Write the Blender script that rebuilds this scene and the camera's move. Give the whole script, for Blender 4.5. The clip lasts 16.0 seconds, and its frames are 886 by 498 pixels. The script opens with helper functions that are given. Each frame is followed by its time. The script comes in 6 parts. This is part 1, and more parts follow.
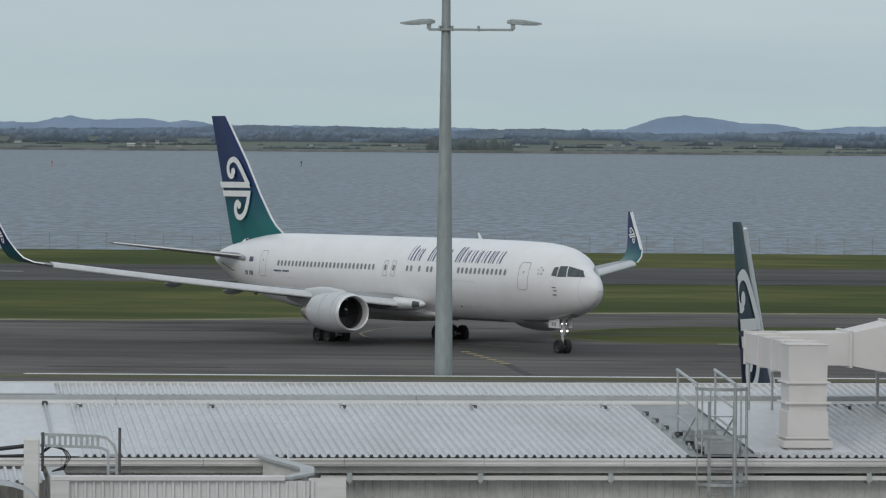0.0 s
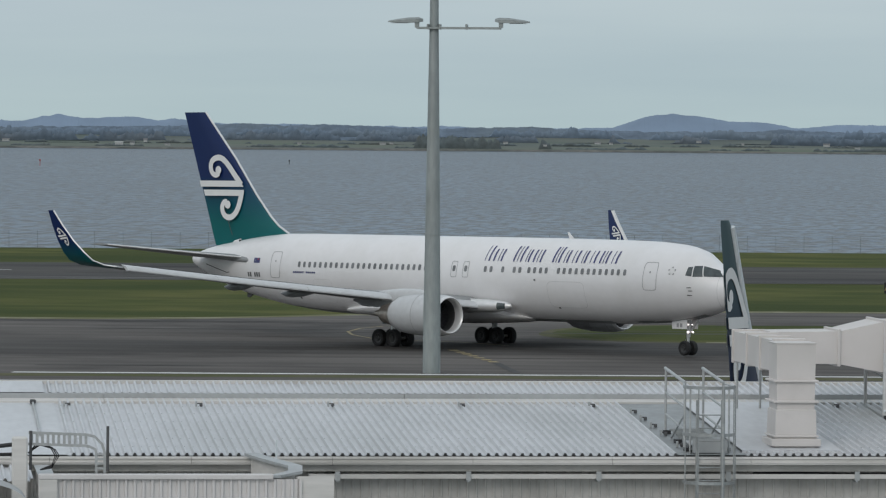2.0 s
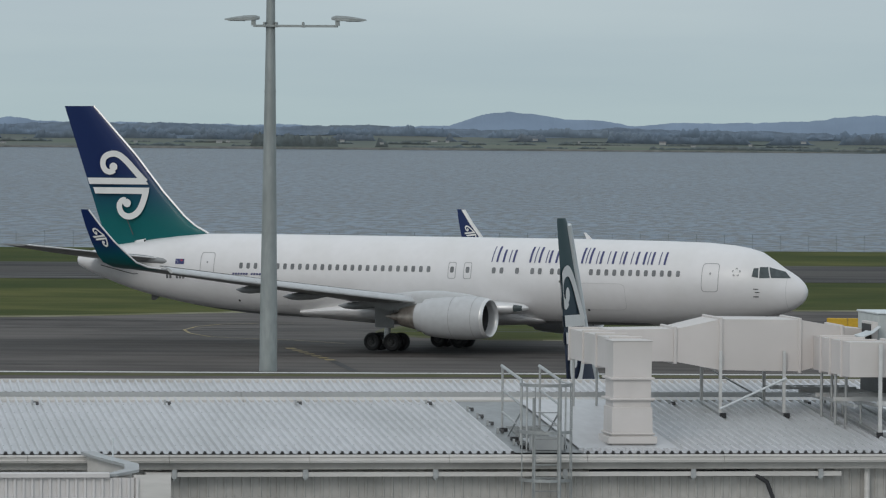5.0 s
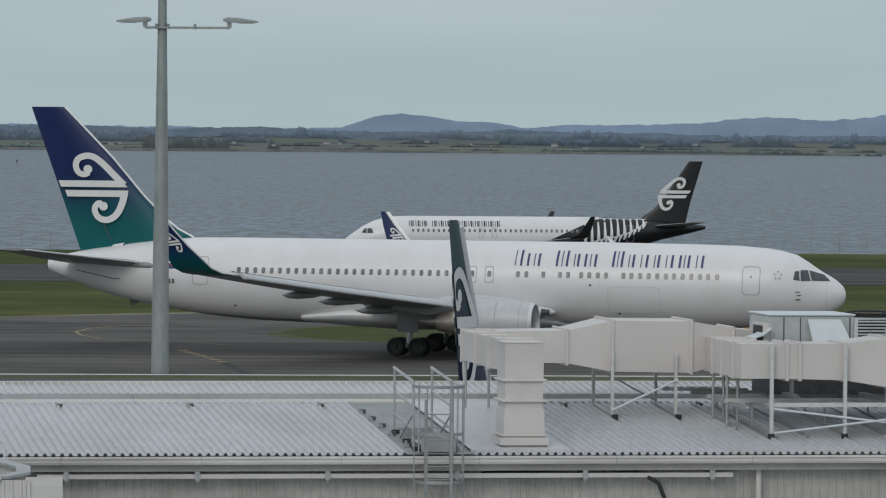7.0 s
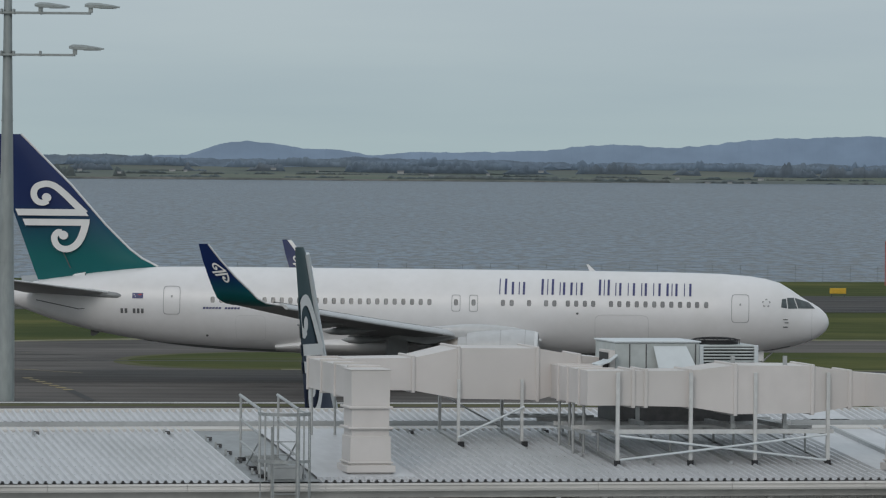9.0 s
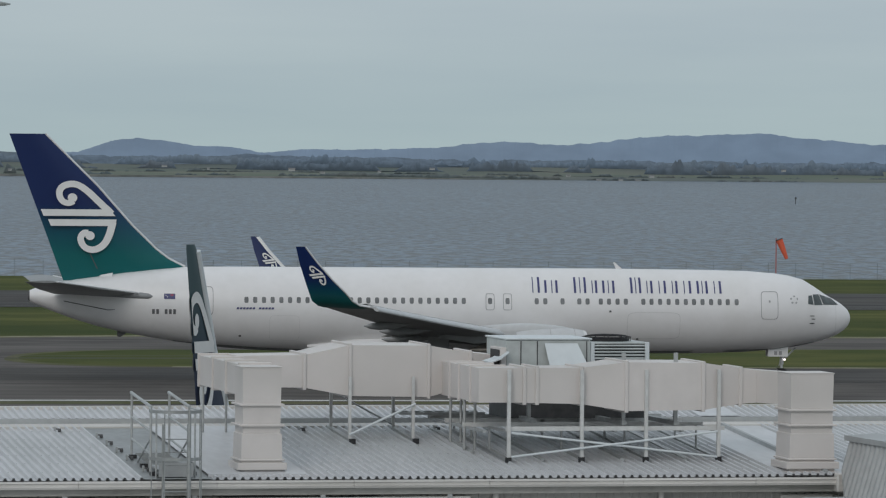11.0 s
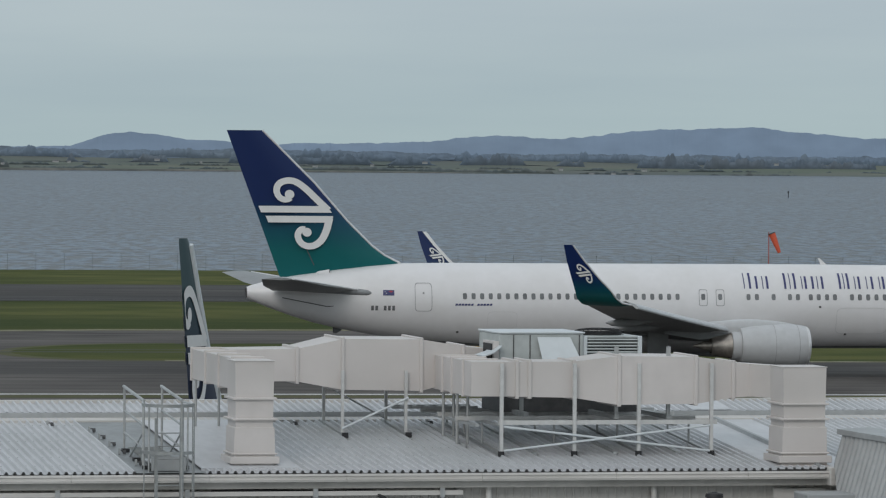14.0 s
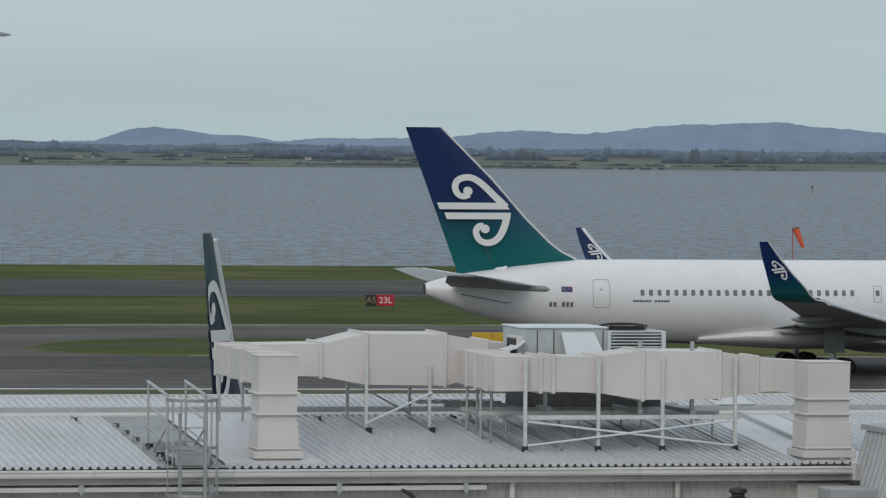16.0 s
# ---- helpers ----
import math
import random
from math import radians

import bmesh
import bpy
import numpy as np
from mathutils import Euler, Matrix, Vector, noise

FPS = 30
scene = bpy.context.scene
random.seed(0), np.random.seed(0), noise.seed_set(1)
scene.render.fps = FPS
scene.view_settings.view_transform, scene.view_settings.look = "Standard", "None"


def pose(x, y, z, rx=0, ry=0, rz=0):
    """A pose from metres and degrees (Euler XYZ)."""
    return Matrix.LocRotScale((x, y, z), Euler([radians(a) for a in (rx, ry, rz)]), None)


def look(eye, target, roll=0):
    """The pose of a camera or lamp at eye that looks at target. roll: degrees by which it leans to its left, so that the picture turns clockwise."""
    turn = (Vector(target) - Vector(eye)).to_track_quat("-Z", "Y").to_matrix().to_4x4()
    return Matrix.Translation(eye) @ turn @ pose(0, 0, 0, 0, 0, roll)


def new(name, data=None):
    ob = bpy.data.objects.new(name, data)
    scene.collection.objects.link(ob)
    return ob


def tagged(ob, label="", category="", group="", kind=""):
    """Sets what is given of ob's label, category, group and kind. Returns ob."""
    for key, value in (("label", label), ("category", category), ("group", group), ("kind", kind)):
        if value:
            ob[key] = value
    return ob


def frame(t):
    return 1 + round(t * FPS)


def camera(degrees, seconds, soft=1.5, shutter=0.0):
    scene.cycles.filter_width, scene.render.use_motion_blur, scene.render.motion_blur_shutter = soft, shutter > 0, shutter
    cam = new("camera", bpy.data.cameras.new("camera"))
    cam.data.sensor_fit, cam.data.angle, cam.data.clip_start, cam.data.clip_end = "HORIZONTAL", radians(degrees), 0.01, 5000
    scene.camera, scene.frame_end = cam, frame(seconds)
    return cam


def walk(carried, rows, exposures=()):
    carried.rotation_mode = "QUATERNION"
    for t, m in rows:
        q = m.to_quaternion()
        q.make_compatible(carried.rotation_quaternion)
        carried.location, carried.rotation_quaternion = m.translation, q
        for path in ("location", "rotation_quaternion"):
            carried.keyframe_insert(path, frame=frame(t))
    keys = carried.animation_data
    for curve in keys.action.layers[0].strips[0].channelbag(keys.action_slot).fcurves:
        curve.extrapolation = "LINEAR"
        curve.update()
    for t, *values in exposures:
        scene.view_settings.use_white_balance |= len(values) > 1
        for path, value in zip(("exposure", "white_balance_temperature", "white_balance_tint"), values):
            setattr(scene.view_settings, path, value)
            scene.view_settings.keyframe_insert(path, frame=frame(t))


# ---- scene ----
EYE = (0.0, 0.0, 14.08)
cam = camera(10.074, 16.0, soft=1.2)


def aim(pan, tilt, roll=0.447):
    """The camera's pose: degrees to the right of +Y and up from level."""
    p, q = radians(pan), radians(tilt)
    way = Vector((math.sin(p) * math.cos(q), math.cos(p) * math.cos(q), math.sin(q)))
    return look(EYE, Vector(EYE) + 100 * way, roll)


walk(cam, [
    (0, aim(-4.490, -1.266)),
    (0.5, aim(-3.932, -1.236)),
    (1, aim(-4.100, -1.272)),
    (1.5, aim(-4.372, -1.287)),
    (2, aim(-4.354, -1.283)),
    (2.5, aim(-4.271, -1.271)),
    (3, aim(-3.968, -1.241)),
    (3.5, aim(-3.544, -1.251)),
    (4, aim(-3.129, -1.261)),
    (4.2, aim(-2.981, -1.261)),
    (6.3, aim(-1.766, -1.345)),
    (6.5, aim(-1.631, -1.312)),
    (7, aim(-1.261, -1.262)),
    (7.5, aim(-0.853, -1.173)),
    (8, aim(-0.389, -1.121)),
    (8.5, aim(0.085, -1.026)),
    (9, aim(0.490, -0.938)),
    (9.5, aim(0.936, -0.944)),
    (10, aim(1.281, -0.992)),
    (10.2, aim(1.393, -0.983)),
    (12.3, aim(1.929, -0.953)),
    (12.5, aim(1.890, -0.973)),
    (13, aim(1.838, -1.038)),
    (13.5, aim(1.812, -1.047)),
    (14, aim(1.814, -1.030)),
    (14.5, aim(1.703, -1.046)),
    (15, aim(1.604, -1.021)),
    (15.5, aim(1.567, -1.041)),
    (16, aim(1.544, -1.090)),
], exposures=[(0.0, 0.06), (3.0, 0.03), (6.5, -0.06), (9.0, -0.14), (10.2, -0.13), (12.5, -0.12), (14.5, -0.06), (16.0, 0.02)])

# ---- light ----
world = bpy.data.worlds.new("overcast_sky")
scene.world = world
world.use_nodes = True
wn, wl = world.node_tree.nodes, world.node_tree.links
wn.clear()
SUN_EL, SUN_AZ = 31.0, 200.0  # winter noon, behind the camera and to its left, through cloud
sky = wn.new("ShaderNodeTexSky")
sky.sky_type, sky.sun_disc = "NISHITA", False
sky.sun_elevation, sky.sun_rotation = radians(SUN_EL), radians(SUN_AZ)
sky.air_density, sky.dust_density = 1.0, 3.0
geo = wn.new("ShaderNodeTexCoord")
sep = wn.new("ShaderNodeSeparateXYZ")
wl.new(geo.outputs["Generated"], sep.inputs[0])
ramp = wn.new("ShaderNodeValToRGB")
ramp.color_ramp.elements[0].position, ramp.color_ramp.elements[0].color = 0.0, (0.40, 0.505, 0.525, 1)
ramp.color_ramp.elements[1].position, ramp.color_ramp.elements[1].color = 0.6, (0.60, 0.66, 0.70, 1)
mid = ramp.color_ramp.elements.new(0.03)
mid.color = (0.425, 0.51, 0.555, 1)
wl.new(sep.outputs["Z"], ramp.inputs[0])
squash = wn.new("ShaderNodeMapping")
squash.inputs["Scale"].default_value = (3.0, 3.0, 30.0)
wl.new(geo.outputs["Generated"], squash.inputs[0])
cloud = wn.new("ShaderNodeTexNoise")
cloud.inputs["Scale"].default_value, cloud.inputs["Detail"].default_value = 2.5, 5
wl.new(squash.outputs[0], cloud.inputs["Vector"])
cramp = wn.new("ShaderNodeValToRGB")
cramp.color_ramp.elements[0].position, cramp.color_ramp.elements[0].color = 0.3, (0.94, 0.95, 0.97, 1)
cramp.color_ramp.elements[1].position, cramp.color_ramp.elements[1].color = 0.7, (1.05, 1.04, 1.03, 1)
wl.new(cloud.outputs[0], cramp.inputs[0])
mul = wn.new("ShaderNodeMixRGB")
mul.blend_type = "MULTIPLY"
mul.inputs[0].default_value = 1.0
wl.new(ramp.outputs[0], mul.inputs[1])
wl.new(cramp.outputs[0], mul.inputs[2])
b_cloud, b_sky = wn.new("ShaderNodeBackground"), wn.new("ShaderNodeBackground")
b_cloud.inputs["Strength"].default_value, b_sky.inputs["Strength"].default_value = 1.0, 0.012
wl.new(mul.outputs[0], b_cloud.inputs[0])
wl.new(sky.outputs[0], b_sky.inputs[0])
add = wn.new("ShaderNodeAddShader")
wl.new(b_cloud.outputs[0], add.inputs[0])
wl.new(b_sky.outputs[0], add.inputs[1])
out = wn.new("ShaderNodeOutputWorld")
wl.new(add.outputs[0], out.inputs[0])

sun = new("sun", bpy.data.lights.new("sun", "SUN"))
sun.data.energy, sun.data.angle, sun.data.color = 0.56, radians(20), (1.0, 0.95, 0.90)
_a, _e = radians(SUN_AZ), radians(SUN_EL)
sun.matrix_world = look((200 * math.sin(_a) * math.cos(_e), 200 * math.cos(_a) * math.cos(_e), 200 * math.sin(_e)), (0, 0, 0))


# ---- materials ----
def material(name, color, rough=0.6, metal=0.0, vary=0.12, scale=1.0, bump=0.0, bump_scale=None, dirt=None, dirt_amount=0.0,
             dirt_scale=0.15, stretch=(1, 1, 1), coat=0.0):
    """A painted, metal or mineral surface: two scales of tone, a little relief, and stains."""
    m = bpy.data.materials.new(name)
    m.use_nodes = True
    n, l = m.node_tree.nodes, m.node_tree.links
    b = n["Principled BSDF"]
    b.inputs["Roughness"].default_value, b.inputs["Metallic"].default_value = rough, metal
    b.inputs["Coat Weight"].default_value, b.inputs["Coat Roughness"].default_value = coat, 0.32
    tc = n.new("ShaderNodeTexCoord")
    mp = n.new("ShaderNodeMapping")
    mp.inputs["Scale"].default_value = stretch
    l.new(tc.outputs["Object"], mp.inputs[0])
    fine, broad = n.new("ShaderNodeTexNoise"), n.new("ShaderNodeTexNoise")
    fine.inputs["Scale"].default_value, fine.inputs["Detail"].default_value = 6 * scale, 6
    broad.inputs["Scale"].default_value, broad.inputs["Detail"].default_value = dirt_scale, 4
    l.new(mp.outputs[0], fine.inputs["Vector"])
    l.new(mp.outputs[0], broad.inputs["Vector"])
    r = n.new("ShaderNodeValToRGB")
    lo, hi = [c * (1 - vary) for c in color], [min(1, c * (1 + vary)) for c in color]
    r.color_ramp.elements[0].position, r.color_ramp.elements[0].color = 0.3, (*lo, 1)
    r.color_ramp.elements[1].position, r.color_ramp.elements[1].color = 0.7, (*hi, 1)
    l.new(fine.outputs[0], r.inputs[0])
    mix = n.new("ShaderNodeMixRGB")
    dr = n.new("ShaderNodeValToRGB")
    dr.color_ramp.elements[0].position, dr.color_ramp.elements[0].color = 0.45, (0, 0, 0, 1)
    dr.color_ramp.elements[1].position, dr.color_ramp.elements[1].color = 0.72, (dirt_amount,) * 3 + (1,)
    l.new(broad.outputs[0], dr.inputs[0])
    l.new(dr.outputs[0], mix.inputs[0])
    l.new(r.outputs[0], mix.inputs[1])
    mix.inputs[2].default_value = (*(dirt or [c * 0.6 for c in color]), 1)
    l.new(mix.outputs[0], b.inputs["Base Color"])
    if bump:
        bn, bt = n.new("ShaderNodeBump"), n.new("ShaderNodeTexNoise")
        bt.inputs["Scale"].default_value, bt.inputs["Detail"].default_value = bump_scale or 12 * scale, 5
        l.new(mp.outputs[0], bt.inputs["Vector"])
        bn.inputs["Strength"].default_value, bn.inputs["Distance"].default_value = bump, 0.05
        l.new(bt.outputs[0], bn.inputs["Height"])
        l.new(bn.outputs[0], b.inputs["Normal"])
    return m


def fin_paint(name, low, high, z0, z1):
    """Paint that blends from one colour at height z0 to another at z1."""
    m = bpy.data.materials.new(name)
    m.use_nodes = True
    n, l = m.node_tree.nodes, m.node_tree.links
    b = n["Principled BSDF"]
    b.inputs["Roughness"].default_value, b.inputs["Coat Weight"].default_value = 0.38, 0.05
    b.inputs["Specular IOR Level"].default_value = 0.3
    tc, sp, mr, r = n.new("ShaderNodeTexCoord"), n.new("ShaderNodeSeparateXYZ"), n.new("ShaderNodeMapRange"), n.new("ShaderNodeValToRGB")
    l.new(tc.outputs["Object"], sp.inputs[0])
    l.new(sp.outputs["Z"], mr.inputs["Value"])
    mr.inputs["From Min"].default_value, mr.inputs["From Max"].default_value = z0, z1
    r.color_ramp.elements[0].color, r.color_ramp.elements[1].color = (*low, 1), (*high, 1)
    r.color_ramp.elements[0].position, r.color_ramp.elements[1].position = 0.12, 0.8
    l.new(mr.outputs[0], r.inputs[0])
    no, mx = n.new("ShaderNodeTexNoise"), n.new("ShaderNodeMixRGB")
    no.inputs["Scale"].default_value = 0.8
    l.new(tc.outputs["Object"], no.inputs["Vector"])
    mx.blend_type = "OVERLAY"
    mx.inputs[0].default_value = 0.05
    l.new(r.outputs[0], mx.inputs[1])
    l.new(no.outputs[0], mx.inputs[2])
    l.new(mx.outputs[0], b.inputs["Base Color"])
    return m


def glow(name, color, strength):
    m = bpy.data.materials.new(name)
    m.use_nodes = True
    b = m.node_tree.nodes["Principled BSDF"]
    b.inputs["Emission Color"].default_value, b.inputs["Emission Strength"].default_value = (*color, 1), strength
    return m


def ground_material(name, a, b_, c, rough, s_fine, s_mid, s_broad, bump, stretch=(1, 1, 1), streak=0.0):
    """Ground with three tones mixed at three scales; streak adds long marks along x."""
    m = bpy.data.materials.new(name)
    m.use_nodes = True
    n, l = m.node_tree.nodes, m.node_tree.links
    b = n["Principled BSDF"]
    b.inputs["Roughness"].default_value = rough
    b.inputs["Specular IOR Level"].default_value = 0.12
    tc, mp = n.new("ShaderNodeTexCoord"), n.new("ShaderNodeMapping")
    mp.inputs["Scale"].default_value = stretch
    mp.inputs["Rotation"].default_value = (0, 0, radians(-6.5))
    l.new(tc.outputs["Object"], mp.inputs[0])
    noises = []
    for s in (s_fine, s_mid, s_broad):
        t = n.new("ShaderNodeTexNoise")
        t.inputs["Scale"].default_value, t.inputs["Detail"].default_value = s, 6
        l.new(mp.outputs[0], t.inputs["Vector"])
        noises.append(t)
    m1, m2 = n.new("ShaderNodeMixRGB"), n.new("ShaderNodeMixRGB")
    r1, r2 = n.new("ShaderNodeValToRGB"), n.new("ShaderNodeValToRGB")
    for r in (r1, r2):
        r.color_ramp.elements[0].position, r.color_ramp.elements[1].position = 0.38, 0.62
    l.new(noises[1].outputs[0], r1.inputs[0])
    l.new(noises[2].outputs[0], r2.inputs[0])
    l.new(r1.outputs[0], m1.inputs[0])
    m1.inputs[1].default_value, m1.inputs[2].default_value = (*a, 1), (*b_, 1)
    l.new(r2.outputs[0], m2.inputs[0])
    l.new(m1.outputs[0], m2.inputs[1])
    m2.inputs[2].default_value = (*c, 1)
    last = m2
    if streak:
        mp2 = n.new("ShaderNodeMapping")
        mp2.inputs["Rotation"].default_value = (0, 0, radians(-6.5))
        mp2.inputs["Scale"].default_value = (0.012, 0.45, 1)
        l.new(tc.outputs["Object"], mp2.inputs[0])
        t = n.new("ShaderNodeTexNoise")
        t.inputs["Scale"].default_value, t.inputs["Detail"].default_value = 1.0, 7
        l.new(mp2.outputs[0], t.inputs["Vector"])
        r = n.new("ShaderNodeValToRGB")
        r.color_ramp.elements[0].position, r.color_ramp.elements[0].color = 0.35, (1 - streak, 1 - streak, 1 - streak, 1)
        r.color_ramp.elements[1].position, r.color_ramp.elements[1].color = 0.65, (1 + streak, 1 + streak, 1 + streak, 1)
        l.new(t.outputs[0], r.inputs[0])
        last = n.new("ShaderNodeMixRGB")
        last.blend_type = "MULTIPLY"
        last.inputs[0].default_value = 1.0
        l.new(m2.outputs[0], last.inputs[1])
        l.new(r.outputs[0], last.inputs[2])
    l.new(last.outputs[0], b.inputs["Base Color"])
    bn = n.new("ShaderNodeBump")
    bn.inputs["Strength"].default_value, bn.inputs["Distance"].default_value = bump, 0.1
    l.new(noises[0].outputs[0], bn.inputs["Height"])
    l.new(bn.outputs[0], b.inputs["Normal"])
    return m


def water_material():
    m = bpy.data.materials.new("sea_water")
    m.use_nodes = True
    n, l = m.node_tree.nodes, m.node_tree.links
    b = n["Principled BSDF"]
    b.inputs["Roughness"].default_value, b.inputs["IOR"].default_value = 0.28, 1.33
    tc = n.new("ShaderNodeTexCoord")
    heights = []
    for sx, sy, s in ((0.16, 0.045, 1.0), (0.46, 0.095, 1.0), (0.012, 0.004, 1.0)):
        mp, t = n.new("ShaderNodeMapping"), n.new("ShaderNodeTexNoise")
        mp.inputs["Scale"].default_value = (sx, sy, 1)
        l.new(tc.outputs["Object"], mp.inputs[0])
        l.new(mp.outputs[0], t.inputs["Vector"])
        t.inputs["Scale"].default_value, t.inputs["Detail"].default_value = s, 6
        heights.append(t)
    # wave shading put into the colour: near-black in ripple troughs, blue-grey on crests
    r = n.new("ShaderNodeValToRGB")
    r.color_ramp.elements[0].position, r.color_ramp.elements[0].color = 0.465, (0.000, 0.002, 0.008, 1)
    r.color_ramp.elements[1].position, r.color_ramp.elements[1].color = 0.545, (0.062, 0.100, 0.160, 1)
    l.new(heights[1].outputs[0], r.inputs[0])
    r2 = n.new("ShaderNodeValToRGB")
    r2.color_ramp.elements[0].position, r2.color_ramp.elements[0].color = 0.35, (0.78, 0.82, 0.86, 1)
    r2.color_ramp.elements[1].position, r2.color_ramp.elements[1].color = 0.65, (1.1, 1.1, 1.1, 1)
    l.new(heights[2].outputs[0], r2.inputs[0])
    mx = n.new("ShaderNodeMixRGB")
    mx.blend_type = "MULTIPLY"
    mx.inputs[0].default_value = 1.0
    l.new(r.outputs[0], mx.inputs[1])
    l.new(r2.outputs[0], mx.inputs[2])
    l.new(mx.outputs[0], b.inputs["Base Color"])
    ad = n.new("ShaderNodeMath")
    l.new(heights[0].outputs[0], ad.inputs[0])
    l.new(heights[1].outputs[0], ad.inputs[1])
    bn = n.new("ShaderNodeBump")
    bn.inputs["Strength"].default_value, bn.inputs["Distance"].default_value = 1.0, 1.4
    l.new(ad.outputs[0], bn.inputs["Height"])
    l.new(bn.outputs[0], b.inputs["Normal"])
    b.inputs["Specular IOR Level"].default_value = 0.13
    return m


WHITE = material("white_aircraft_paint", (0.755, 0.745, 0.75), 0.38, vary=0.02, scale=0.3, dirt=(0.62, 0.61, 0.58), dirt_amount=0.25, dirt_scale=0.5, coat=0.4)
GREY_BELLY = material("grey_belly_paint", (0.27, 0.28, 0.29), 0.4, vary=0.08, scale=0.3, dirt=(0.17, 0.16, 0.15), dirt_amount=0.5, dirt_scale=0.4)
WING_GREY = material("wing_grey_paint", (0.26, 0.27, 0.275), 0.45, vary=0.08, scale=0.5, dirt=(0.17, 0.17, 0.17), dirt_amount=0.4, dirt_scale=0.7)
BARE = material("bare_aluminium", (0.70, 0.70, 0.70), 0.35, 0.35, vary=0.05, scale=0.5)
NACELLE = material("nacelle_light_grey_paint", (0.52, 0.53, 0.54), 0.35, vary=0.05, scale=0.4, dirt=(0.4, 0.4, 0.4), dirt_amount=0.3, dirt_scale=0.8)
HOT = material("heat_stained_metal", (0.42, 0.38, 0.34), 0.36, 0.7, vary=0.3, scale=0.4)
DARK = material("black_void", (0.02, 0.02, 0.022), 0.6, vary=0.2)
FAN = material("dark_fan_blades", (0.07, 0.07, 0.075), 0.4, 0.6, vary=0.2)
TYRE = material("tyre_rubber", (0.018, 0.018, 0.019), 0.8, vary=0.25, scale=2, bump=0.2)
RIM = material("wheel_rim_grey", (0.05, 0.05, 0.05), 0.5, 0.3, vary=0.15)
STRUT = material("gear_strut_paint", (0.5, 0.51, 0.51), 0.4, 0.3, vary=0.2, dirt=(0.15, 0.14, 0.13), dirt_amount=0.5, dirt_scale=2)
GLASS = material("cabin_window_dark_glass", (0.17, 0.175, 0.18), 0.15, vary=0.3, scale=0.2)
COCKPIT = material("cockpit_glass", (0.060, 0.075, 0.078), 0.12, vary=0.35, scale=0.5)
LINE = material("panel_line_grey", (0.33, 0.33, 0.34), 0.5, vary=0.1)
NAVY = material("navy_lettering_paint", (0.045, 0.05, 0.16), 0.4, vary=0.1, scale=0.5)
KORU_WHITE = material("white_logo_paint", (0.74, 0.74, 0.73), 0.4, vary=0.03, scale=0.3)
TAIL = fin_paint("teal_to_navy_tail_paint", (0.0, 0.108, 0.112), (0.004, 0.018, 0.092), 7.6, 12.4)
TIP = fin_paint("teal_to_navy_tip_paint", (0.0, 0.092, 0.096), (0.004, 0.018, 0.090), 5.8, 7.6)
RED = material("flag_red", (0.5, 0.03, 0.03), 0.5)
BLACK_PAINT = material("black_aircraft_paint", (0.009, 0.009, 0.011), 0.4, vary=0.1, coat=0.1)
GRASS = ground_material("mown_airfield_grass", (0.052, 0.068, 0.012), (0.108, 0.108, 0.030), (0.034, 0.050, 0.008), 0.95, 1.6, 0.16, 0.035, 0.8, stretch=(0.5, 0.8, 1))
DRY_GRASS = ground_material("bleached_grass_verge", (0.30, 0.285, 0.215), (0.21, 0.20, 0.13), (0.14, 0.14, 0.07), 0.95, 2.5, 0.4, 0.1, 0.7)
CONCRETE = ground_material("old_apron_pavement", (0.094, 0.086, 0.082), (0.070, 0.064, 0.061), (0.124, 0.114, 0.107), 0.9, 5, 0.22, 0.045, 0.12, streak=0.20)
ASPHALT = ground_material("taxiway_asphalt", (0.072, 0.067, 0.065), (0.056, 0.053, 0.052), (0.086, 0.081, 0.077), 0.9, 6, 0.12, 0.04, 0.15, streak=0.16)
RUNWAY = ground_material("runway_asphalt", (0.088, 0.085, 0.082), (0.070, 0.068, 0.067), (0.056, 0.054, 0.054), 0.9, 5, 0.1, 0.04, 0.12, streak=0.4)
OLIVE = ground_material("olive_verge", (0.12, 0.115, 0.07), (0.10, 0.10, 0.05), (0.085, 0.09, 0.04), 0.95, 2.5, 0.4, 0.1, 0.7)
LINE_WHITE = material("worn_white_marking", (0.62, 0.62, 0.6), 0.7, vary=0.2, dirt=(0.2, 0.2, 0.2), dirt_amount=0.6, dirt_scale=0.4)
LINE_FADED = material("faded_grey_marking", (0.19, 0.19, 0.185), 0.8, vary=0.3, dirt=(0.1, 0.1, 0.1), dirt_amount=0.8, dirt_scale=0.1)
LINE_YELLOW = material("worn_yellow_marking", (0.30, 0.235, 0.10), 0.7, vary=0.2, dirt=(0.12, 0.11, 0.1), dirt_amount=0.7, dirt_scale=0.4)
RUBBER = material("rubber_and_joint_marks", (0.03, 0.03, 0.03), 0.8, vary=0.3)
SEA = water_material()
# far fields, woods and scrub: blue-grey haze of distance is mixed into the colours
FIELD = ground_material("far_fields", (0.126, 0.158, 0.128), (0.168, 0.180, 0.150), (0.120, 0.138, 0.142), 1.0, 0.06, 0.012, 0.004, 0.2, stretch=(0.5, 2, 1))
FAR_TREES = material("far_trees_hazed", (0.108, 0.142, 0.182), 1.0, vary=0.18, scale=0.02, dirt=(0.150, 0.160, 0.165), dirt_amount=0.7, dirt_scale=0.012)
FAR_HAZE = material("far_woods_hazed", (0.142, 0.190, 0.250), 1.0, vary=0.12, scale=0.02, dirt=(0.165, 0.195, 0.215), dirt_amount=0.7, dirt_scale=0.01)
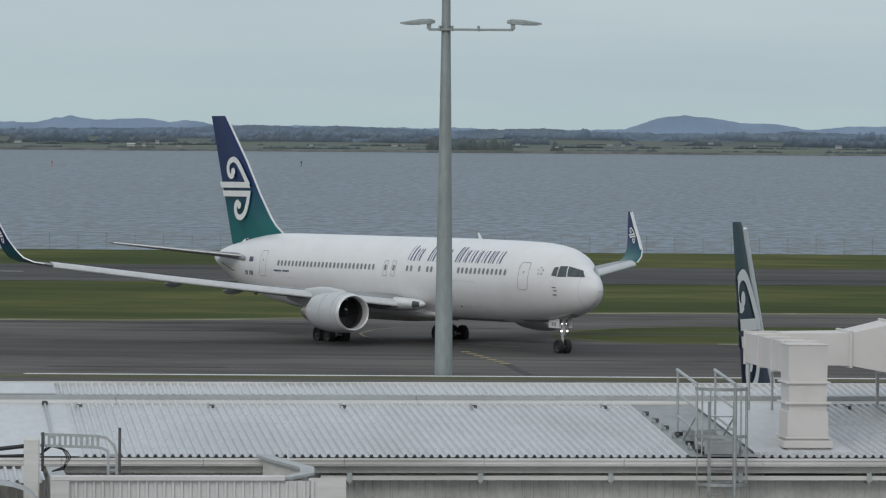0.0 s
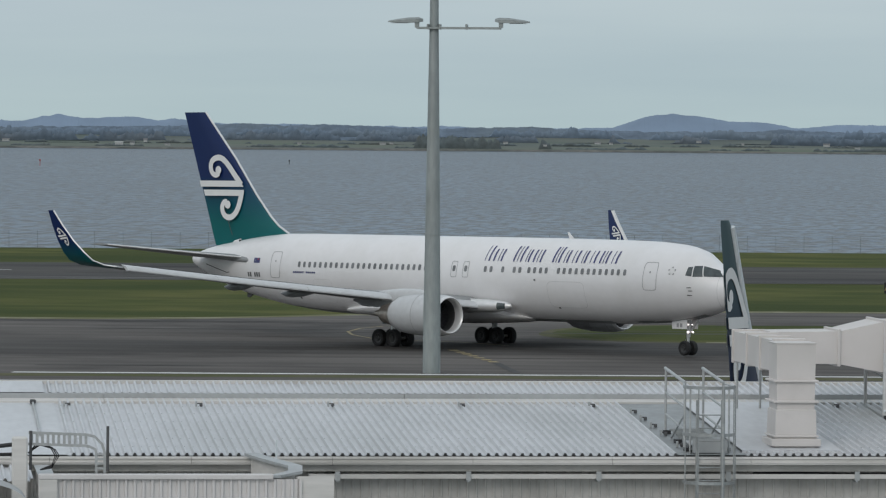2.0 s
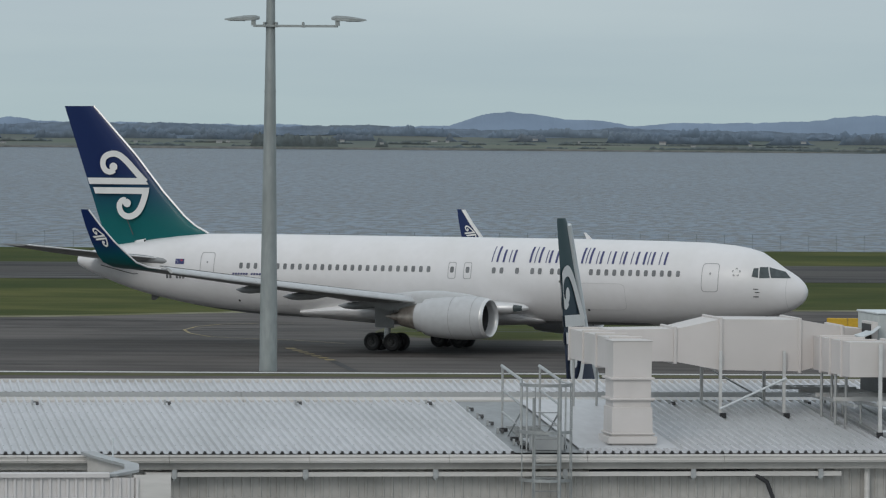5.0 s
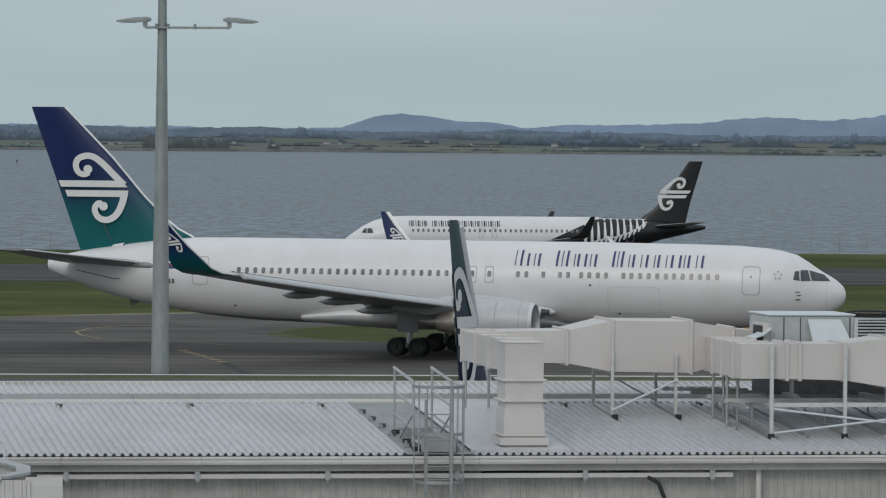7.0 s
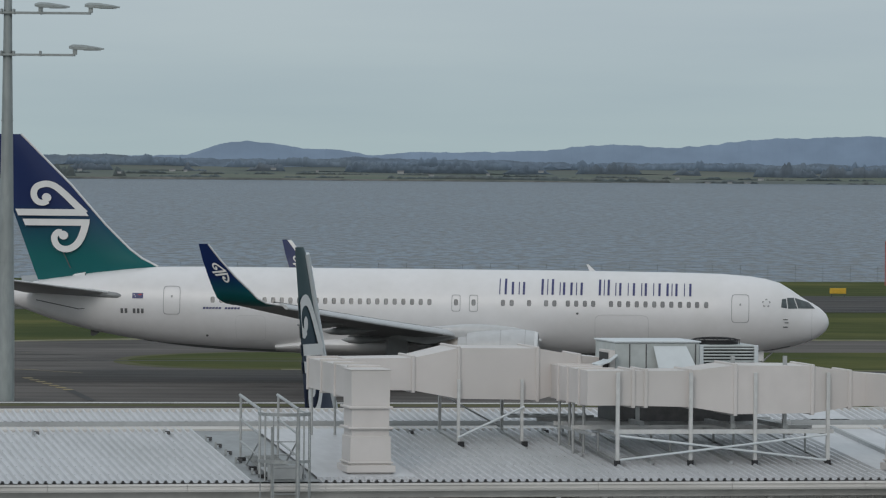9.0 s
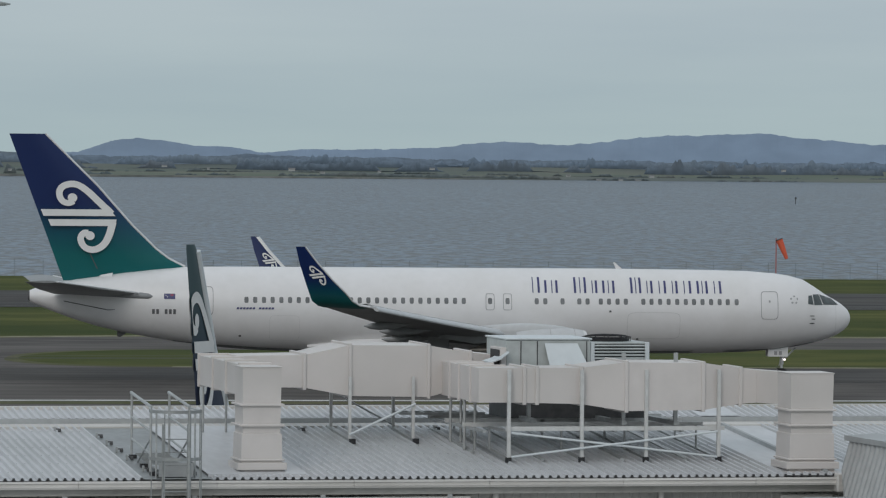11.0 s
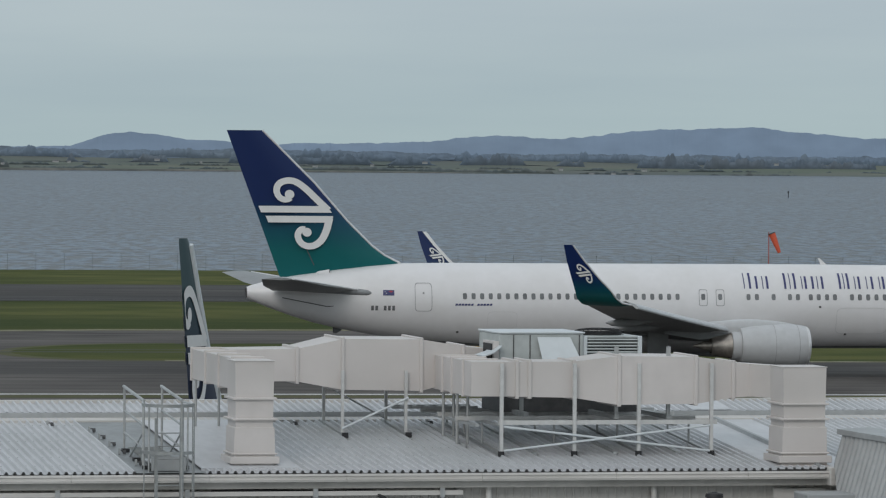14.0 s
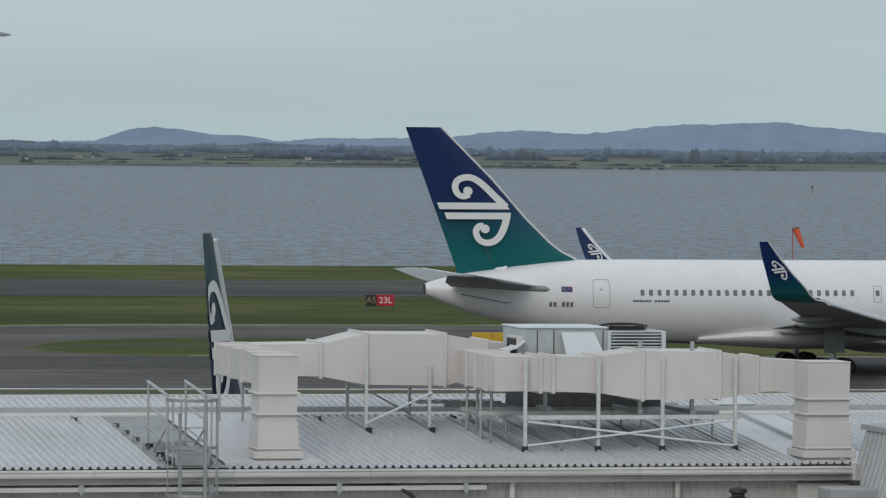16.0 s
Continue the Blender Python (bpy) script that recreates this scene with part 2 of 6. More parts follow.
FAR_HEDGE = material("far_scrub_hazed", (0.098, 0.122, 0.130), 1.0, vary=0.25, scale=0.03, dirt=(0.135, 0.135, 0.115), dirt_amount=0.6, dirt_scale=0.015)
# rise and hills: haze of distance painted in as a bluer base colour
FAR_BELT = material("far_wooded_rise_hazed", (0.112, 0.150, 0.198), 1.0, vary=0.25, scale=0.015, dirt=(0.135, 0.165, 0.18), dirt_amount=0.7, dirt_scale=0.008)
FAR_HILL = material("far_hills_hazed", (0.196, 0.260, 0.350), 1.0, vary=0.10, scale=0.004, dirt=(0.195, 0.250, 0.315), dirt_amount=0.6, dirt_scale=0.003)
FAR_WHITE = material("far_white_walls", (0.42, 0.43, 0.42), 0.8, vary=0.1)
FAR_ROOF = material("far_house_roofs", (0.16, 0.16, 0.165), 0.8, vary=0.2)
FAR_CLIFF = material("far_shore_bank", (0.15, 0.15, 0.14), 1.0, vary=0.3, scale=0.02, dirt=(0.07, 0.085, 0.08), dirt_amount=0.8, dirt_scale=0.02)
ROOF = material("corrugated_roof_light_grey", (0.575, 0.58, 0.595), 0.42, 0.15, vary=0.07, scale=0.8, dirt=(0.42, 0.43, 0.43), dirt_amount=0.55, dirt_scale=0.35, stretch=(1, 0.3, 1))
ROOF_FLAT = material("roof_flashing_grey", (0.40, 0.415, 0.42), 0.5, 0.2, vary=0.08, scale=0.7, dirt=(0.28, 0.28, 0.28), dirt_amount=0.5, dirt_scale=0.5)
WALK_FLAT = material("weathered_walkway_sheet", (0.29, 0.305, 0.31), 0.5, 0.25, vary=0.12, scale=0.9, dirt=(0.2, 0.2, 0.2), dirt_amount=0.5, dirt_scale=0.7)
GUTTER = material("gutter_off_white", (0.62, 0.60, 0.575), 0.5, vary=0.06, scale=0.6, dirt=(0.3, 0.29, 0.26), dirt_amount=0.5, dirt_scale=0.6, stretch=(0.4, 1, 3))
CLADDING = material("wall_cladding_grey", (0.45, 0.435, 0.41), 0.6, vary=0.08, scale=0.8, dirt=(0.2, 0.19, 0.17), dirt_amount=0.5, dirt_scale=0.5)
DUCT = material("duct_cream_paint", (0.62, 0.582, 0.562), 0.5, vary=0.04, scale=0.4, dirt=(0.42, 0.40, 0.37), dirt_amount=0.35, dirt_scale=0.6)
GALV = material("galvanised_steel", (0.42, 0.43, 0.43), 0.45, 0.4, vary=0.12, scale=1.5, dirt=(0.33, 0.33, 0.32), dirt_amount=0.4, dirt_scale=1.5)
RAIL_GALV = material("weathered_galvanised_rail", (0.33, 0.345, 0.345), 0.5, 0.4, vary=0.15, scale=1.5, dirt=(0.22, 0.22, 0.21), dirt_amount=0.5, dirt_scale=1.5)
POLE_GALV = material("galvanised_mast", (0.33, 0.36, 0.36), 0.5, 0.3, vary=0.10, scale=0.8, dirt=(0.22, 0.25, 0.24), dirt_amount=0.6, dirt_scale=0.9, stretch=(1, 1, 0.25))
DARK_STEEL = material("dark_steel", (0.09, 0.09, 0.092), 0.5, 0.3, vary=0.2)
UNIT = material("air_unit_grey_green", (0.46, 0.49, 0.485), 0.45, vary=0.10, scale=0.6, dirt=(0.28, 0.31, 0.30), dirt_amount=0.6, dirt_scale=0.7)
UNIT_PALE = material("air_unit_pale_panel", (0.62, 0.66, 0.68), 0.4, vary=0.04, scale=0.5)
ORANGE = material("windsock_orange_cloth", (0.75, 0.13, 0.07), 0.8, vary=0.1)
MAST_RED = material("faded_red_mast_paint", (0.42, 0.12, 0.11), 0.6, vary=0.15)
YELLOW = material("ground_equipment_yellow", (0.62, 0.38, 0.03), 0.5, vary=0.08)
SIGN_RED = material("sign_red_face", (0.42, 0.012, 0.03), 0.5, vary=0.05)
SIGN_BLACK = material("sign_black_face", (0.015, 0.015, 0.015), 0.5)
FENCE = material("fence_wire_grey", (0.24, 0.26, 0.27), 0.6, 0.2, vary=0.15)
LEG = material("pale_steel_legs", (0.58, 0.58, 0.57), 0.45, 0.1, vary=0.08)
SEAM = material("pale_panel_seam", (0.60, 0.60, 0.60), 0.5, vary=0.05)
PARAPET = material("parapet_pale_paint", (0.64, 0.615, 0.605), 0.5, vary=0.05, scale=0.6, dirt=(0.45, 0.43, 0.41), dirt_amount=0.4, dirt_scale=0.6)
PANEL = material("dark_panel_gap", (0.12, 0.12, 0.125), 0.6, vary=0.2)
SLAT = material("pale_slat_metal", (0.54, 0.55, 0.56), 0.4, 0.15, vary=0.05, scale=0.5, dirt=(0.45, 0.45, 0.45), dirt_amount=0.4, dirt_scale=0.8)
# ---- mesh helpers ----
def box(bm, x0, x1, y0, y1, z0, z1, m=None):
    """A block between two corners, posed by m."""
    v = [bm.verts.new((x, y, z)) for x in (x0, x1) for y in (y0, y1) for z in (z0, z1)]
    for q in ((0, 1, 3, 2), (4, 6, 7, 5), (0, 4, 5, 1), (2, 3, 7, 6), (0, 2, 6, 4), (1, 5, 7, 3)):
        bm.faces.new([v[i] for i in q])
    if m is not None:
        for p in v:
            p.co = m @ p.co
    return v


def soft_box(bm, x0, x1, y0, y1, z0, z1, r=0.02):
    """A block with its edges taken off."""
    part_bm = bmesh.new()
    box(part_bm, x0, x1, y0, y1, z0, z1)
    bmesh.ops.bevel(part_bm, geom=part_bm.edges[:], offset=r, segments=1, affect="EDGES")
    merge(bm, part_bm)


def merge(bm, other):
    table = {v: bm.verts.new(v.co) for v in other.verts}
    for f in other.faces:
        bm.faces.new([table[v] for v in f.verts])
    other.free()


def loft(bm, rings, ends=True, closed=True):
    """Skin through rings of equally many points."""
    rows = [[bm.verts.new(p) for p in ring] for ring in rings]
    n = len(rows[0])
    for a, b in zip(rows, rows[1:]):
        for i in range(n if closed else n - 1):
            j = (i + 1) % n
            bm.faces.new((a[i], a[j], b[j], b[i]))
    if ends:
        bm.faces.new(rows[0][::-1])
        bm.faces.new(rows[-1])
    return rows


def tube(bm, points, radius, n=8, radii=None):
    """A round bar along points."""
    pts = [Vector(p) for p in points]
    rings = []
    for i, p in enumerate(pts):
        way = (pts[min(i + 1, len(pts) - 1)] - pts[max(i - 1, 0)]).normalized()
        side = way.cross(Vector((0, 0, 1)) if abs(way.z) < 0.9 else Vector((1, 0, 0))).normalized()
        up = side.cross(way)
        r = radii[i] if radii else radius
        rings.append([p + r * (math.cos(a) * side + math.sin(a) * up) for a in (2 * math.pi * k / n for k in range(n))])
    loft(bm, rings)


def turned(bm, profile, n=24, axis="x", centre=(0, 0, 0), ends=False):
    """A body of revolution from (along, radius) pairs."""
    rings = []
    for s, r in profile:
        ring = []
        for k in range(n):
            a = 2 * math.pi * k / n
            c, d = r * math.cos(a), r * math.sin(a)
            p = {"x": (s, c, d), "y": (c, s, d), "z": (c, d, s)}[axis]
            ring.append(Vector(p) + Vector(centre))
        rings.append(ring)
    loft(bm, rings, ends=ends)


def finish(name, bm, mat, smooth=False):
    bmesh.ops.recalc_face_normals(bm, faces=bm.faces[:])
    me = bpy.data.meshes.new(name)
    bm.to_mesh(me)
    bm.free()
    me.materials.append(mat)
    if smooth:
        me.polygons.foreach_set("use_smooth", [True] * len(me.polygons))
        me.set_sharp_from_angle(angle=radians(42))
    ob = new(name, me)
    return ob


def part(name, bm, mat, parent, label="", smooth=False):
    """One mesh under a thing or under a part."""
    ob = finish(name, bm, mat, smooth)
    ob.parent = parent
    return tagged(ob, label)


def thing(name, label, category, m=None, group="", kind=""):
    ob = new(name)
    ob.empty_display_size = 0.2
    if m is not None:
        ob.matrix_world = m
    return tagged(ob, label, category, group, kind)


def solid(name, bm, mat, label, category, m=None, group="", kind="", smooth=False):
    ob = finish(name, bm, mat, smooth)
    if m is not None:
        ob.matrix_world = m
    return tagged(ob, label, category, group, kind)


def flat(bm, outline, z):
    """A face from (x, y) corners; z is a number or a function of x and y."""
    bm.faces.new([bm.verts.new((x, y, z(x, y) if callable(z) else z)) for x, y in outline])


# ---- airfield ----
G = 0.27  # level of the pavement
TILT = 0.114  # the runway runs off the x axis by this slope


def lane(x, w):
    """A place on the field: x, and the distance w beyond the x axis along lines parallel to the runway."""
    return (x, w + TILT * x)


def sheet(name, corners, mat, z, label, category, kind="structure"):
    bm = bmesh.new()
    flat(bm, corners, z)
    return solid(name, bm, mat, label, category, kind=kind)


def strip(x0, x1, w0, w1, n=40):
    near = [lane(x0 + (x1 - x0) * i / n, w0) for i in range(n + 1)]
    far = [lane(x0 + (x1 - x0) * i / n, w1) for i in range(n + 1)]
    return near + far[::-1]


sheet("ground", [(-1500, -400), (1500, -400)] + [lane(1500, 614), lane(-1500, 614)], GRASS, G - 0.03, "green mown airfield grass sheet down to the sea", "grass")
# the taxiway and apron pavement, whose far edge swings back where it meets the exit
far_edge = [lane(700, 401), lane(20, 401), lane(-14, 400), lane(-22, 397.5), lane(-30, 393), lane(-38, 387), lane(-46, 380), lane(-54, 377.5), lane(-700, 377)]
sheet("apron", [lane(-700, -200), lane(700, -200)] + far_edge, CONCRETE, G, "dark grey streaked apron and taxiway pavement", "pavement")
sheet("taxiway", strip(-700, 700, 320, 339), ASPHALT, G + 0.006, "darker asphalt lane along the taxiway", "pavement")
# island of grass between taxiway and exit, with a rounded nose
nose = [(-8 - 11.2 * math.cos(a), 357 + 15.0 * math.sin(a)) for a in np.linspace(-math.pi / 2, math.pi / 2, 15)]
isle = [lane(x, w) for x, w in nose] + [lane(60, 377), lane(600, 377), lane(600, 342)]
sheet("grass_island", isle, GRASS, G + 0.012, "green grass island between the taxiways", "grass")
bm = bmesh.new()
ring_out, ring_in = [lane(x - 0.9 if x < -8 else x, w + (1.0 if w > 357 else -1.6)) for x, w in nose], [lane(x, w) for x, w in nose]
for i in range(len(nose) - 1):
    flat(bm, [ring_out[i], ring_out[i + 1], ring_in[i + 1], ring_in[i]], G + 0.010)
solid("grass_verge", bm, OLIVE, "worn olive verge round the nose of the grass island", "grass", kind="structure")
bm = bmesh.new()
flat(bm, [lane(-8, 340.4), lane(600, 340.4), lane(600, 342), lane(-8, 342)], G + 0.010)
solid("grass_verge", bm, DRY_GRASS, "bleached verge along the grass island", "grass", kind="structure")
bm = bmesh.new()
for (ax, aw), (bx, bw) in zip([(-700, 377), (-54, 377.5), (-46, 380), (-38, 387), (-30, 393), (-22, 397.5), (-14, 400), (20, 401)],
                              [(-54, 377.5), (-46, 380), (-38, 387), (-30, 393), (-22, 397.5), (-14, 400), (20, 401), (700, 401)]):
    flat(bm, [lane(ax, aw), lane(bx, bw), lane(bx, bw + 3.2), lane(ax, aw + 3.2)], G + 0.004)
solid("grass_verge", bm, DRY_GRASS, "bleached grass verge beside the taxiway", "grass", kind="structure")
sheet("runway", strip(-1400, 1400, 481, 543), RUNWAY, G + 0.004, "grey streaked runway with rubber marks", "runway")
sheet("runway", strip(-1400, 1400, 501, 524), ASPHALT, G + 0.010, "darker worn middle lane of the runway", "runway")
for w, wide, mat, z, text in ((292.2, 1.2, LINE_WHITE, 0.012, "white edge line along the apron"), (485.5, 0.22, LINE_FADED, 0.016, "faded runway edge stripe")):
    sheet("edge_line", strip(-46.8 if w < 300 else -700, 700, w, w + wide), mat, G + z, text, "marking")
bm = bmesh.new()
flat(bm, strip(-112, -82, 512, 512.9, 3), G + 0.016)
solid("centre_line", bm, LINE_WHITE, "white dash of the runway centre line", "marking", kind="structure")
bm = bmesh.new()
flat(bm, strip(-700, 700, 288.5, 291.5), G + 0.008)
solid("grass_strip", bm, OLIVE, "olive verge behind the terminal roof", "grass", kind="structure")


def painted_path(name, pts, wide, mat, z, label, dashes=None):
    bm = bmesh.new()
    for i, (a, b) in enumerate(zip(pts, pts[1:])):
        if dashes and i % 2:
            continue
        a, b = Vector((*a, 0)), Vector((*b, 0))
        s = (b - a).normalized().cross(Vector((0, 0, 1))) * wide / 2
        bm.faces.new([bm.verts.new((p.x, p.y, G + z)) for p in (a - s, b - s, b + s, a + s)])
    return solid(name, bm, mat, label, "marking", kind="structure")


dash = [(-24.0 + 0.30 * i, 323.9 - 1.33 * i) for i in range(14)]
painted_path("dashed_marking", dash, 0.6, LINE_YELLOW, 0.022, "broken yellow holding marking", dashes=True)
painted_path("joint_line", [(-20.1, 306.6), (-17.9, 293.0)], 0.5, RUBBER, 0.022, "black sealed joint in the pavement")
loop = [(-26.8, 366.6), (-29.5, 365.2), (-31.9, 363.2), (-33.2, 358.5), (-33.5, 352.2), (-32.6, 346.5), (-30.7, 340.8), (-27.8, 338.0), (-24.6, 336.4), (-20.9, 331.7)]
painted_path("taxi_line", loop, 0.22, LINE_YELLOW, 0.02, "curved worn yellow guide line")
rng = random.Random(4)
for k in range(26):
    x, w = rng.uniform(-80, 60), rng.choice((rng.uniform(298, 338), rng.uniform(345, 375), rng.uniform(490, 535)))
    ln = rng.uniform(10, 45)
    painted_path("tyre_mark", [lane(x + ln * i / 6, w + 0.02 * ln * math.sin(i * 0.5 + k)) for i in range(7)], rng.uniform(0.25, 0.6), RUBBER, 0.018, "dark tyre marks on the pavement")

# sea
bm = bmesh.new()
bm.faces.new([bm.verts.new(p) for p in ((-2600, 600, -1.2), (2600, 600, -1.2), (2600, 4720, 0.4), (-2600, 4720, 0.4))])
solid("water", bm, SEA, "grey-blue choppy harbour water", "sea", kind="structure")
bm = bmesh.new()
flat(bm, [lane(-1500, 614), lane(1500, 614), lane(1500, 616), lane(-1500, 616)], lambda x, y: G - 0.03 if y - TILT * x < 615 else -1.5)
solid("sea_wall", bm, FAR_CLIFF, "dark stone bank down to the sea", "bank", kind="structure")


def field_fence():
    """Chain-link fence with strand wires along the sea edge."""
    f = thing("perimeter_fence", "grey wire perimeter fence along the sea edge", "fence")
    me = None
    for i in range(70):
        x = -125 + 3.4 * i
        if me is None:
            bm = bmesh.new()
            tube(bm, [(0, 0, 0), (0, 0, 1.8), (0, -0.2, 2.1)], 0.03, 6)
            ob = part("post", bm, FENCE, f)
            me = ob.data
        else:
            ob = new("post", me)
            ob.parent = f
        ob.location = (*lane(x, 609), G)
    for z in (0.5, 0.9, 1.3, 1.75, 2.1):
        bm = bmesh.new()
        tube(bm, [(*lane(-125, 609), G + z), (*lane(110, 609), G + z)], 0.006, 4)
        part("wire", bm, FENCE, f)


field_fence()


def far_shore():
    """Fields, wooded rises and hills across the water, with haze in their colours."""
    R = 4700.0

    def at(az, el, r=R):
        a = radians(az)
        return Vector((r * math.sin(a), r * math.cos(a), 14.08 + r * math.tan(radians(el))))

    def water_el(az):
        return -0.166 - 0.006 * max(0, az)

    def ridge(name, knots, r, rough, seed, mat, label, base=-0.22):
        xs, ys = zip(*knots)
        bm = bmesh.new()
        top, mids, low = [], [], []
        n = 3400
        for i in range(n + 1):
            az = -13.5 + 24.5 * i / n
            el = float(np.interp(az, xs, ys))
            el += rough * (noise.noise((az * 2.2, seed, 0)) + 0.7 * noise.noise((az * 9, seed, 3)) + 0.5 * abs(noise.noise((az * 30, seed, 7))) + 0.45 * abs(noise.noise((az * 85, seed, 2))) + 0.25 * noise.noise((az * 210, seed, 5)))
            top.append(at(az, el, r + 60))
            low.append(at(az, base, r))
            mids.append(at(az, 0.45 * base + 0.55 * float(np.interp(az, xs, ys)), r + 22))
        loft(bm, [low, mids, top], ends=False, closed=False)
        solid(name, bm, mat, label, "hills", kind="structure", smooth=True)

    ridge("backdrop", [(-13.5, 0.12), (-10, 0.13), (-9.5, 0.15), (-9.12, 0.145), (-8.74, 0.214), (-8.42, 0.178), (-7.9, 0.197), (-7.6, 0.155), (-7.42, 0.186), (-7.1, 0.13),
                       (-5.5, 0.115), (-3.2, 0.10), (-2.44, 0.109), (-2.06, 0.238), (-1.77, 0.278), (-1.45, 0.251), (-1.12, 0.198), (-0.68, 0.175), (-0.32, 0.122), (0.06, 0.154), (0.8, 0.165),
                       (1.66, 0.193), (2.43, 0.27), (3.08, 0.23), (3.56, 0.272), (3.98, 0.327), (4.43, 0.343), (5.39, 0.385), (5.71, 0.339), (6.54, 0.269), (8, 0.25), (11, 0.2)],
          4880, 0.015, 5.0, FAR_HILL, "hills on the far shore, haze blue put into their colour")
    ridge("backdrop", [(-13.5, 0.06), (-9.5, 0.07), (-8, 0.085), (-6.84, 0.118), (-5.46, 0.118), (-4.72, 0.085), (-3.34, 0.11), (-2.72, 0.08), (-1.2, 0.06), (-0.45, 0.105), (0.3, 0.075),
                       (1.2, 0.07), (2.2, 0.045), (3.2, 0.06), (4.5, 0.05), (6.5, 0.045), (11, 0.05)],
          4820, 0.022, 9.0, FAR_BELT, "wooded rise behind the far shore, haze put into its colour")
    bm = bmesh.new()
    rows = []
    for j, (fr, up) in enumerate(((0, 0), (0.02, 0.022), (0.3, 0.055), (0.7, 0.10), (1.0, 0.15))):
        rows.append([at(-13.5 + 24.5 * i / 160, water_el(-13.5 + 24.5 * i / 160) + up * (1 + 0.5 * noise.noise((i * 0.05, 2, j))), 4690 + 120 * fr) for i in range(161)])
    loft(bm, rows[1:], ends=False, closed=False)
    solid("far_fields", bm, FIELD, "green and brown fields on the far shore, haze mixed into their colour", "fields", kind="structure")
    bm = bmesh.new()
    loft(bm, rows[:2], ends=False, closed=False)
    solid("far_bank", bm, FAR_CLIFF, "low brown bank along the far waterline", "bank", kind="structure")
    def smooth_step(x, a, b):
        u = min(1.0, max(0.0, (x - a) / (b - a)))
        return u * u * (3 - 2 * u)

    def belt(name, mat, label, up, r, tall, seed, freq, gate, groves=()):
        """A row of trees along the shore: an uneven run of crowns with gaps."""
        verts, faces = [], []
        n = 4600
        for i in range(n + 1):
            az = -11.5 + 20.5 * i / n
            crown = 0.80 * abs(noise.noise((az * 6, seed, 1))) + 0.60 * abs(noise.noise((az * 15, seed, 4))) + 0.28 * abs(noise.noise((az * 36, seed, 6)))
            env = smooth_step(noise.noise((az * freq, seed, 0)) + 0.25 * noise.noise((az * freq * 4, seed, 2)), gate, gate + 0.22)
            h = tall * env * (0.42 + 0.95 * crown)
            for a0, a1, t_ in groves:
                h = max(h, t_ * smooth_step(min(az - a0, a1 - az), 0.0, 0.07) * (0.55 + 0.8 * crown))
            p = at(az, water_el(az) + up * (1 + 0.25 * noise.noise((az * 1.3, seed, 9))), r)
            j = noise.noise((az * 30, seed, 8))
            verts += [p + Vector((0, 0, -0.5)), p + Vector((0, -1.2 - j, 0.35 * h)), p + Vector((0, -0.6 + j, 0.75 * h)), p + Vector((0, 2, h - 0.3))]
        for i in range(n):
            for k in range(3):
                a = 4 * i + k
                faces.append((a, a + 4, a + 5, a + 1))
        me = bpy.data.meshes.new(name)
        me.from_pydata([tuple(v) for v in verts], [], faces)
        me.materials.append(mat)
        me.polygons.foreach_set("use_smooth", [True] * len(me.polygons))
        tagged(new(name, me), label, "trees", kind="stuff")

    belt("far_woods", FAR_HAZE, "woods behind the far fields, blue-grey haze in their colour", 0.150, 4808, 9.0, 3.3, 1.1, -0.35)
    belt("far_woods", FAR_TREES, "dark shelter belts across the far fields, haze in their colour", 0.100, 4775, 9.0, 7.7, 1.9, -0.22, ((-9.15, -8.75, 9), (-7.7, -7.5, 9), (-6.7, -5.5, 9), (-0.55, 0.1, 8), (4.0, 4.5, 11), (4.75, 6.2, 10)))
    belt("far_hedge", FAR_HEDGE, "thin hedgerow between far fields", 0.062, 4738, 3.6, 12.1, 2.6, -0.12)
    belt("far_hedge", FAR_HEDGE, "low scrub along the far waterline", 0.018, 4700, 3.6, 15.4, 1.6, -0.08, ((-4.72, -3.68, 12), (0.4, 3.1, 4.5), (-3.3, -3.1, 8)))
    for az, el, w_, h_ in ((-9.33, -0.07, 8, 3), (-8.05, -0.10, 9, 3.2), (-7.9, -0.10, 5, 3), (-7.75, -0.07, 4, 4), (-7.5, -0.105, 6, 2), (-6.0, -0.085, 4, 2), (-5.05, -0.08, 7, 2.2), (-4.95, -0.075, 4, 2),
                           (-3.65, -0.06, 5, 2.2), (-3.2, -0.085, 4, 2), (-2.6, -0.055, 7, 2.5), (-2.45, -0.06, 4, 2), (-1.45, -0.03, 6, 2), (-0.95, -0.055, 3, 2), (0.0, -0.065, 7.5, 3.4), (0.35, -0.09, 6, 1.6),
                           (1.0, -0.075, 4, 1.8), (1.6, -0.04, 6, 2), (3.15, -0.105, 5, 2), (3.5, -0.155, 6, 2.2), (3.75, -0.15, 5, 2), (3.95, -0.155, 7, 1.8), (4.1, -0.11, 6, 2.6), (5.6, -0.03, 5, 2)):
        p = at(az, el - 0.012, 4684)
        h = thing("house", "small white house on the far shore", "house", Matrix.Translation(p), group="far houses")
        bm = bmesh.new()
        w_, h_ = w_ * 0.8, h_ * 0.6
        box(bm, -w_ / 2, w_ / 2, -2, 2, -0.7, h_ * 0.7)
        part("wall", bm, FAR_WHITE, h)
        bm = bmesh.new()
        loft(bm, [[Vector((x, y, z)) for y, z in ((-2.4, h_ * 0.65), (0, h_ * 1.15), (2.4, h_ * 0.65))] for x in (-w_ / 2 - 0.4, w_ / 2 + 0.4)])
        part("roof", bm, FAR_ROOF if w_ < 7 else FAR_WHITE, h)


far_shore()


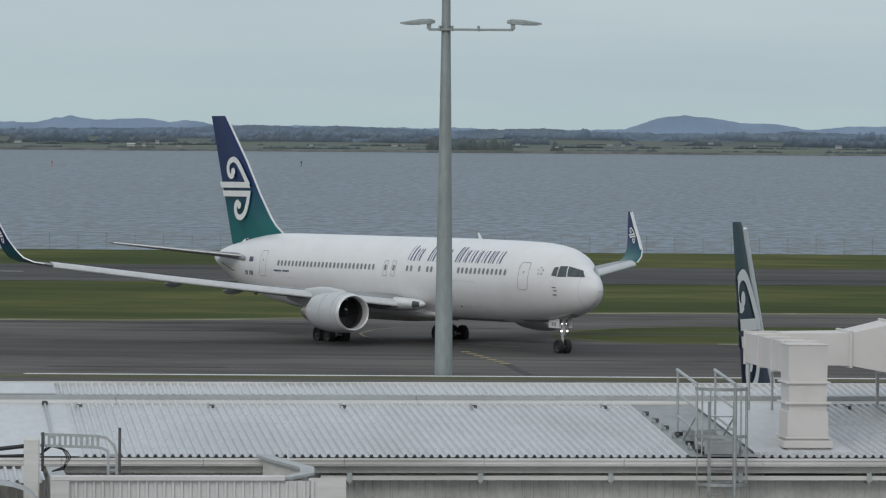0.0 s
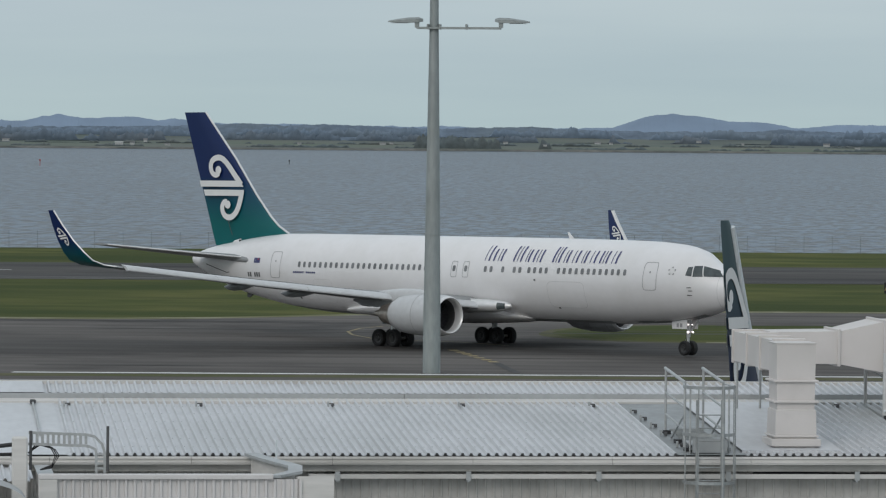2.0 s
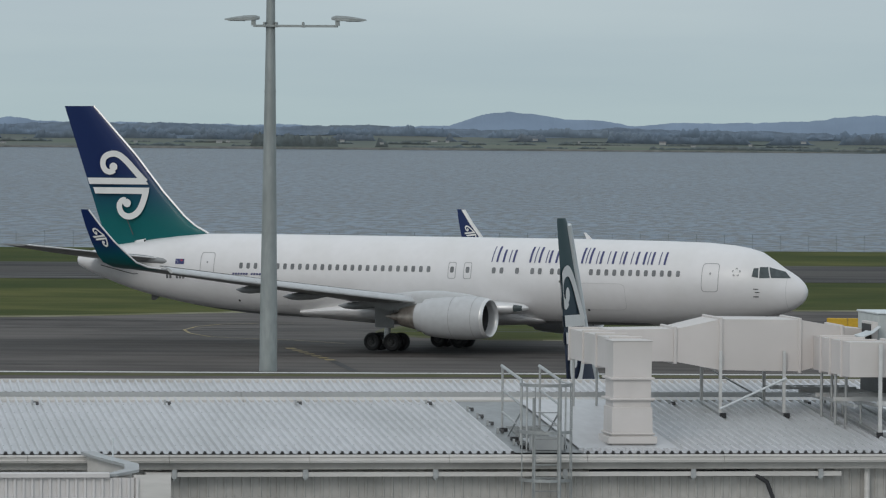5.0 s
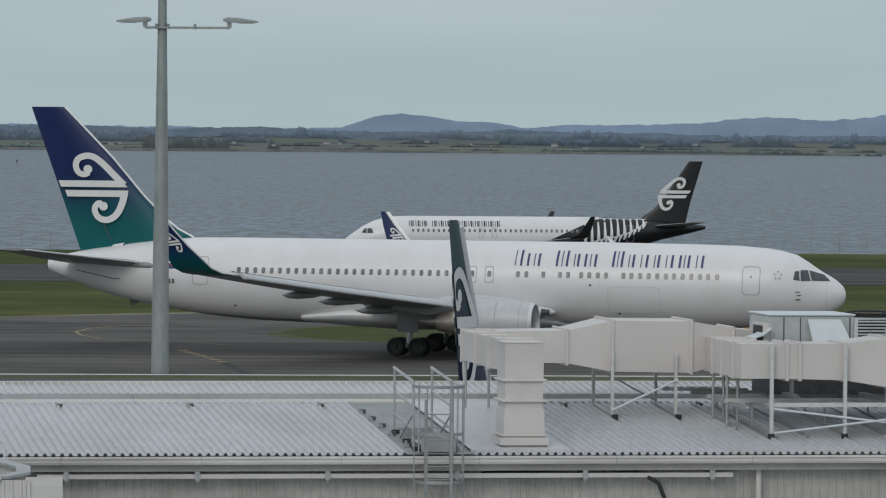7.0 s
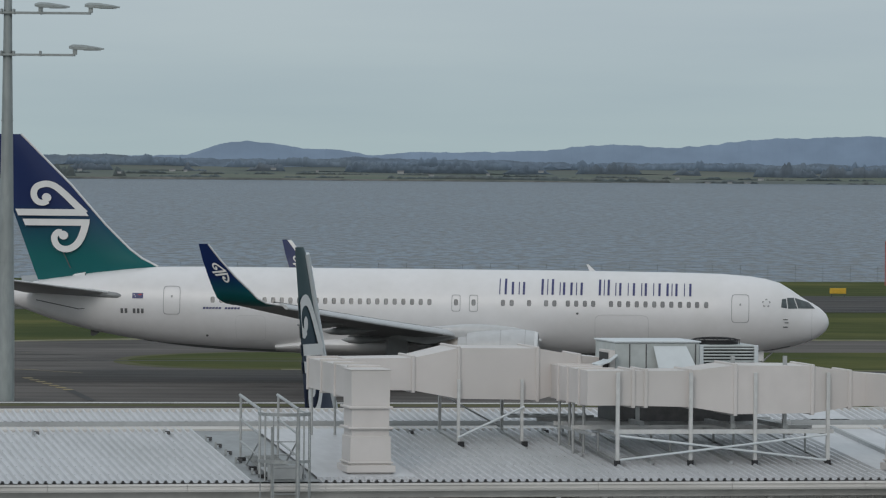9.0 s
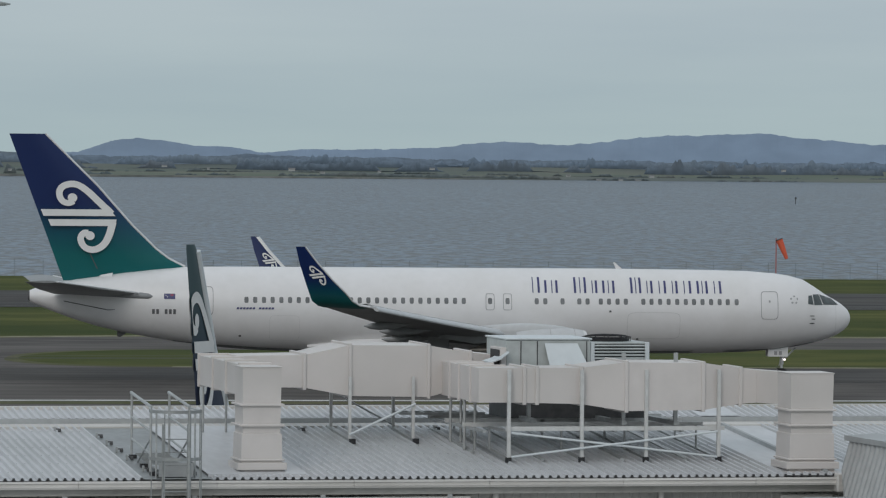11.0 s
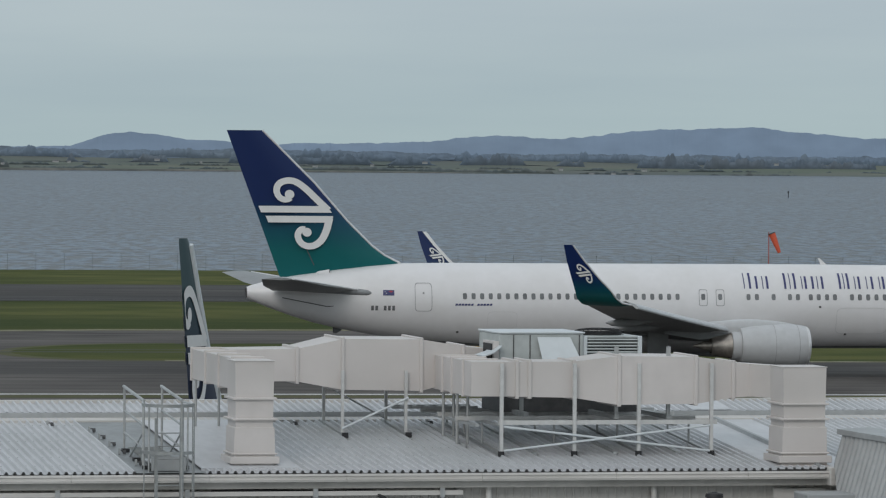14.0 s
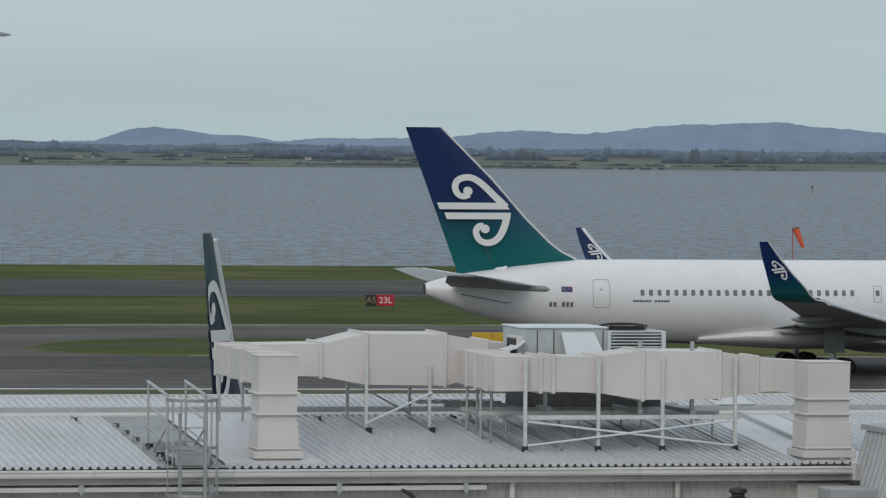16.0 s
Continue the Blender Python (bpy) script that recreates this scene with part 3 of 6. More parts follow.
def channel_marker(x, y, h, mat, label):
    m = thing("channel_marker", label, "marker", Matrix.Translation((x, y, -1.0)), group="markers")
    bm = bmesh.new()
    tube(bm, [(0, 0, -1), (0, 0, h)], 0.16, 8)
    part("post", bm, mat, m)
    bm = bmesh.new()
    soft_box(bm, -0.35, 0.35, -0.25, 0.25, h - 0.2, h + 0.6, 0.05)
    part("topmark", bm, mat, m)


channel_marker(-354.8, 2254, 2.8, MAST_RED, "faded red channel marker post in the water")
channel_marker(-267, 2493, 2.2, DARK_STEEL, "dark channel marker post in the water")
channel_marker(201, 2000, 2.6, DARK_STEEL, "dark channel marker post in the water")


def windsock():
    s = thing("windsock", "orange windsock on a red and white mast", "windsock", Matrix.Translation((58.2, 602, G - 0.6)))
    bm = bmesh.new()
    tube(bm, [(0, 0, 0), (0, 0, 5.9)], 0.065, 8)
    part("mast", bm, MAST_RED, s)
    bm = bmesh.new()
    turned(bm, [(0, 0.42), (0.9, 0.36), (1.8, 0.28), (2.5, 0.2)], 14, "z", (0, 0, 0))
    sock = part("sock", bm, ORANGE, s, "drooping orange cloth sock", smooth=True)
    sock.matrix_local = pose(0.35, 0, 5.75, 0, 158, 0)
    bm = bmesh.new()
    turned(bm, [(-0.04, 0.40), (0.04, 0.40), (0.04, 0.47), (-0.04, 0.47), (-0.04, 0.40)], 14, "z", (0, 0, 0))
    hoop = part("hoop", bm, DARK_STEEL, s)
    hoop.matrix_local = pose(0.35, 0, 5.75, 0, 158, 0)


windsock()


def lettering(body, size, parent, mat, m, name="lettering"):
    """Flat readable writing as one mesh."""
    cu = bpy.data.curves.new(name, "FONT")
    cu.body, cu.size, cu.extrude, cu.align_x, cu.align_y = body, size, 0.004, "CENTER", "CENTER"
    tmp = bpy.data.objects.new(name, cu)
    me = bpy.data.meshes.new_from_object(tmp)
    bpy.data.objects.remove(tmp)
    me.materials.append(mat)
    ob = new(name, me)
    ob.parent = parent
    ob.matrix_local = m
    return ob


def field_sign(x, y, faces, label, rz=0.0, top=1.35):
    s = thing("taxiway_sign", label, "sign", pose(x, y, G, 0, 0, rz), group="airfield signs")
    total = sum(f[0] for f in faces)
    u = -total / 2
    for w, mat, body, ink in faces:
        bm = bmesh.new()
        soft_box(bm, u + 0.01, u + w - 0.01, -0.12, 0.12, 0.35, top, 0.03)
        p = part("panel", bm, mat, s)
        if body:
            lettering(body, 0.78, p, ink, pose(u + w / 2, -0.135, 0.85, 90, 0, 0))
        u += w
    for x_ in (-total / 2 + 0.2, total / 2 - 0.2):
        bm = bmesh.new()
        box(bm, x_ - 0.05, x_ + 0.05, -0.05, 0.05, 0, 0.4)
        part("leg", bm, DARK_STEEL, s)


field_sign(6.4, 441.5, ((0.98, SIGN_BLACK, "A5", LINE_YELLOW), (1.55, SIGN_RED, "23L", KORU_WHITE)), "red and black lit taxiway sign in the grass")
field_sign(12.85, 347.0, ((1.45, YELLOW, "", None), (1.45, YELLOW, "", None)), "yellow two-panel taxiway sign on the grass island", top=1.45)
field_sign(47.6, 545.5, ((1.8, YELLOW, "", None),), "yellow taxiway guidance sign in the far grass", top=0.95)
# ---- terminal roof ----
BA = 10.7
B = pose(-15.5, 109.0, 0, 0, 0, BA)  # u along the eave, v up the slope and away
EZ, PITCH = 7.05, math.tan(radians(4.0))


def rz_(v):
    """Height of the main roof at v."""
    return EZ + PITCH * v


def ribbed(bm, u0, u1, v0, v1, z0, z1, pitch=0.19, high=0.064):
    """Trapezoidal sheet with its ribs running from v0 to v1."""
    near, far = [], []
    n = int((u1 - u0) / pitch)
    for i in range(n):
        u = u0 + i * pitch
        for du, h in ((0.0, 0.0), (0.090, 0.0), (0.118, 1.0), (0.160, 1.0), (0.188, 0.0)):
            near.append(Vector((u + du, v0, z0 + h * high)))
            far.append(Vector((u + du, v1, z1 + h * high)))
    loft(bm, [near, far], ends=False, closed=False)


bm = bmesh.new()
ribbed(bm, -1.0, 12.55, -0.06, 9.82, rz_(-0.06), rz_(9.82))
solid("roof", bm, ROOF, "light grey corrugated metal roof sheeting", "roof", B, kind="structure")
bm = bmesh.new()
ribbed(bm, 14.0, 27.45, -0.06, 9.82, rz_(-0.06), rz_(9.82))
ribbed(bm, 29.2, 36.0, -0.06, 9.82, rz_(-0.06), rz_(9.82))
ribbed(bm, 27.3, 28.65, -0.065, 0.35, rz_(-0.06) + 0.005, rz_(0.35) + 0.005)
solid("roof", bm, ROOF, "light grey corrugated roof under the ducts", "roof", B, kind="structure")
bm = bmesh.new()
ribbed(bm, -1.2, 40.0, 9.86, 11.62, 7.855, 8.04)
solid("upper_roof", bm, ROOF, "raised strip of corrugated roof sheeting", "roof", B, kind="structure")
bm = bmesh.new()
box(bm, -12, 40, -0.02, 9.82, EZ - 0.35, EZ - 0.04)
solid("roof_deck", bm, CLADDING, "grey deck under the roof sheeting", "roof", B, kind="structure")
bm = bmesh.new()
box(bm, -12, 40, 9.83, 14, EZ - 0.3, 7.82)
box(bm, -12, 40, 11.62, 11.9, 7.82, 8.115)
solid("ridge_cap", bm, GUTTER, "pale ridge capping along the roof", "roof", B, kind="structure")
bm = bmesh.new()
for u0, u1, d in ((-12, 0.2, 0.0), (0.21, 7.4, 0.02), (7.41, 19.9, 0.0), (19.91, 40, 0.015)):
    box(bm, u0, u1, 9.72 + d, 9.86, rz_(9.7) + 0.015, 7.905)
solid("step_flashing", bm, ROOF_FLAT, "grey step flashing between roof levels", "flashing", B, kind="structure")
bm = bmesh.new()
for u0, u1 in ((-12, 0.2), (0.21, 7.4), (7.41, 19.9), (19.91, 40)):
    loft(bm, [[Vector((u, v, z)) for v, z in ((9.15, rz_(9.15) - 0.02), (9.15, rz_(9.15) + 0.06), (9.66, 7.79), (9.73, 7.79), (9.73, 7.7))] for u in (u0, u1)])
solid("apron_flashing", bm, GUTTER, "pale apron flashing below the step", "flashing", B, kind="structure")
# flat flashing under the walkway and on the blank sheets at both ends
bm = bmesh.new()
flat(bm, [(12.5, -0.05), (14.05, -0.05), (14.05, 9.7), (12.5, 9.7)], lambda x, y: rz_(y) + 0.018)
solid("walkway_flashing", bm, WALK_FLAT, "flat grey flashing under the roof walkway", "flashing", B, kind="structure")
bm = bmesh.new()
flat(bm, [(14.0, 0.35), (16.2, 0.35), (16.2, 9.14), (14.0, 9.14)], lambda x, y: rz_(y) + 0.070)
box(bm, 14.0, 16.2, 0.335, 0.349, rz_(0.35) - 0.02, rz_(0.35) + 0.069)
solid("tray_flashing", bm, ROOF, "flat tray flashing round the duct riser", "flashing", B, kind="structure")
bm = bmesh.new()
flat(bm, [(-9, -0.06), (-1.0, -0.06), (-1.0, 9.6), (-9, 9.6)], lambda x, y: rz_(y) + 0.02)
flat(bm, [(-9, 9.88), (-1.2, 9.88), (-1.2, 11.61), (-9, 11.61)], lambda x, y: 7.92 + 0.105 * (y - 9.88))
solid("end_flashing", bm, ROOF, "smooth pale sheet at the roof's end", "flashing", B, kind="structure")
bm = bmesh.new()
flat(bm, [(27.22, -0.05), (29.25, -0.05), (29.25, 9.19), (27.22, 9.19)], lambda x, y: rz_(y) + 0.03)
flat(bm, [(27.95, 9.88), (28.95, 9.88), (28.95, 11.6), (27.95, 11.6)], lambda x, y: 7.925 + 0.105 * (y - 9.88))
solid("valley_flashing", bm, ROOF, "pale flat sheets between the ribbed bays", "flashing", B, kind="structure")
bm = bmesh.new()
loft(bm, [[Vector((u, v, rz_(v) + h)) for u, h in ((28.24, 0.03), (28.27, 0.11), (28.35, 0.11), (28.38, 0.03))] for v in (0.3, 9.1)])
solid("valley_bar", bm, ROOF_FLAT, "raised grey joint bar on the roof", "flashing", B, kind="structure")
bm = bmesh.new()
screw_rng = random.Random(21)
for u0, u1 in ((-1.0, 12.4), (14.0, 27.2)):
    for v in (0.9, 2.35, 3.8, 5.25, 6.7, 8.15):
        for i in range(int((u1 - u0) / 0.19)):
            u = u0 + i * 0.19 + 0.139
            if not (13.9 < u < 16.3 and v > 0.6) and screw_rng.random() < 0.75:
                w = v + screw_rng.uniform(-0.04, 0.04)
                box(bm, u - 0.012, u + 0.012, w - 0.03, w + 0.03, rz_(w) + 0.060, rz_(w) + 0.073)
tagged(solid("roof_screws", bm, ROOF_FLAT, "small roofing screws in rows along the ribs", "screws", B), kind="stuff")
bm = bmesh.new()
tube(bm, [(-1.5, 3.0, rz_(3) + 0.06), (-1.5, 8.9, rz_(8.9) + 0.06)], 0.03, 8)
solid("roof_conduit", bm, GALV, "grey cable conduit up the roof's end sheet", "conduit", B, smooth=True)
bm = bmesh.new()
soft_box(bm, -1.57, -1.43, 8.8, 9.05, rz_(9) + 0.02, rz_(9) + 0.12, 0.02)
solid("junction_box", bm, DARK_STEEL, "small dark junction box on the roof", "junction box", B)

# rib end closers along the eave: dark blocks for the shade in each mouth
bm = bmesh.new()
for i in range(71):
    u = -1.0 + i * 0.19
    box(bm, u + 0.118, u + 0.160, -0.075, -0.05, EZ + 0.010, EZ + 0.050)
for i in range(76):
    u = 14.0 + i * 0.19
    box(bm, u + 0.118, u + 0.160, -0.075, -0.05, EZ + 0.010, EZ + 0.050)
tagged(solid("rib_mouth_shade", bm, DARK_STEEL, "dark blocks for the shade in open rib ends along the eave", "roof", B), kind="stuff")


def gutter():
    g = thing("gutter", "off-white metal eave gutter", "gutter", B, kind="structure")
    for i in range(12):
        u = -7.6 + i * 3.1
        bm = bmesh.new()
        loft(bm, [[Vector((x, y, z)) for y, z in ((-0.04, 7.03), (-0.24, 7.03), (-0.25, 6.99), (-0.22, 6.97), (-0.22, 6.93), (-0.25, 6.91), (-0.23, 6.86), (-0.04, 6.86))] for x in (u + 0.004, u + 3.096)])
        part("gutter_length", bm, GUTTER, g)


gutter()
bm = bmesh.new()
n_ = []
for i in range(190):
    u = -7.6 + i * 0.196
    n_ += [Vector((u, 0.35, 0)), Vector((u + 0.13, 0.35, 0)), Vector((u + 0.145, 0.325, 0)), Vector((u + 0.18, 0.325, 0))]
loft(bm, [[p + Vector((0, 0, 0.3)) for p in n_], [p + Vector((0, 0, 6.95)) for p in n_]], ends=False, closed=False)
solid("wall_south", bm, CLADDING, "grey ribbed metal wall below the eave", "wall", B, kind="structure")
bm = bmesh.new()
box(bm, -7.6, 28.5, 0.5, 0.8, 0.2, 6.9)
box(bm, -7.6, 28.5, 13.7, 14, 0.2, 7.8)
solid("wall_core", bm, CLADDING, "grey walls under the roof", "wall", B, kind="structure")
for u in (20.55, 24.4):
    bm = bmesh.new()
    tube(bm, [(u, 0.22, 6.86), (u, 0.22, 0.3)], 0.07, 10)
    solid("downpipe", bm, GUTTER, "off-white round downpipe on the wall", "downpipe", B, group="downpipes", smooth=True)


def wall_tray():
    """Long pale cable tray carried on brackets along the wall."""
    t = thing("cable_tray", "pale long cable tray on wall brackets", "cable tray", B)
    bm = bmesh.new()
    loft(bm, [[Vector((u, v, z)) for v, z in ((-0.04, 6.64), (-0.04, 6.54), (0.28, 6.54), (0.28, 6.64), (0.26, 6.64), (0.26, 6.57), (-0.02, 6.57), (-0.02, 6.64))] for u in (4.3, 12.0, 19.9)])
    part("tray", bm, GUTTER, t)
    for k in range(6):
        u = 4.9 + 2.9 * k
        bm = bmesh.new()
        box(bm, u, u + 0.05, -0.05, 0.34, 6.46, 6.52)
        box(bm, u - 0.03, u + 0.08, -0.075, -0.04, 6.5, 6.70)
        part("bracket", bm, GALV, t)
    bm = bmesh.new()
    tube(bm, [(14.2 + 0.5 * i, 0.10, 6.62 + 0.02 * math.sin(i)) for i in range(8)] + [(17.9, 0.02, 6.6), (18.2, -0.06, 6.4), (18.35, -0.1, 6.0), (18.4, -0.1, 4.0)], 0.05, 8)
    part("hanging_cable", bm, DARK, t, "black hanging cable bundle", smooth=True)


wall_tray()


def roof_clip(u, v):
    c = thing("roof_clip", "small black fixing clamp on a roof rib", "clamp", B @ Matrix.Translation((u, v, rz_(v) + 0.03)), group="roof clamps")
    bm = bmesh.new()
    soft_box(bm, -0.035, 0.035, -0.06, 0.06, 0, 0.07, 0.015)
    tube(bm, [(-0.11, 0.02, 0.075), (0.03, -0.03, 0.075)], 0.016, 6)
    part("body", bm, DARK_STEEL, c)
    bm = bmesh.new()
    box(bm, -0.13, -0.09, -0.05, 0.07, 0.0, 0.13)
    part("lug", bm, GALV, c)
    return c


for u in (-0.67, 2.44, 5.56, 8.67, 11.79, 21.0, 24.1, 26.9):
    roof_clip(u, 8.35)
for u, v in ((17.68, 8.35), (12.62, 7.2), (12.66, 5.9), (12.7, 4.6), (12.72, 3.2), (13.62, 1.2), (12.78, 1.2)):
    roof_clip(u, v)


def rod(name, parent, a, b, r=0.024, mat=None, n=8):
    bm = bmesh.new()
    tube(bm, [a, b], r, n)
    return part(name, bm, mat or GALV, parent, smooth=True)


def walkway():
    """Guard rails and grating that lead to the caged ladder at the eave."""
    w = thing("roof_guard_rail", "galvanised guard rails and grating at the roof walkway", "guard rail", B)
    for u in (12.8, 13.67):
        z0, z1 = rz_(1.0), rz_(3.75)
        rod("post", w, (u, 1.0, z0), (u, 1.0, z0 + 1.5), 0.028)
        rod("post", w, (u, 3.75, z1), (u, 3.75, z1 + 1.5), 0.028)
        rod("post", w, (u, 0.2, rz_(0.2)), (u, 0.2, rz_(0.2) + 1.5), 0.022)
        rod("top_rail", w, (u, 3.85, z1 + 1.5), (u, 0.95, z0 + 1.5), 0.036)
        rod("mid_rail", w, (u, 3.75, z1 + 0.95), (u, 1.0, z0 + 0.95), 0.026)
        rod("low_rail", w, (u, 3.75, z1 + 0.45), (u, 1.0, z0 + 0.45), 0.026)
        rod("brace", w, (u, 2.9, rz_(2.9)), (u, 1.0, z0 + 0.8), 0.022)
    bm = bmesh.new()
    for k in range(20):
        v = 0.3 + 0.17 * k
        box(bm, 12.86, 13.6, v, v + 0.05, rz_(v) + 0.12, rz_(v) + 0.145)
    for u in (12.84, 13.22, 13.58):
        box(bm, u, u + 0.04, 0.25, 3.7, rz_(0.3) + 0.08, rz_(0.3) + 0.12)
    part("grating", bm, RAIL_GALV, w)
    bm = bmesh.new()
    soft_box(bm, 12.84, 13.62, 0.1, 1.5, rz_(0.8) + 0.15, rz_(0.8) + 0.19, 0.01)
    part("landing", bm, ROOF_FLAT, w, "grey mesh landing at the eave")
    bm = bmesh.new()
    box(bm, 12.84, 13.62, 0.08, 0.11, rz_(0.1) + 0.05, rz_(0.1) + 0.36)
    part("kick_plate", bm, ROOF_FLAT, w)
    for k, (v, u) in enumerate(((0.6, 12.75), (0.6, 13.62), (2.0, 12.75), (2.0, 13.62), (3.6, 12.75))):
        bm = bmesh.new()
        box(bm, u - 0.02, u + 0.14, v - 0.1, v + 0.1, rz_(v) + 0.02, rz_(v) + 0.1)
        part("foot_clamp", bm, DARK, w)
    lad = thing("caged_ladder", "galvanised caged ladder down the terminal wall", "ladder", B)
    for u in (12.86, 13.42):
        rod("stile", lad, (u, -0.35, 4.0), (u, -0.35, 8.3), 0.026, RAIL_GALV)
    for k in range(14):
        z = 4.2 + 0.29 * k
        rod("rung", lad, (12.86, -0.35, z), (13.42, -0.35, z), 0.014, RAIL_GALV, 6)
    for z in (7.56, 8.60, 6.5, 5.6):
        bm = bmesh.new()
        pts = [(12.56, -0.3, z)] + [(13.13 - 0.57 * math.cos(a), -0.42 - 0.66 * math.sin(a), z) for a in np.linspace(0.1, math.pi - 0.1, 15)] + [(13.70, -0.3, z)]
        inner = []
        for x, y, zz in pts:
            inner.append([Vector((x, y, zz - 0.035)), Vector((x, y, zz + 0.035))])
        rows = []
        for (a, b), (x, y, zz) in zip(inner, pts):
            c = (Vector((x, y, 0)) - Vector((13.13, -0.35, 0))).normalized() * 0.012
            rows.append([a - c, b - c, b + c, a + c])
        loft(bm, rows)
        part("cage_hoop", bm, RAIL_GALV, lad)
    for a, r_ in ((0.2, 0.014), (0.95, 0.014), (1.94, 0.04), (math.pi - 0.55, 0.014), (math.pi - 0.1, 0.014)):
        x, y = 13.13 - 0.57 * math.cos(a), -0.42 - 0.66 * math.sin(a)
        rod("cage_bar", lad, (x, y, 5.2), (x, y, 8.64), r_, RAIL_GALV)
    for u in (12.58, 13.69):
        rod("hoop_stay", lad, (u, -0.3, 8.60), (u + (0.2 if u < 13 else 0), 1.0, 8.60), 0.022)


walkway()


def duct_run(name, parent, stations, label=""):
    """A square duct through stations (u, v_front, v_back, z_low, z_high) with no flanges."""
    bm = bmesh.new()
    loft(bm, [[Vector((u, v0, z0)), Vector((u, v1, z0)), Vector((u, v1, z1)), Vector((u, v0, z1))] for u, v0, v1, z0, z1 in stations])
    return part(name, bm, DUCT, parent, label)


def flange(parent, u, v0, v1, z0, z1, t=0.05, g=0.05):
    bm = bmesh.new()
    soft_box(bm, u - t, u + t, v0 - g, v1 + g, z0 - g, z1 + g, 0.012)
    return part("flange", bm, DUCT, parent)


def riser(u0, u1, v0, v1, ztop, label):
    """A square riser that flares at its curb, with three raised bands."""
    r = thing("duct_riser", label, "duct", B, group="duct risers")
    zb = rz_(v0)
    bm = bmesh.new()

    def ring(z, g):
        return [Vector((u0 - g, v0 - g, z)), Vector((u1 + g, v0 - g, z)), Vector((u1 + g, v1 + g, z)), Vector((u0 - g, v1 + g, z))]

    loft(bm, [ring(zb - 0.05, 0.03), ring(zb + 0.9, 0.01), ring(zb + 0.92, -0.02), ring(ztop, 0.0)])
    body = part("shaft", bm, DUCT, r)
    for z, g, h in ((zb + 0.02, 0.13, 0.02), (zb + 0.10, 0.115, 0.16), (zb + 0.30, 0.07, 0.04), (zb + 0.95 + 0.12, 0.07, 0.05), (ztop - 0.86, 0.06, 0.05)):
        bm = bmesh.new()
        soft_box(bm, u0 - g, u1 + g, v0 - g, v1 + g, z, z + h, 0.01)
        part("band", bm, DUCT, r)
    bm = bmesh.new()
    soft_box(bm, u0 - 0.02, u1 + 0.02, v0 - 0.02, v1 + 0.02, ztop, ztop + 0.02, 0.008)
    part("cap", bm, DUCT, r)
    return r


riser(14.85, 15.74, 0.85, 1.9, 9.50, "cream square duct riser rising from the roof")
riser(27.52, 28.54, 0.5, 1.6, 9.36, "cream square duct riser beside the corrugated wall")


def duct_back():
    d = thing("air_duct", "cream rectangular duct running back from the riser", "duct", B, group="roof ducts")
    bm = bmesh.new()
    box(bm, 15.10, 15.78, 1.92, 8.2, 8.80, 9.50)
    part("trunk", bm, DUCT, d)
    for v in (2.6, 4.4, 6.2, 8.1):
        bm = bmesh.new()
        soft_box(bm, 15.06, 15.82, v - 0.05, v + 0.05, 8.75, 9.55, 0.01)
        part("flange", bm, DUCT, d)
    rod("leg", d, (15.16, 7.9, rz_(7.9)), (15.16, 7.9, 8.85), 0.03)
    rod("leg", d, (15.72, 7.9, rz_(7.9)), (15.72, 7.9, 8.85), 0.03)


def duct_long():
    d = thing("air_duct", "cream duct swelling to a large silencer on legs", "duct", B, group="roof ducts")
    a, b = 6.4, 8.5
    duct_run("trunk", d, [(15.78, 6.7, 8.2, 8.80, 9.54), (17.35, 6.6, 8.3, 8.79, 9.56), (17.40, 6.6, 8.3, 8.78, 9.57), (18.42, a, b, 8.60, 9.80), (20.32, a, b, 8.57, 9.79),
                          (21.35, 6.6, 8.3, 8.82, 9.62), (22.6, 6.7, 8.2, 8.95, 9.50)])
    for u, v0, v1, z0, z1 in ((17.36, 6.6, 8.3, 8.78, 9.57), (18.42, a, b, 8.60, 9.80), (20.32, a, b, 8.57, 9.79), (21.38, 6.6, 8.3, 8.81, 9.62)):
        flange(d, u, v0, v1, z0, z1, 0.04, 0.045)
    for u in (18.40, 19.93):
        for v in (6.3, 8.6):
            bm = bmesh.new()
            box(bm, u - 0.034, u + 0.034, v - 0.034, v + 0.034, rz_(v) + 0.10, 9.06 if v < 7 else 8.7)
            part("leg", bm, LEG, d)
        bm = bmesh.new()
        loft(bm, [[Vector((u + du, v, rz_(v) + dz)) for du, dz in ((-0.05, 0.03), (0.05, 0.03), (0.05, 0.11), (-0.05, 0.11))] for v in (6.0, 8.95)])
        part("foot_rail", bm, GALV, d)
        bm = bmesh.new()
        box(bm, u - 0.07, u + 0.07, 5.92, 6.02, rz_(6) + 0.02, rz_(6) + 0.14)
        part("end_stop", bm, DARK, d)
    rod("brace", d, (18.38, 6.24, rz_(6.3) + 0.2), (19.98, 6.24, 8.42), 0.028, UNIT_PALE)
    rod("brace", d, (18.45, 8.62, 8.6), (19.93, 8.62, rz_(8.6) + 0.15), 0.022, GALV)


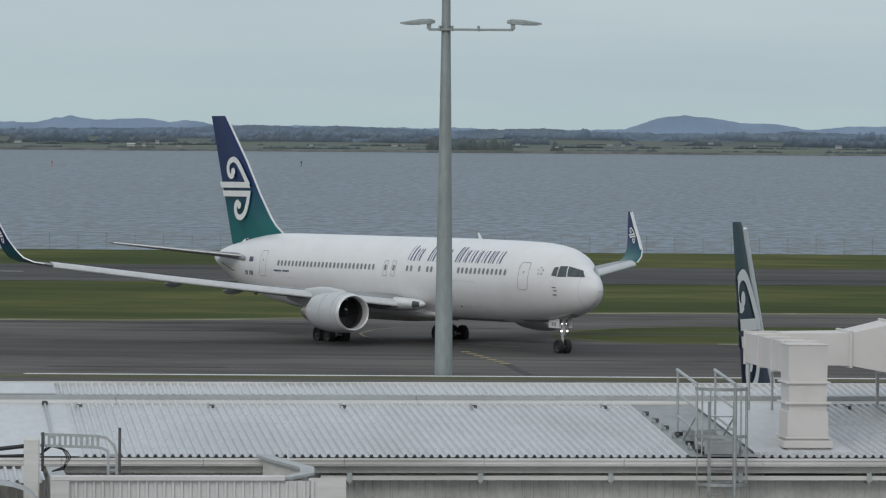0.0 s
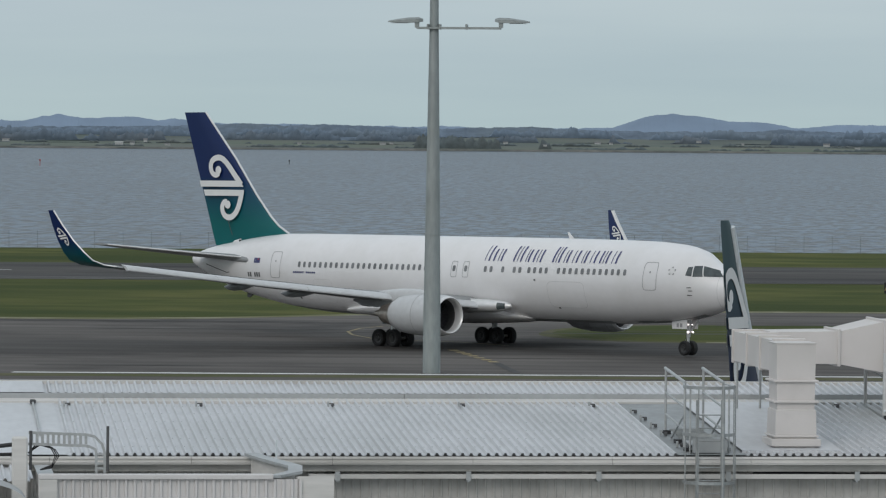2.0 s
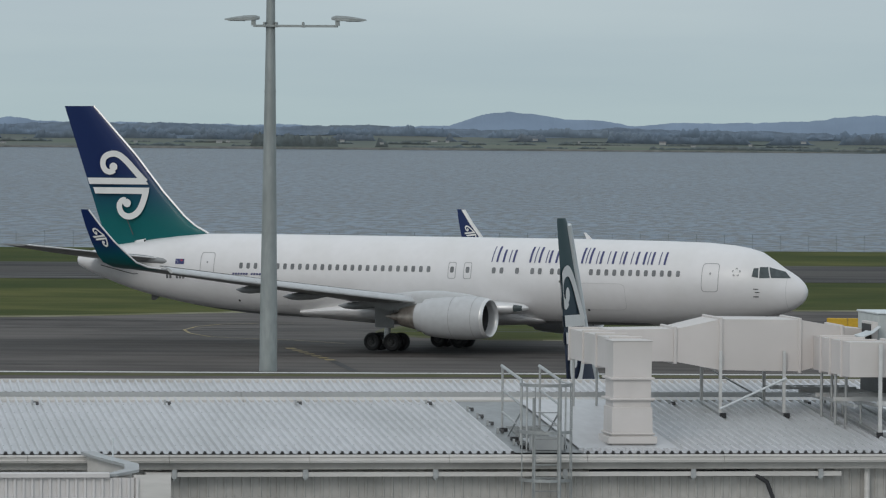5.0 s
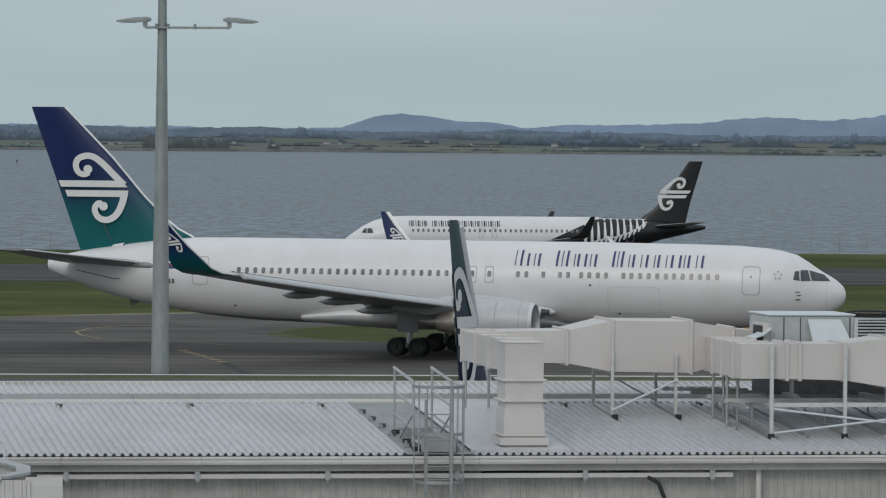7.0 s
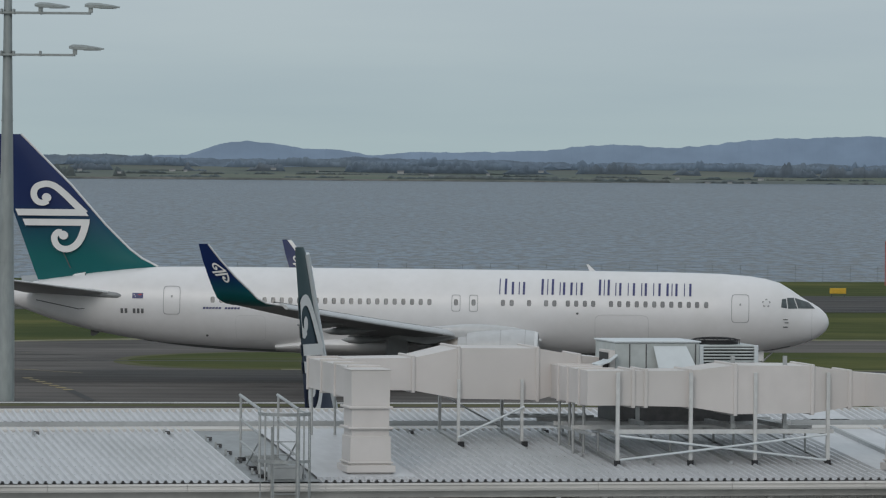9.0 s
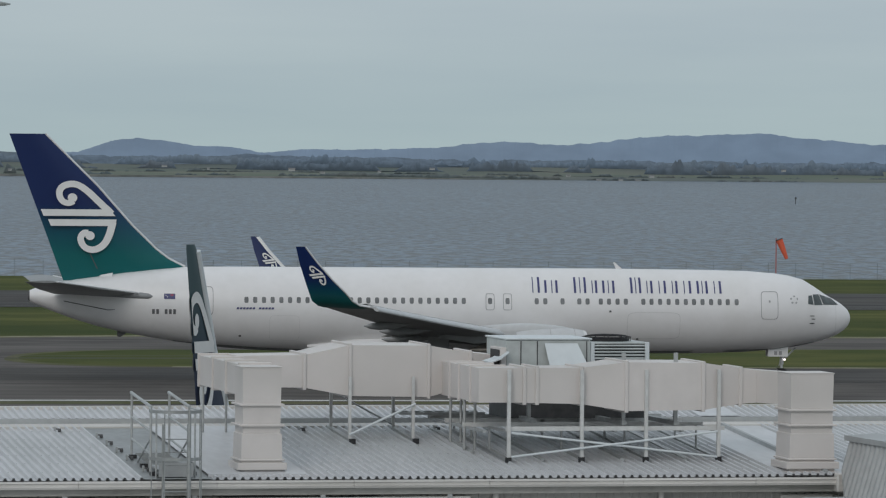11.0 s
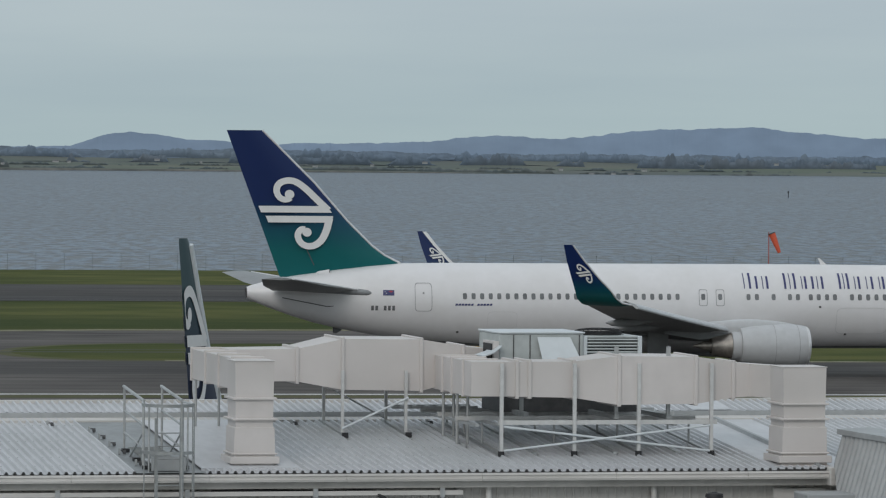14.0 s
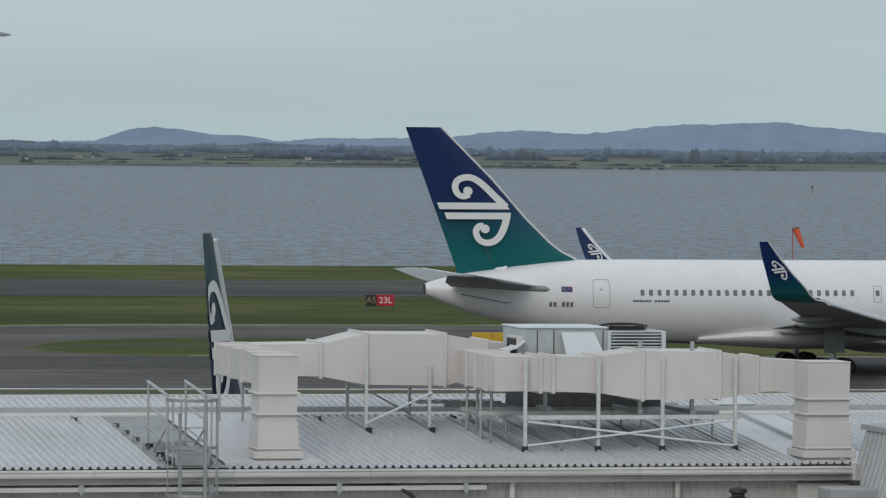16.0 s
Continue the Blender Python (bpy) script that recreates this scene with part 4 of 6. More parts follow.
def duct_front():
    d = thing("air_duct", "cream duct with a swollen silencer along the platform", "duct", B, group="roof ducts")
    a, b = 2.6, 4.3
    bm = bmesh.new()
    box(bm, 20.66, 21.44, 2.55, 6.6, 8.62, 9.42)
    part("return_trunk", bm, DUCT, d)
    for v in (3.4, 4.6, 5.6):
        bm = bmesh.new()
        soft_box(bm, 20.62, 21.48, v - 0.05, v + 0.05, 8.58, 9.46, 0.01)
        part("flange", bm, DUCT, d)
    duct_run("trunk", d, [(21.44, a, 4.0, 8.62, 9.41), (23.1, a, 4.0, 8.58, 9.42), (24.12, 2.45, b, 8.42, 9.55), (26.0, 2.45, b, 8.44, 9.53), (26.92, a, 4.0, 8.58, 9.40), (27.3, a, 3.6, 8.60, 9.36), (28.0, 1.2, 2.4, 8.60, 9.34)])
    for u, z0, z1 in ((21.75, 8.6, 9.42), (22.05, 8.6, 9.42), (23.1, 8.58, 9.42), (24.14, 8.42, 9.55), (25.98, 8.44, 9.53), (26.92, 8.58, 9.40)):
        flange(d, u, 2.45 if 24 < u < 26.5 else a, b if 24 < u < 26.5 else 4.0, z0, z1, 0.045, 0.04)


duct_back()
duct_long()
duct_front()


def platform():
    """Steel frame that carries the air handling unit above the sheeting."""
    p = thing("steel_platform", "galvanised steel platform on legs over the roof", "platform", B)
    for v in (2.5, 4.4, 6.3, 8.2):
        bm = bmesh.new()
        box(bm, 20.7 if v > 3 else 21.3, 26.5, v - 0.05, v + 0.05, 7.97, 8.07)
        part("beam", bm, LEG, p)
    for u in (20.8, 21.35, 22.2, 23.08, 23.9, 24.61, 25.5, 26.35):
        bm = bmesh.new()
        box(bm, u - 0.04, u + 0.04, 2.5, 8.3, 7.93, 7.99)
        part("joist", bm, GALV, p)
    for u in (21.35, 23.08, 24.61, 26.35):
        bm = bmesh.new()
        box(bm, u - 0.04, u + 0.04, 2.39, 2.47, rz_(2.45) + 0.1, 9.38)
        part("post", bm, LEG, p)
        bm = bmesh.new()
        box(bm, u - 0.06, u + 0.06, 2.36, 2.5, rz_(2.45) + 0.02, rz_(2.45) + 0.14)
        part("foot", bm, DARK, p)
        for v in (4.4, 6.3, 8.2):
            rod("post", p, (u, v, rz_(v) + 0.06), (u, v, 7.95), 0.028)
    for u in (20.75, 21.0):
        for v in (4.4, 5.9):
            rod("post", p, (u, v, rz_(v) + 0.06), (u, v, 8.7), 0.035)
    for u in (20.85, 21.35, 22.2, 23.1, 24.1, 24.7, 25.6, 26.4):
        bm = bmesh.new()
        loft(bm, [[Vector((u + du, v, rz_(v) + dz)) for du, dz in ((-0.05, 0.03), (0.05, 0.03), (0.05, 0.10), (-0.05, 0.10))] for v in (4.1 if u < 21 else 2.6, 8.6)])
        part("foot_rail", bm, GALV, p)
    rod("brace", p, (21.4, 2.34, 7.38), (26.3, 2.34, 7.95), 0.026, UNIT_PALE)
    rod("brace", p, (21.4, 2.36, 7.93), (26.3, 2.36, 7.36), 0.026, UNIT_PALE)
    for u in (22.35, 24.2, 25.45):
        bm = bmesh.new()
        box(bm, u - 0.04, u + 0.04, 2.9 if u > 24 else 4.6, 3.0 if u > 24 else 4.7, 8.07, 9.0 if u < 24 else 9.75)
        part("hanger", bm, GALV, p)
        bm = bmesh.new()
        box(bm, u - 0.06, u + 0.06, 2.85 if u > 24 else 4.2, 5.4, 8.07, 8.17)
        part("skid", bm, GALV, p)
    bm = bmesh.new()
    box(bm, 19.9, 22.0, 7.7, 7.8, 8.08, 8.14)
    box(bm, 19.9, 22.0, 8.5, 8.6, 8.08, 8.14)
    for k in range(7):
        box(bm, 19.95 + 0.3 * k, 20.0 + 0.3 * k, 7.8, 8.5, 8.09, 8.13)
    part("ladder_frame", bm, GALV, p)


platform()


def air_unit():
    """Packaged rooftop unit: cabinet, rain hood, louvred condenser and fan guard."""
    a = thing("air_handling_unit", "grey-green rooftop air handling unit on the platform", "air conditioner", B)
    bm = bmesh.new()
    soft_box(bm, 22.0, 24.05, 5.5, 7.6, 8.9, 9.96, 0.02)
    part("cabinet", bm, UNIT, a)
    bm = bmesh.new()
    soft_box(bm, 21.97, 24.08, 5.46, 7.64, 9.96, 10.0, 0.01)
    part("cabinet_roof", bm, UNIT_PALE, a)
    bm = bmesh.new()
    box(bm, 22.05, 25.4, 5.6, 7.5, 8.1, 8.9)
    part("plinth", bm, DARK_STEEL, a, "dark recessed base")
    bm = bmesh.new()
    loft(bm, [[Vector((22.92, 5.48, 9.88)), Vector((23.72, 5.48, 9.88))], [Vector((23.0, 5.0, 9.1)), Vector((24.0, 5.0, 9.1))], [Vector((23.0, 5.48, 9.1)), Vector((24.0, 5.48, 9.1))]], ends=False, closed=False)
    part("rain_hood", bm, UNIT_PALE, a, "pale sloping rain hood")
    bm = bmesh.new()
    soft_box(bm, 24.06, 25.5, 5.62, 7.5, 8.9, 9.9, 0.02)
    part("condenser", bm, UNIT, a)
    for k in range(12):
        z = 8.98 + 0.075 * k
        bm = bmesh.new()
        box(bm, 24.14, 25.42, -0.02, 0.02, -0.006, 0.028)
        s = part("louvre", bm, UNIT, a)
        s.matrix_local = Matrix.Translation((0, 5.585, z)) @ pose(0, 0, 0, -28, 0, 0)
    bm = bmesh.new()
    box(bm, 24.12, 25.44, 5.61, 5.618, 8.94, 9.86)
    part("louvre_back", bm, DARK, a)
    for u in (22.35, 22.75, 23.95):
        bm = bmesh.new()
        box(bm, u - 0.012, u + 0.012, 5.488, 5.5, 8.94, 9.93)
        part("panel_seam", bm, DARK_STEEL, a)
    for u0, u1 in ((24.06, 24.16), (25.40, 25.5)):
        bm = bmesh.new()
        soft_box(bm, u0, u1, 5.54, 5.62, 8.9, 9.9, 0.01)
        part("corner_post", bm, UNIT_PALE, a)
    # one wide fan under a shallow domed wire guard
    c, rim = 24.69, 0.58
    dome = [(0.58, 10.0), (0.46, 10.03), (0.34, 10.045), (0.22, 10.052), (0.10, 10.055)]
    for r, z in dome:
        bm = bmesh.new()
        turned(bm, [(-0.01, r - 0.011), (-0.01, r + 0.011), (0.01, r + 0.011), (0.01, r - 0.011), (-0.01, r - 0.011)], 28, "z", (c, 6.5, z))
        part("guard_ring", bm, DARK, a)
    for k in range(10):
        an = 2 * math.pi * k / 10 + 0.15
        bm = bmesh.new()
        tube(bm, [(c + r * math.cos(an), 6.5 + r * math.sin(an), z) for r, z in [(rim, 9.9)] + dome], 0.01, 5)
        part("guard_spoke", bm, DARK, a)
    bm = bmesh.new()
    turned(bm, [(9.9, 0.53), (9.97, 0.53), (9.97, 0.50), (9.9, 0.50)], 28, "z", (c, 6.5, 0))
    part("fan_shroud", bm, DARK, a)
    bm = bmesh.new()
    loft(bm, [[Vector((u, 5.2, z)), Vector((u, 6.1, z)), Vector((u, 6.1, z + 0.03)), Vector((u, 5.2, z + 0.03))] for u, z in ((21.55, 9.42), (21.8, 9.5), (22.0, 9.66))])
    part("flap", bm, UNIT_PALE, a)
    bm = bmesh.new()
    soft_box(bm, 21.86, 22.0, 5.5, 6.6, 9.25, 9.78, 0.01)
    part("collar", bm, DUCT, a)
    bm = bmesh.new()
    box(bm, 21.84, 21.858, 5.6, 6.5, 9.32, 9.72)
    part("intake", bm, DARK, a)


air_unit()


def end_wall():
    """Corrugated cross wall with a capped top at the roof's right-hand end."""
    w = thing("end_wall", "corrugated grey cross wall with a metal cap", "wall", B, kind="structure")
    bm = bmesh.new()
    a, b = [], []
    for i in range(34):
        for d, h in ((0, 0), (0.12, 0), (0.15, 0.06), (0.24, 0.06), (0.27, 0)):
            p = Vector((28.66 + 0.04 * (0.30 * i + d) - h, -0.45 - 0.30 * i - d, 0))
            a.append(p + Vector((-1.15, 0, 4.0)))
            b.append(p + Vector((0, 0, 7.93)))
    loft(bm, [a, b], ends=False, closed=False)
    bmesh.ops.bisect_plane(bm, geom=bm.verts[:] + bm.edges[:] + bm.faces[:], plane_co=(28.55, 0, 6), plane_no=(-1, 0.22, 0), clear_outer=True)
    part("cladding", bm, ROOF_FLAT, w)
    bm = bmesh.new()
    loft(bm, [[Vector((u0 + du, v, z)) for du, z in ((-0.08, 7.88), (0.7, 7.92), (0.7, 8.04), (-0.08, 8.0))] for u0, v in ((28.62, -0.35), (29.05, -10.5))])
    part("capping", bm, ROOF_FLAT, w)
    bm = bmesh.new()
    loft(bm, [[Vector((29.0, -0.5, z)), Vector((29.4, -10.5, z)), Vector((44, -10.5, z)), Vector((44, -0.4, z))] for z in (4.0, 7.86)])
    part("core", bm, CLADDING, w)
    bm = bmesh.new()
    soft_box(bm, 28.4, 28.6, -0.35, 0.05, 6.7, 7.12, 0.02)
    part("gutter_stop", bm, GUTTER, w)


end_wall()
bm = bmesh.new()
soft_box(bm, 27.22, 28.45, 0.2, 0.3, 4.5, 6.62, 0.01)
solid("wall_panel", bm, GUTTER, "pale flat panel on the wall below the gutter", "panel", B)


def lower_box(u0, u1, v0, v1, z0, z1, name, label, mat):
    bm = bmesh.new()
    soft_box(bm, u0, u1, v0, v1, z0, z1, 0.03)
    return solid(name, bm, mat, label, "plant box", B)


lower_box(27.22, 28.6, -2.5, -1.4, 4.48, 6.67, "plant_cabinet", "grey plant cabinet beside the wall", ROOF_FLAT)
bm = bmesh.new()
turned(bm, [(4.4, 0.20), (6.46, 0.20), (6.48, 0.15), (6.55, 0.15), (6.58, 0.21), (6.66, 0.19), (6.70, 0.02)], 16, "z", (25.2, -2.0, 0))
solid("roof_cowl", bm, DARK, "black round vent cowl", "vent", B, smooth=True)


def lower_parapet():
    """Low parapet with a ribbed front at the near end of the roof, and a curved metal capping."""
    w = thing("lower_parapet", "pale ribbed parapet of a lower roof", "parapet", B, kind="structure")
    bm = bmesh.new()
    a, b = [], []
    for i in range(28):
        u = -1.35 + 0.185 * i
        for du, h in ((0, 0), (0.10, 0), (0.12, 0.05), (0.165, 0.05)):
            a.append(Vector((u + du, -4.0 - h, 4.5)))
            b.append(Vector((u + du, -4.0 - h, 6.80)))
    loft(bm, [a, b], ends=False, closed=False)
    part("cladding", bm, PARAPET, w)
    bm = bmesh.new()
    soft_box(bm, -1.75, 3.2, -4.12, -3.78, 6.80, 6.905, 0.015)
    part("front_capping", bm, PARAPET, w)
    bm = bmesh.new()
    soft_box(bm, -1.75, -1.35, -4.1, -3.6, 4.5, 6.86, 0.02)
    part("corner_post", bm, GUTTER, w)
    # capping that runs along the front and curls back to the roof
    path = [(-1.7, -3.95), (1.0, -3.95), (2.6, -3.93), (3.3, -3.8), (3.72, -3.4), (3.78, -2.6), (3.3, -1.1), (3.0, -0.3)]
    bm = bmesh.new()
    rows = []
    for i, (u, v) in enumerate(path):
        p, q = path[max(i - 1, 0)], path[min(i + 1, len(path) - 1)]
        t = Vector((q[0] - p[0], q[1] - p[1], 0)).normalized()
        s = Vector((-t.y, t.x, 0)) * 0.16
        z = 6.82 + 0.06 * max(0, i - 3)
        c = Vector((u, v, z))
        rows.append([c - s, c + s, c + s + Vector((0, 0, 0.06)), c - s + Vector((0, 0, 0.06))])
    loft(bm, rows)
    part("capping", bm, ROOF_FLAT, w)
    bm = bmesh.new()
    rows = [[Vector((u, v, 5.5)), Vector((u, v, 6.83 + 0.06 * max(0, i - 3)))] for i, (u, v) in enumerate(path)]
    loft(bm, rows, ends=False, closed=False)
    part("inner_wall", bm, GUTTER, w)
    bm = bmesh.new()
    loft(bm, [[Vector((u, v, z)) for v, z in ((-4.0, 4.5), (-3.5, 4.5), (-3.5, 6.8), (-4.0, 6.86))] for u in (3.72, 4.5)])
    part("end_box", bm, GUTTER, w, "plain pale end box")
    bm = bmesh.new()
    loft(bm, [[Vector((-1.75 + 0.35 * k, v, 6.86 + 0.0 * v)) for k in (0, 1)] for v in (-3.9, -0.3)], ends=False, closed=False)
    part("side_capping", bm, ROOF_FLAT, w)
    bm = bmesh.new()
    box(bm, -1.7, -1.45, -3.9, -0.3, 4.5, 6.84)
    part("side_wall", bm, GUTTER, w)
    bm = bmesh.new()
    box(bm, -1.4, 3.6, -3.6, 0.3, 4.9, 5.6)
    part("lower_roof", bm, ROOF_FLAT, w)


lower_parapet()


def cable_ladder():
    """Cable ladder that bridges from the roof edge down on to the parapet."""
    c = thing("cable_ladder", "perforated steel cable ladder bent over the parapet", "cable ladder", B)
    for u, z0, z1 in ((-1.9, 6.95, 7.78), (-0.27, 6.93, 7.88)):
        bm = bmesh.new()
        box(bm, u - 0.03, u + 0.03, -3.35, -3.29, z0, z1)
        part("post", bm, DARK_STEEL, c)
    path = [(-1.95, 7.62), (-0.75, 7.58), (-0.6, 7.55), (-0.46, 7.44), (-0.42, 7.3), (-0.42, 6.88)]
    for off in (-0.12, 0.12):
        bm = bmesh.new()
        rows = []
        for i, (u, z) in enumerate(path):
            p, q = path[max(i - 1, 0)], path[min(i + 1, len(path) - 1)]
            t = Vector((q[0] - p[0], 0, q[1] - p[1])).normalized()
            nrm = Vector((-t.z, 0, t.x)) * (off if i < 3 else off * 0.75)
            s = Vector((t.z, 0, -t.x)) * 0.028
            o = Vector((u, -3.3, z)) + nrm
            rows.append([o - s + Vector((0, -0.03, 0)), o + s + Vector((0, -0.03, 0)), o + s + Vector((0, 0.03, 0)), o - s + Vector((0, 0.03, 0))])
        loft(bm, rows)
        part("side_rail", bm, GALV, c)
    for k in range(15):
        bm = bmesh.new()
        if k < 11:
            u = -1.88 + 0.115 * k
            box(bm, u - 0.03, u + 0.03, -3.32, -3.28, 7.49, 7.71)
        else:
            z = 7.28 - 0.1 * (k - 11)
            box(bm, -0.50, -0.34, -3.32, -3.28, z - 0.022, z + 0.022)
        part("rung", bm, GALV, c)
    for k in range(3):
        bm = bmesh.new()
        tube(bm, [(-1.95, -3.3 + 0.04 * k, 7.30), (-1.80 + 0.05 * k, -3.3, 7.48), (-1.5 + 0.06 * k, -3.3, 7.46 - 0.04 * k), (-1.38 + 0.04 * k, -3.3, 7.25), (-1.45, -3.3, 7.05 - 0.03 * k), (-1.7, -3.3, 6.95)], 0.016, 6)
        part("cable", bm, DARK, c, smooth=True)


cable_ladder()
lower_box(-2.30, -1.97, -3.6, -3.2, 4.45, 7.66, "vent_box", "pale square vent box on the lower roof", GUTTER)
bm = bmesh.new()
tube(bm, [(-4.2, -3.4, 6.7), (-4.1, -3.4, 7.28), (-3.9, -3.4, 7.36), (-3.2, -3.4, 7.39), (-2.2, -3.4, 7.50)], 0.045, 8)
tube(bm, [(-3.9, -3.45, 7.25), (-2.2, -3.45, 7.30)], 0.03, 8)
solid("pipework", bm, DARK, "black pipes on the lower roof", "pipes", B, smooth=True)
bm = bmesh.new()
ribbed(bm, -6.0, -1.8, -3.55, -0.3, 6.72, 6.80)
solid("side_roof", bm, ROOF, "pale ribbed roof beside the parapet", "roof", B, kind="structure")
bm = bmesh.new()
rows = []
for a in np.linspace(0, math.pi / 2, 8):
    rows.append([Vector((-1.9 - 1.1 + 1.1 * math.sin(a) * 0.9, v, 6.35 + 0.5 * math.cos(a))) for v in (-6.0, -4.2)])
loft(bm, [[Vector((-4.5, v, 6.85)) for v in (-6, -4.2)]] + rows + [[Vector((-2.0, v, 4.0)) for v in (-6, -4.2)]], ends=False, closed=False)
solid("curved_hood", bm, ROOF_FLAT, "rounded grey metal hood on the lower roof", "hood", B, smooth=True)
bm = bmesh.new()
tube(bm, [(3.5, -1.0, 6.8), (3.5, -1.0, 7.45)], 0.022, 6)
solid("short_pole", bm, UNIT_PALE, "short pale pole on the roof edge", "pole", B)
# lower roof of the hall below
bm = bmesh.new()
box(bm, -40, 60, -60, 0.2, 3.6, 4.5)
solid("lower_roof", bm, ROOF_FLAT, "flat grey roof below the terminal wall", "roof", B, kind="structure")


def light_mast():
    """Tall tapered floodlight mast with two tiers of arms."""
    m = thing("light_mast", "tall galvanised floodlight mast behind the terminal", "street lamp", Matrix.Translation((-22.85, 292.0, G - 0.3)))
    bm = bmesh.new()
    turned(bm, [(0, 0.52), (4, 0.50), (10, 0.42), (16, 0.335), (20, 0.275), (24, 0.23), (24.05, 0.0)], 20, "z")
    pole = part("pole", bm, POLE_GALV, m, smooth=True)
    for z in (8.4, 16.6):
        bm = bmesh.new()
        r = 0.455 if z < 10 else 0.34
        turned(bm, [(z - 0.03, r - 0.03), (z - 0.03, r + 0.012), (z + 0.03, r + 0.012), (z + 0.03, r - 0.03)], 20, "z")
        part("collar", bm, POLE_GALV, m, smooth=True)
    for z, lamps in ((20.42, ((-1.0, -1), (3.9, 1))), (22.85, ((-1.0, -1), (1.9, 1), (4.8, 1)))):
        bm = bmesh.new()
        box(bm, lamps[0][0], lamps[-1][0], -0.45, -0.33, z - 0.06, z + 0.06)
        box(bm, lamps[0][0], lamps[-1][0], 0.33, 0.45, z - 0.06, z + 0.06)
        part("cross_arm", bm, POLE_GALV, m)
        for x in (-0.35, 0.35, 1.9):
            bm = bmesh.new()
            box(bm, x - 0.05, x + 0.05, -0.5, 0.5, z - 0.08, z + 0.22)
            part("clamp", bm, POLE_GALV, m)
        for x, s in lamps:
            bm = bmesh.new()
            box(bm, x - 0.12, x + 0.12, -0.2, 0.2, z + 0.02, z + 0.42)
            part("bracket", bm, POLE_GALV, m)
            bm = bmesh.new()
            loft(bm, [[Vector((x + s * du, y * w, z + 0.42 + dz + h)) for y, h in ((-0.3, -th), (0.3, -th), (0.3, th * 0.2), (0.12, th), (-0.12, th), (-0.3, th * 0.2))]
                      for du, w, dz, th in ((-0.35, 0.5, 0.04, 0.08), (-0.1, 0.9, 0.05, 0.15), (0.5, 1.0, 0.03, 0.15), (1.2, 1.0, -0.02, 0.10), (1.68, 0.7, -0.05, 0.04))])
            lamp = part("floodlight", bm, POLE_GALV, m)
            bm = bmesh.new()
            box(bm, min(x + s * 0.5, x + s * 1.5), max(x + s * 0.5, x + s * 1.5), -0.22, 0.22, z + 0.27, z + 0.29)
            part("lens", bm, UNIT_PALE, lamp)


light_mast()
# ---- aircraft ----
def ellipse_ring(x, zc, hw, hh, n=40):
    return [Vector((x, hw * math.sin(2 * math.pi * k / n), zc + hh * math.cos(2 * math.pi * k / n))) for k in range(n)]


def skin(stations):
    """Interpolated (half width, bottom, top) of a fuselage at x from rows (x, half width, bottom, top), nose first."""
    xs = [-s[0] for s in stations]

    def at(x):
        return tuple(float(np.interp(-x, xs, [s[k] for s in stations])) for k in (1, 2, 3))

    return at


def on_skin(at, x, z, side, off=0.0):
    """The point of the fuselage at x and z on the side -1 (starboard) or 1, pushed out by off."""
    hw, lo, hi = at(x)
    zc, hh = (lo + hi) / 2, (hi - lo) / 2
    c = max(-0.999, min(0.999, (z - zc) / hh))
    s = math.sqrt(1 - c * c)
    nrm = Vector((0, side * s / hw, c / hh)).normalized()
    return Vector((x, side * hw * s, zc + hh * c)) + off * nrm


def patch(bm, at, side, corners, off, nx=1, nz=1):
    """A four-cornered patch (x, z) laid on the fuselage with a little thickness to its surface."""
    (ax, az), (bx, bz), (cx, cz), (dx, dz) = corners
    g = []
    for j in range(nz + 1):
        row = []
        for i in range(nx + 1):
            u, v = i / nx, j / nz
            x = (1 - v) * ((1 - u) * ax + u * bx) + v * ((1 - u) * dx + u * cx)
            z = (1 - v) * ((1 - u) * az + u * bz) + v * ((1 - u) * dz + u * cz)
            row.append(bm.verts.new(on_skin(at, x, z, side, off)))
        g.append(row)
    for j in range(nz):
        for i in range(nx):
            bm.faces.new((g[j][i], g[j][i + 1], g[j + 1][i + 1], g[j + 1][i]))


def rounded(bm, at, side, x, z, w, h, off, n=12, power=4):
    """A rounded window-shaped face on the fuselage."""
    ring = []
    for k in range(n):
        a = 2 * math.pi * k / n
        c, s = math.cos(a), math.sin(a)
        ring.append(bm.verts.new(on_skin(at, x + w / 2 * math.copysign(abs(c) ** (2 / power), c), z + h / 2 * math.copysign(abs(s) ** (2 / power), s), side, off)))
    bm.faces.new(ring)


def outline(bm, at, side, x, z, w, h, off, t=0.035, n=48, power=7):
    """A door seam: a thin band round a rounded rectangle."""
    rings = []
    for g in (0.0, t):
        ring = []
        for k in range(n):
            a = 2 * math.pi * k / n
            c, s = math.cos(a), math.sin(a)
            ring.append(bm.verts.new(on_skin(at, x + (w / 2 - g) * math.copysign(abs(c) ** (2 / power), c), z + (h / 2 - g) * math.copysign(abs(s) ** (2 / power), s), side, off)))
        rings.append(ring)
    for k in range(n):
        j = (k + 1) % n
        bm.faces.new((rings[0][k], rings[0][j], rings[1][j], rings[1][k]))


def foil(x_le, chord, y, z, thick, n=9, up=(0, 0, 1), twist=0.0):
    """A wing section: leading edge at x_le, running aft."""
    prof = [(0.0, 0.0), (0.02, 0.30), (0.08, 0.62), (0.2, 0.92), (0.38, 1.0), (0.6, 0.78), (0.8, 0.42), (1.0, 0.02)]
    low = [(1.0, -0.02), (0.8, -0.12), (0.6, -0.42), (0.38, -0.68), (0.2, -0.66), (0.08, -0.45), (0.02, -0.22)]
    u = Vector(up)
    return [Vector((x_le - chord * a, y, z - twist * (a - 0.3) * chord)) + u * (b * thick * chord / 2) for a, b in prof + low]


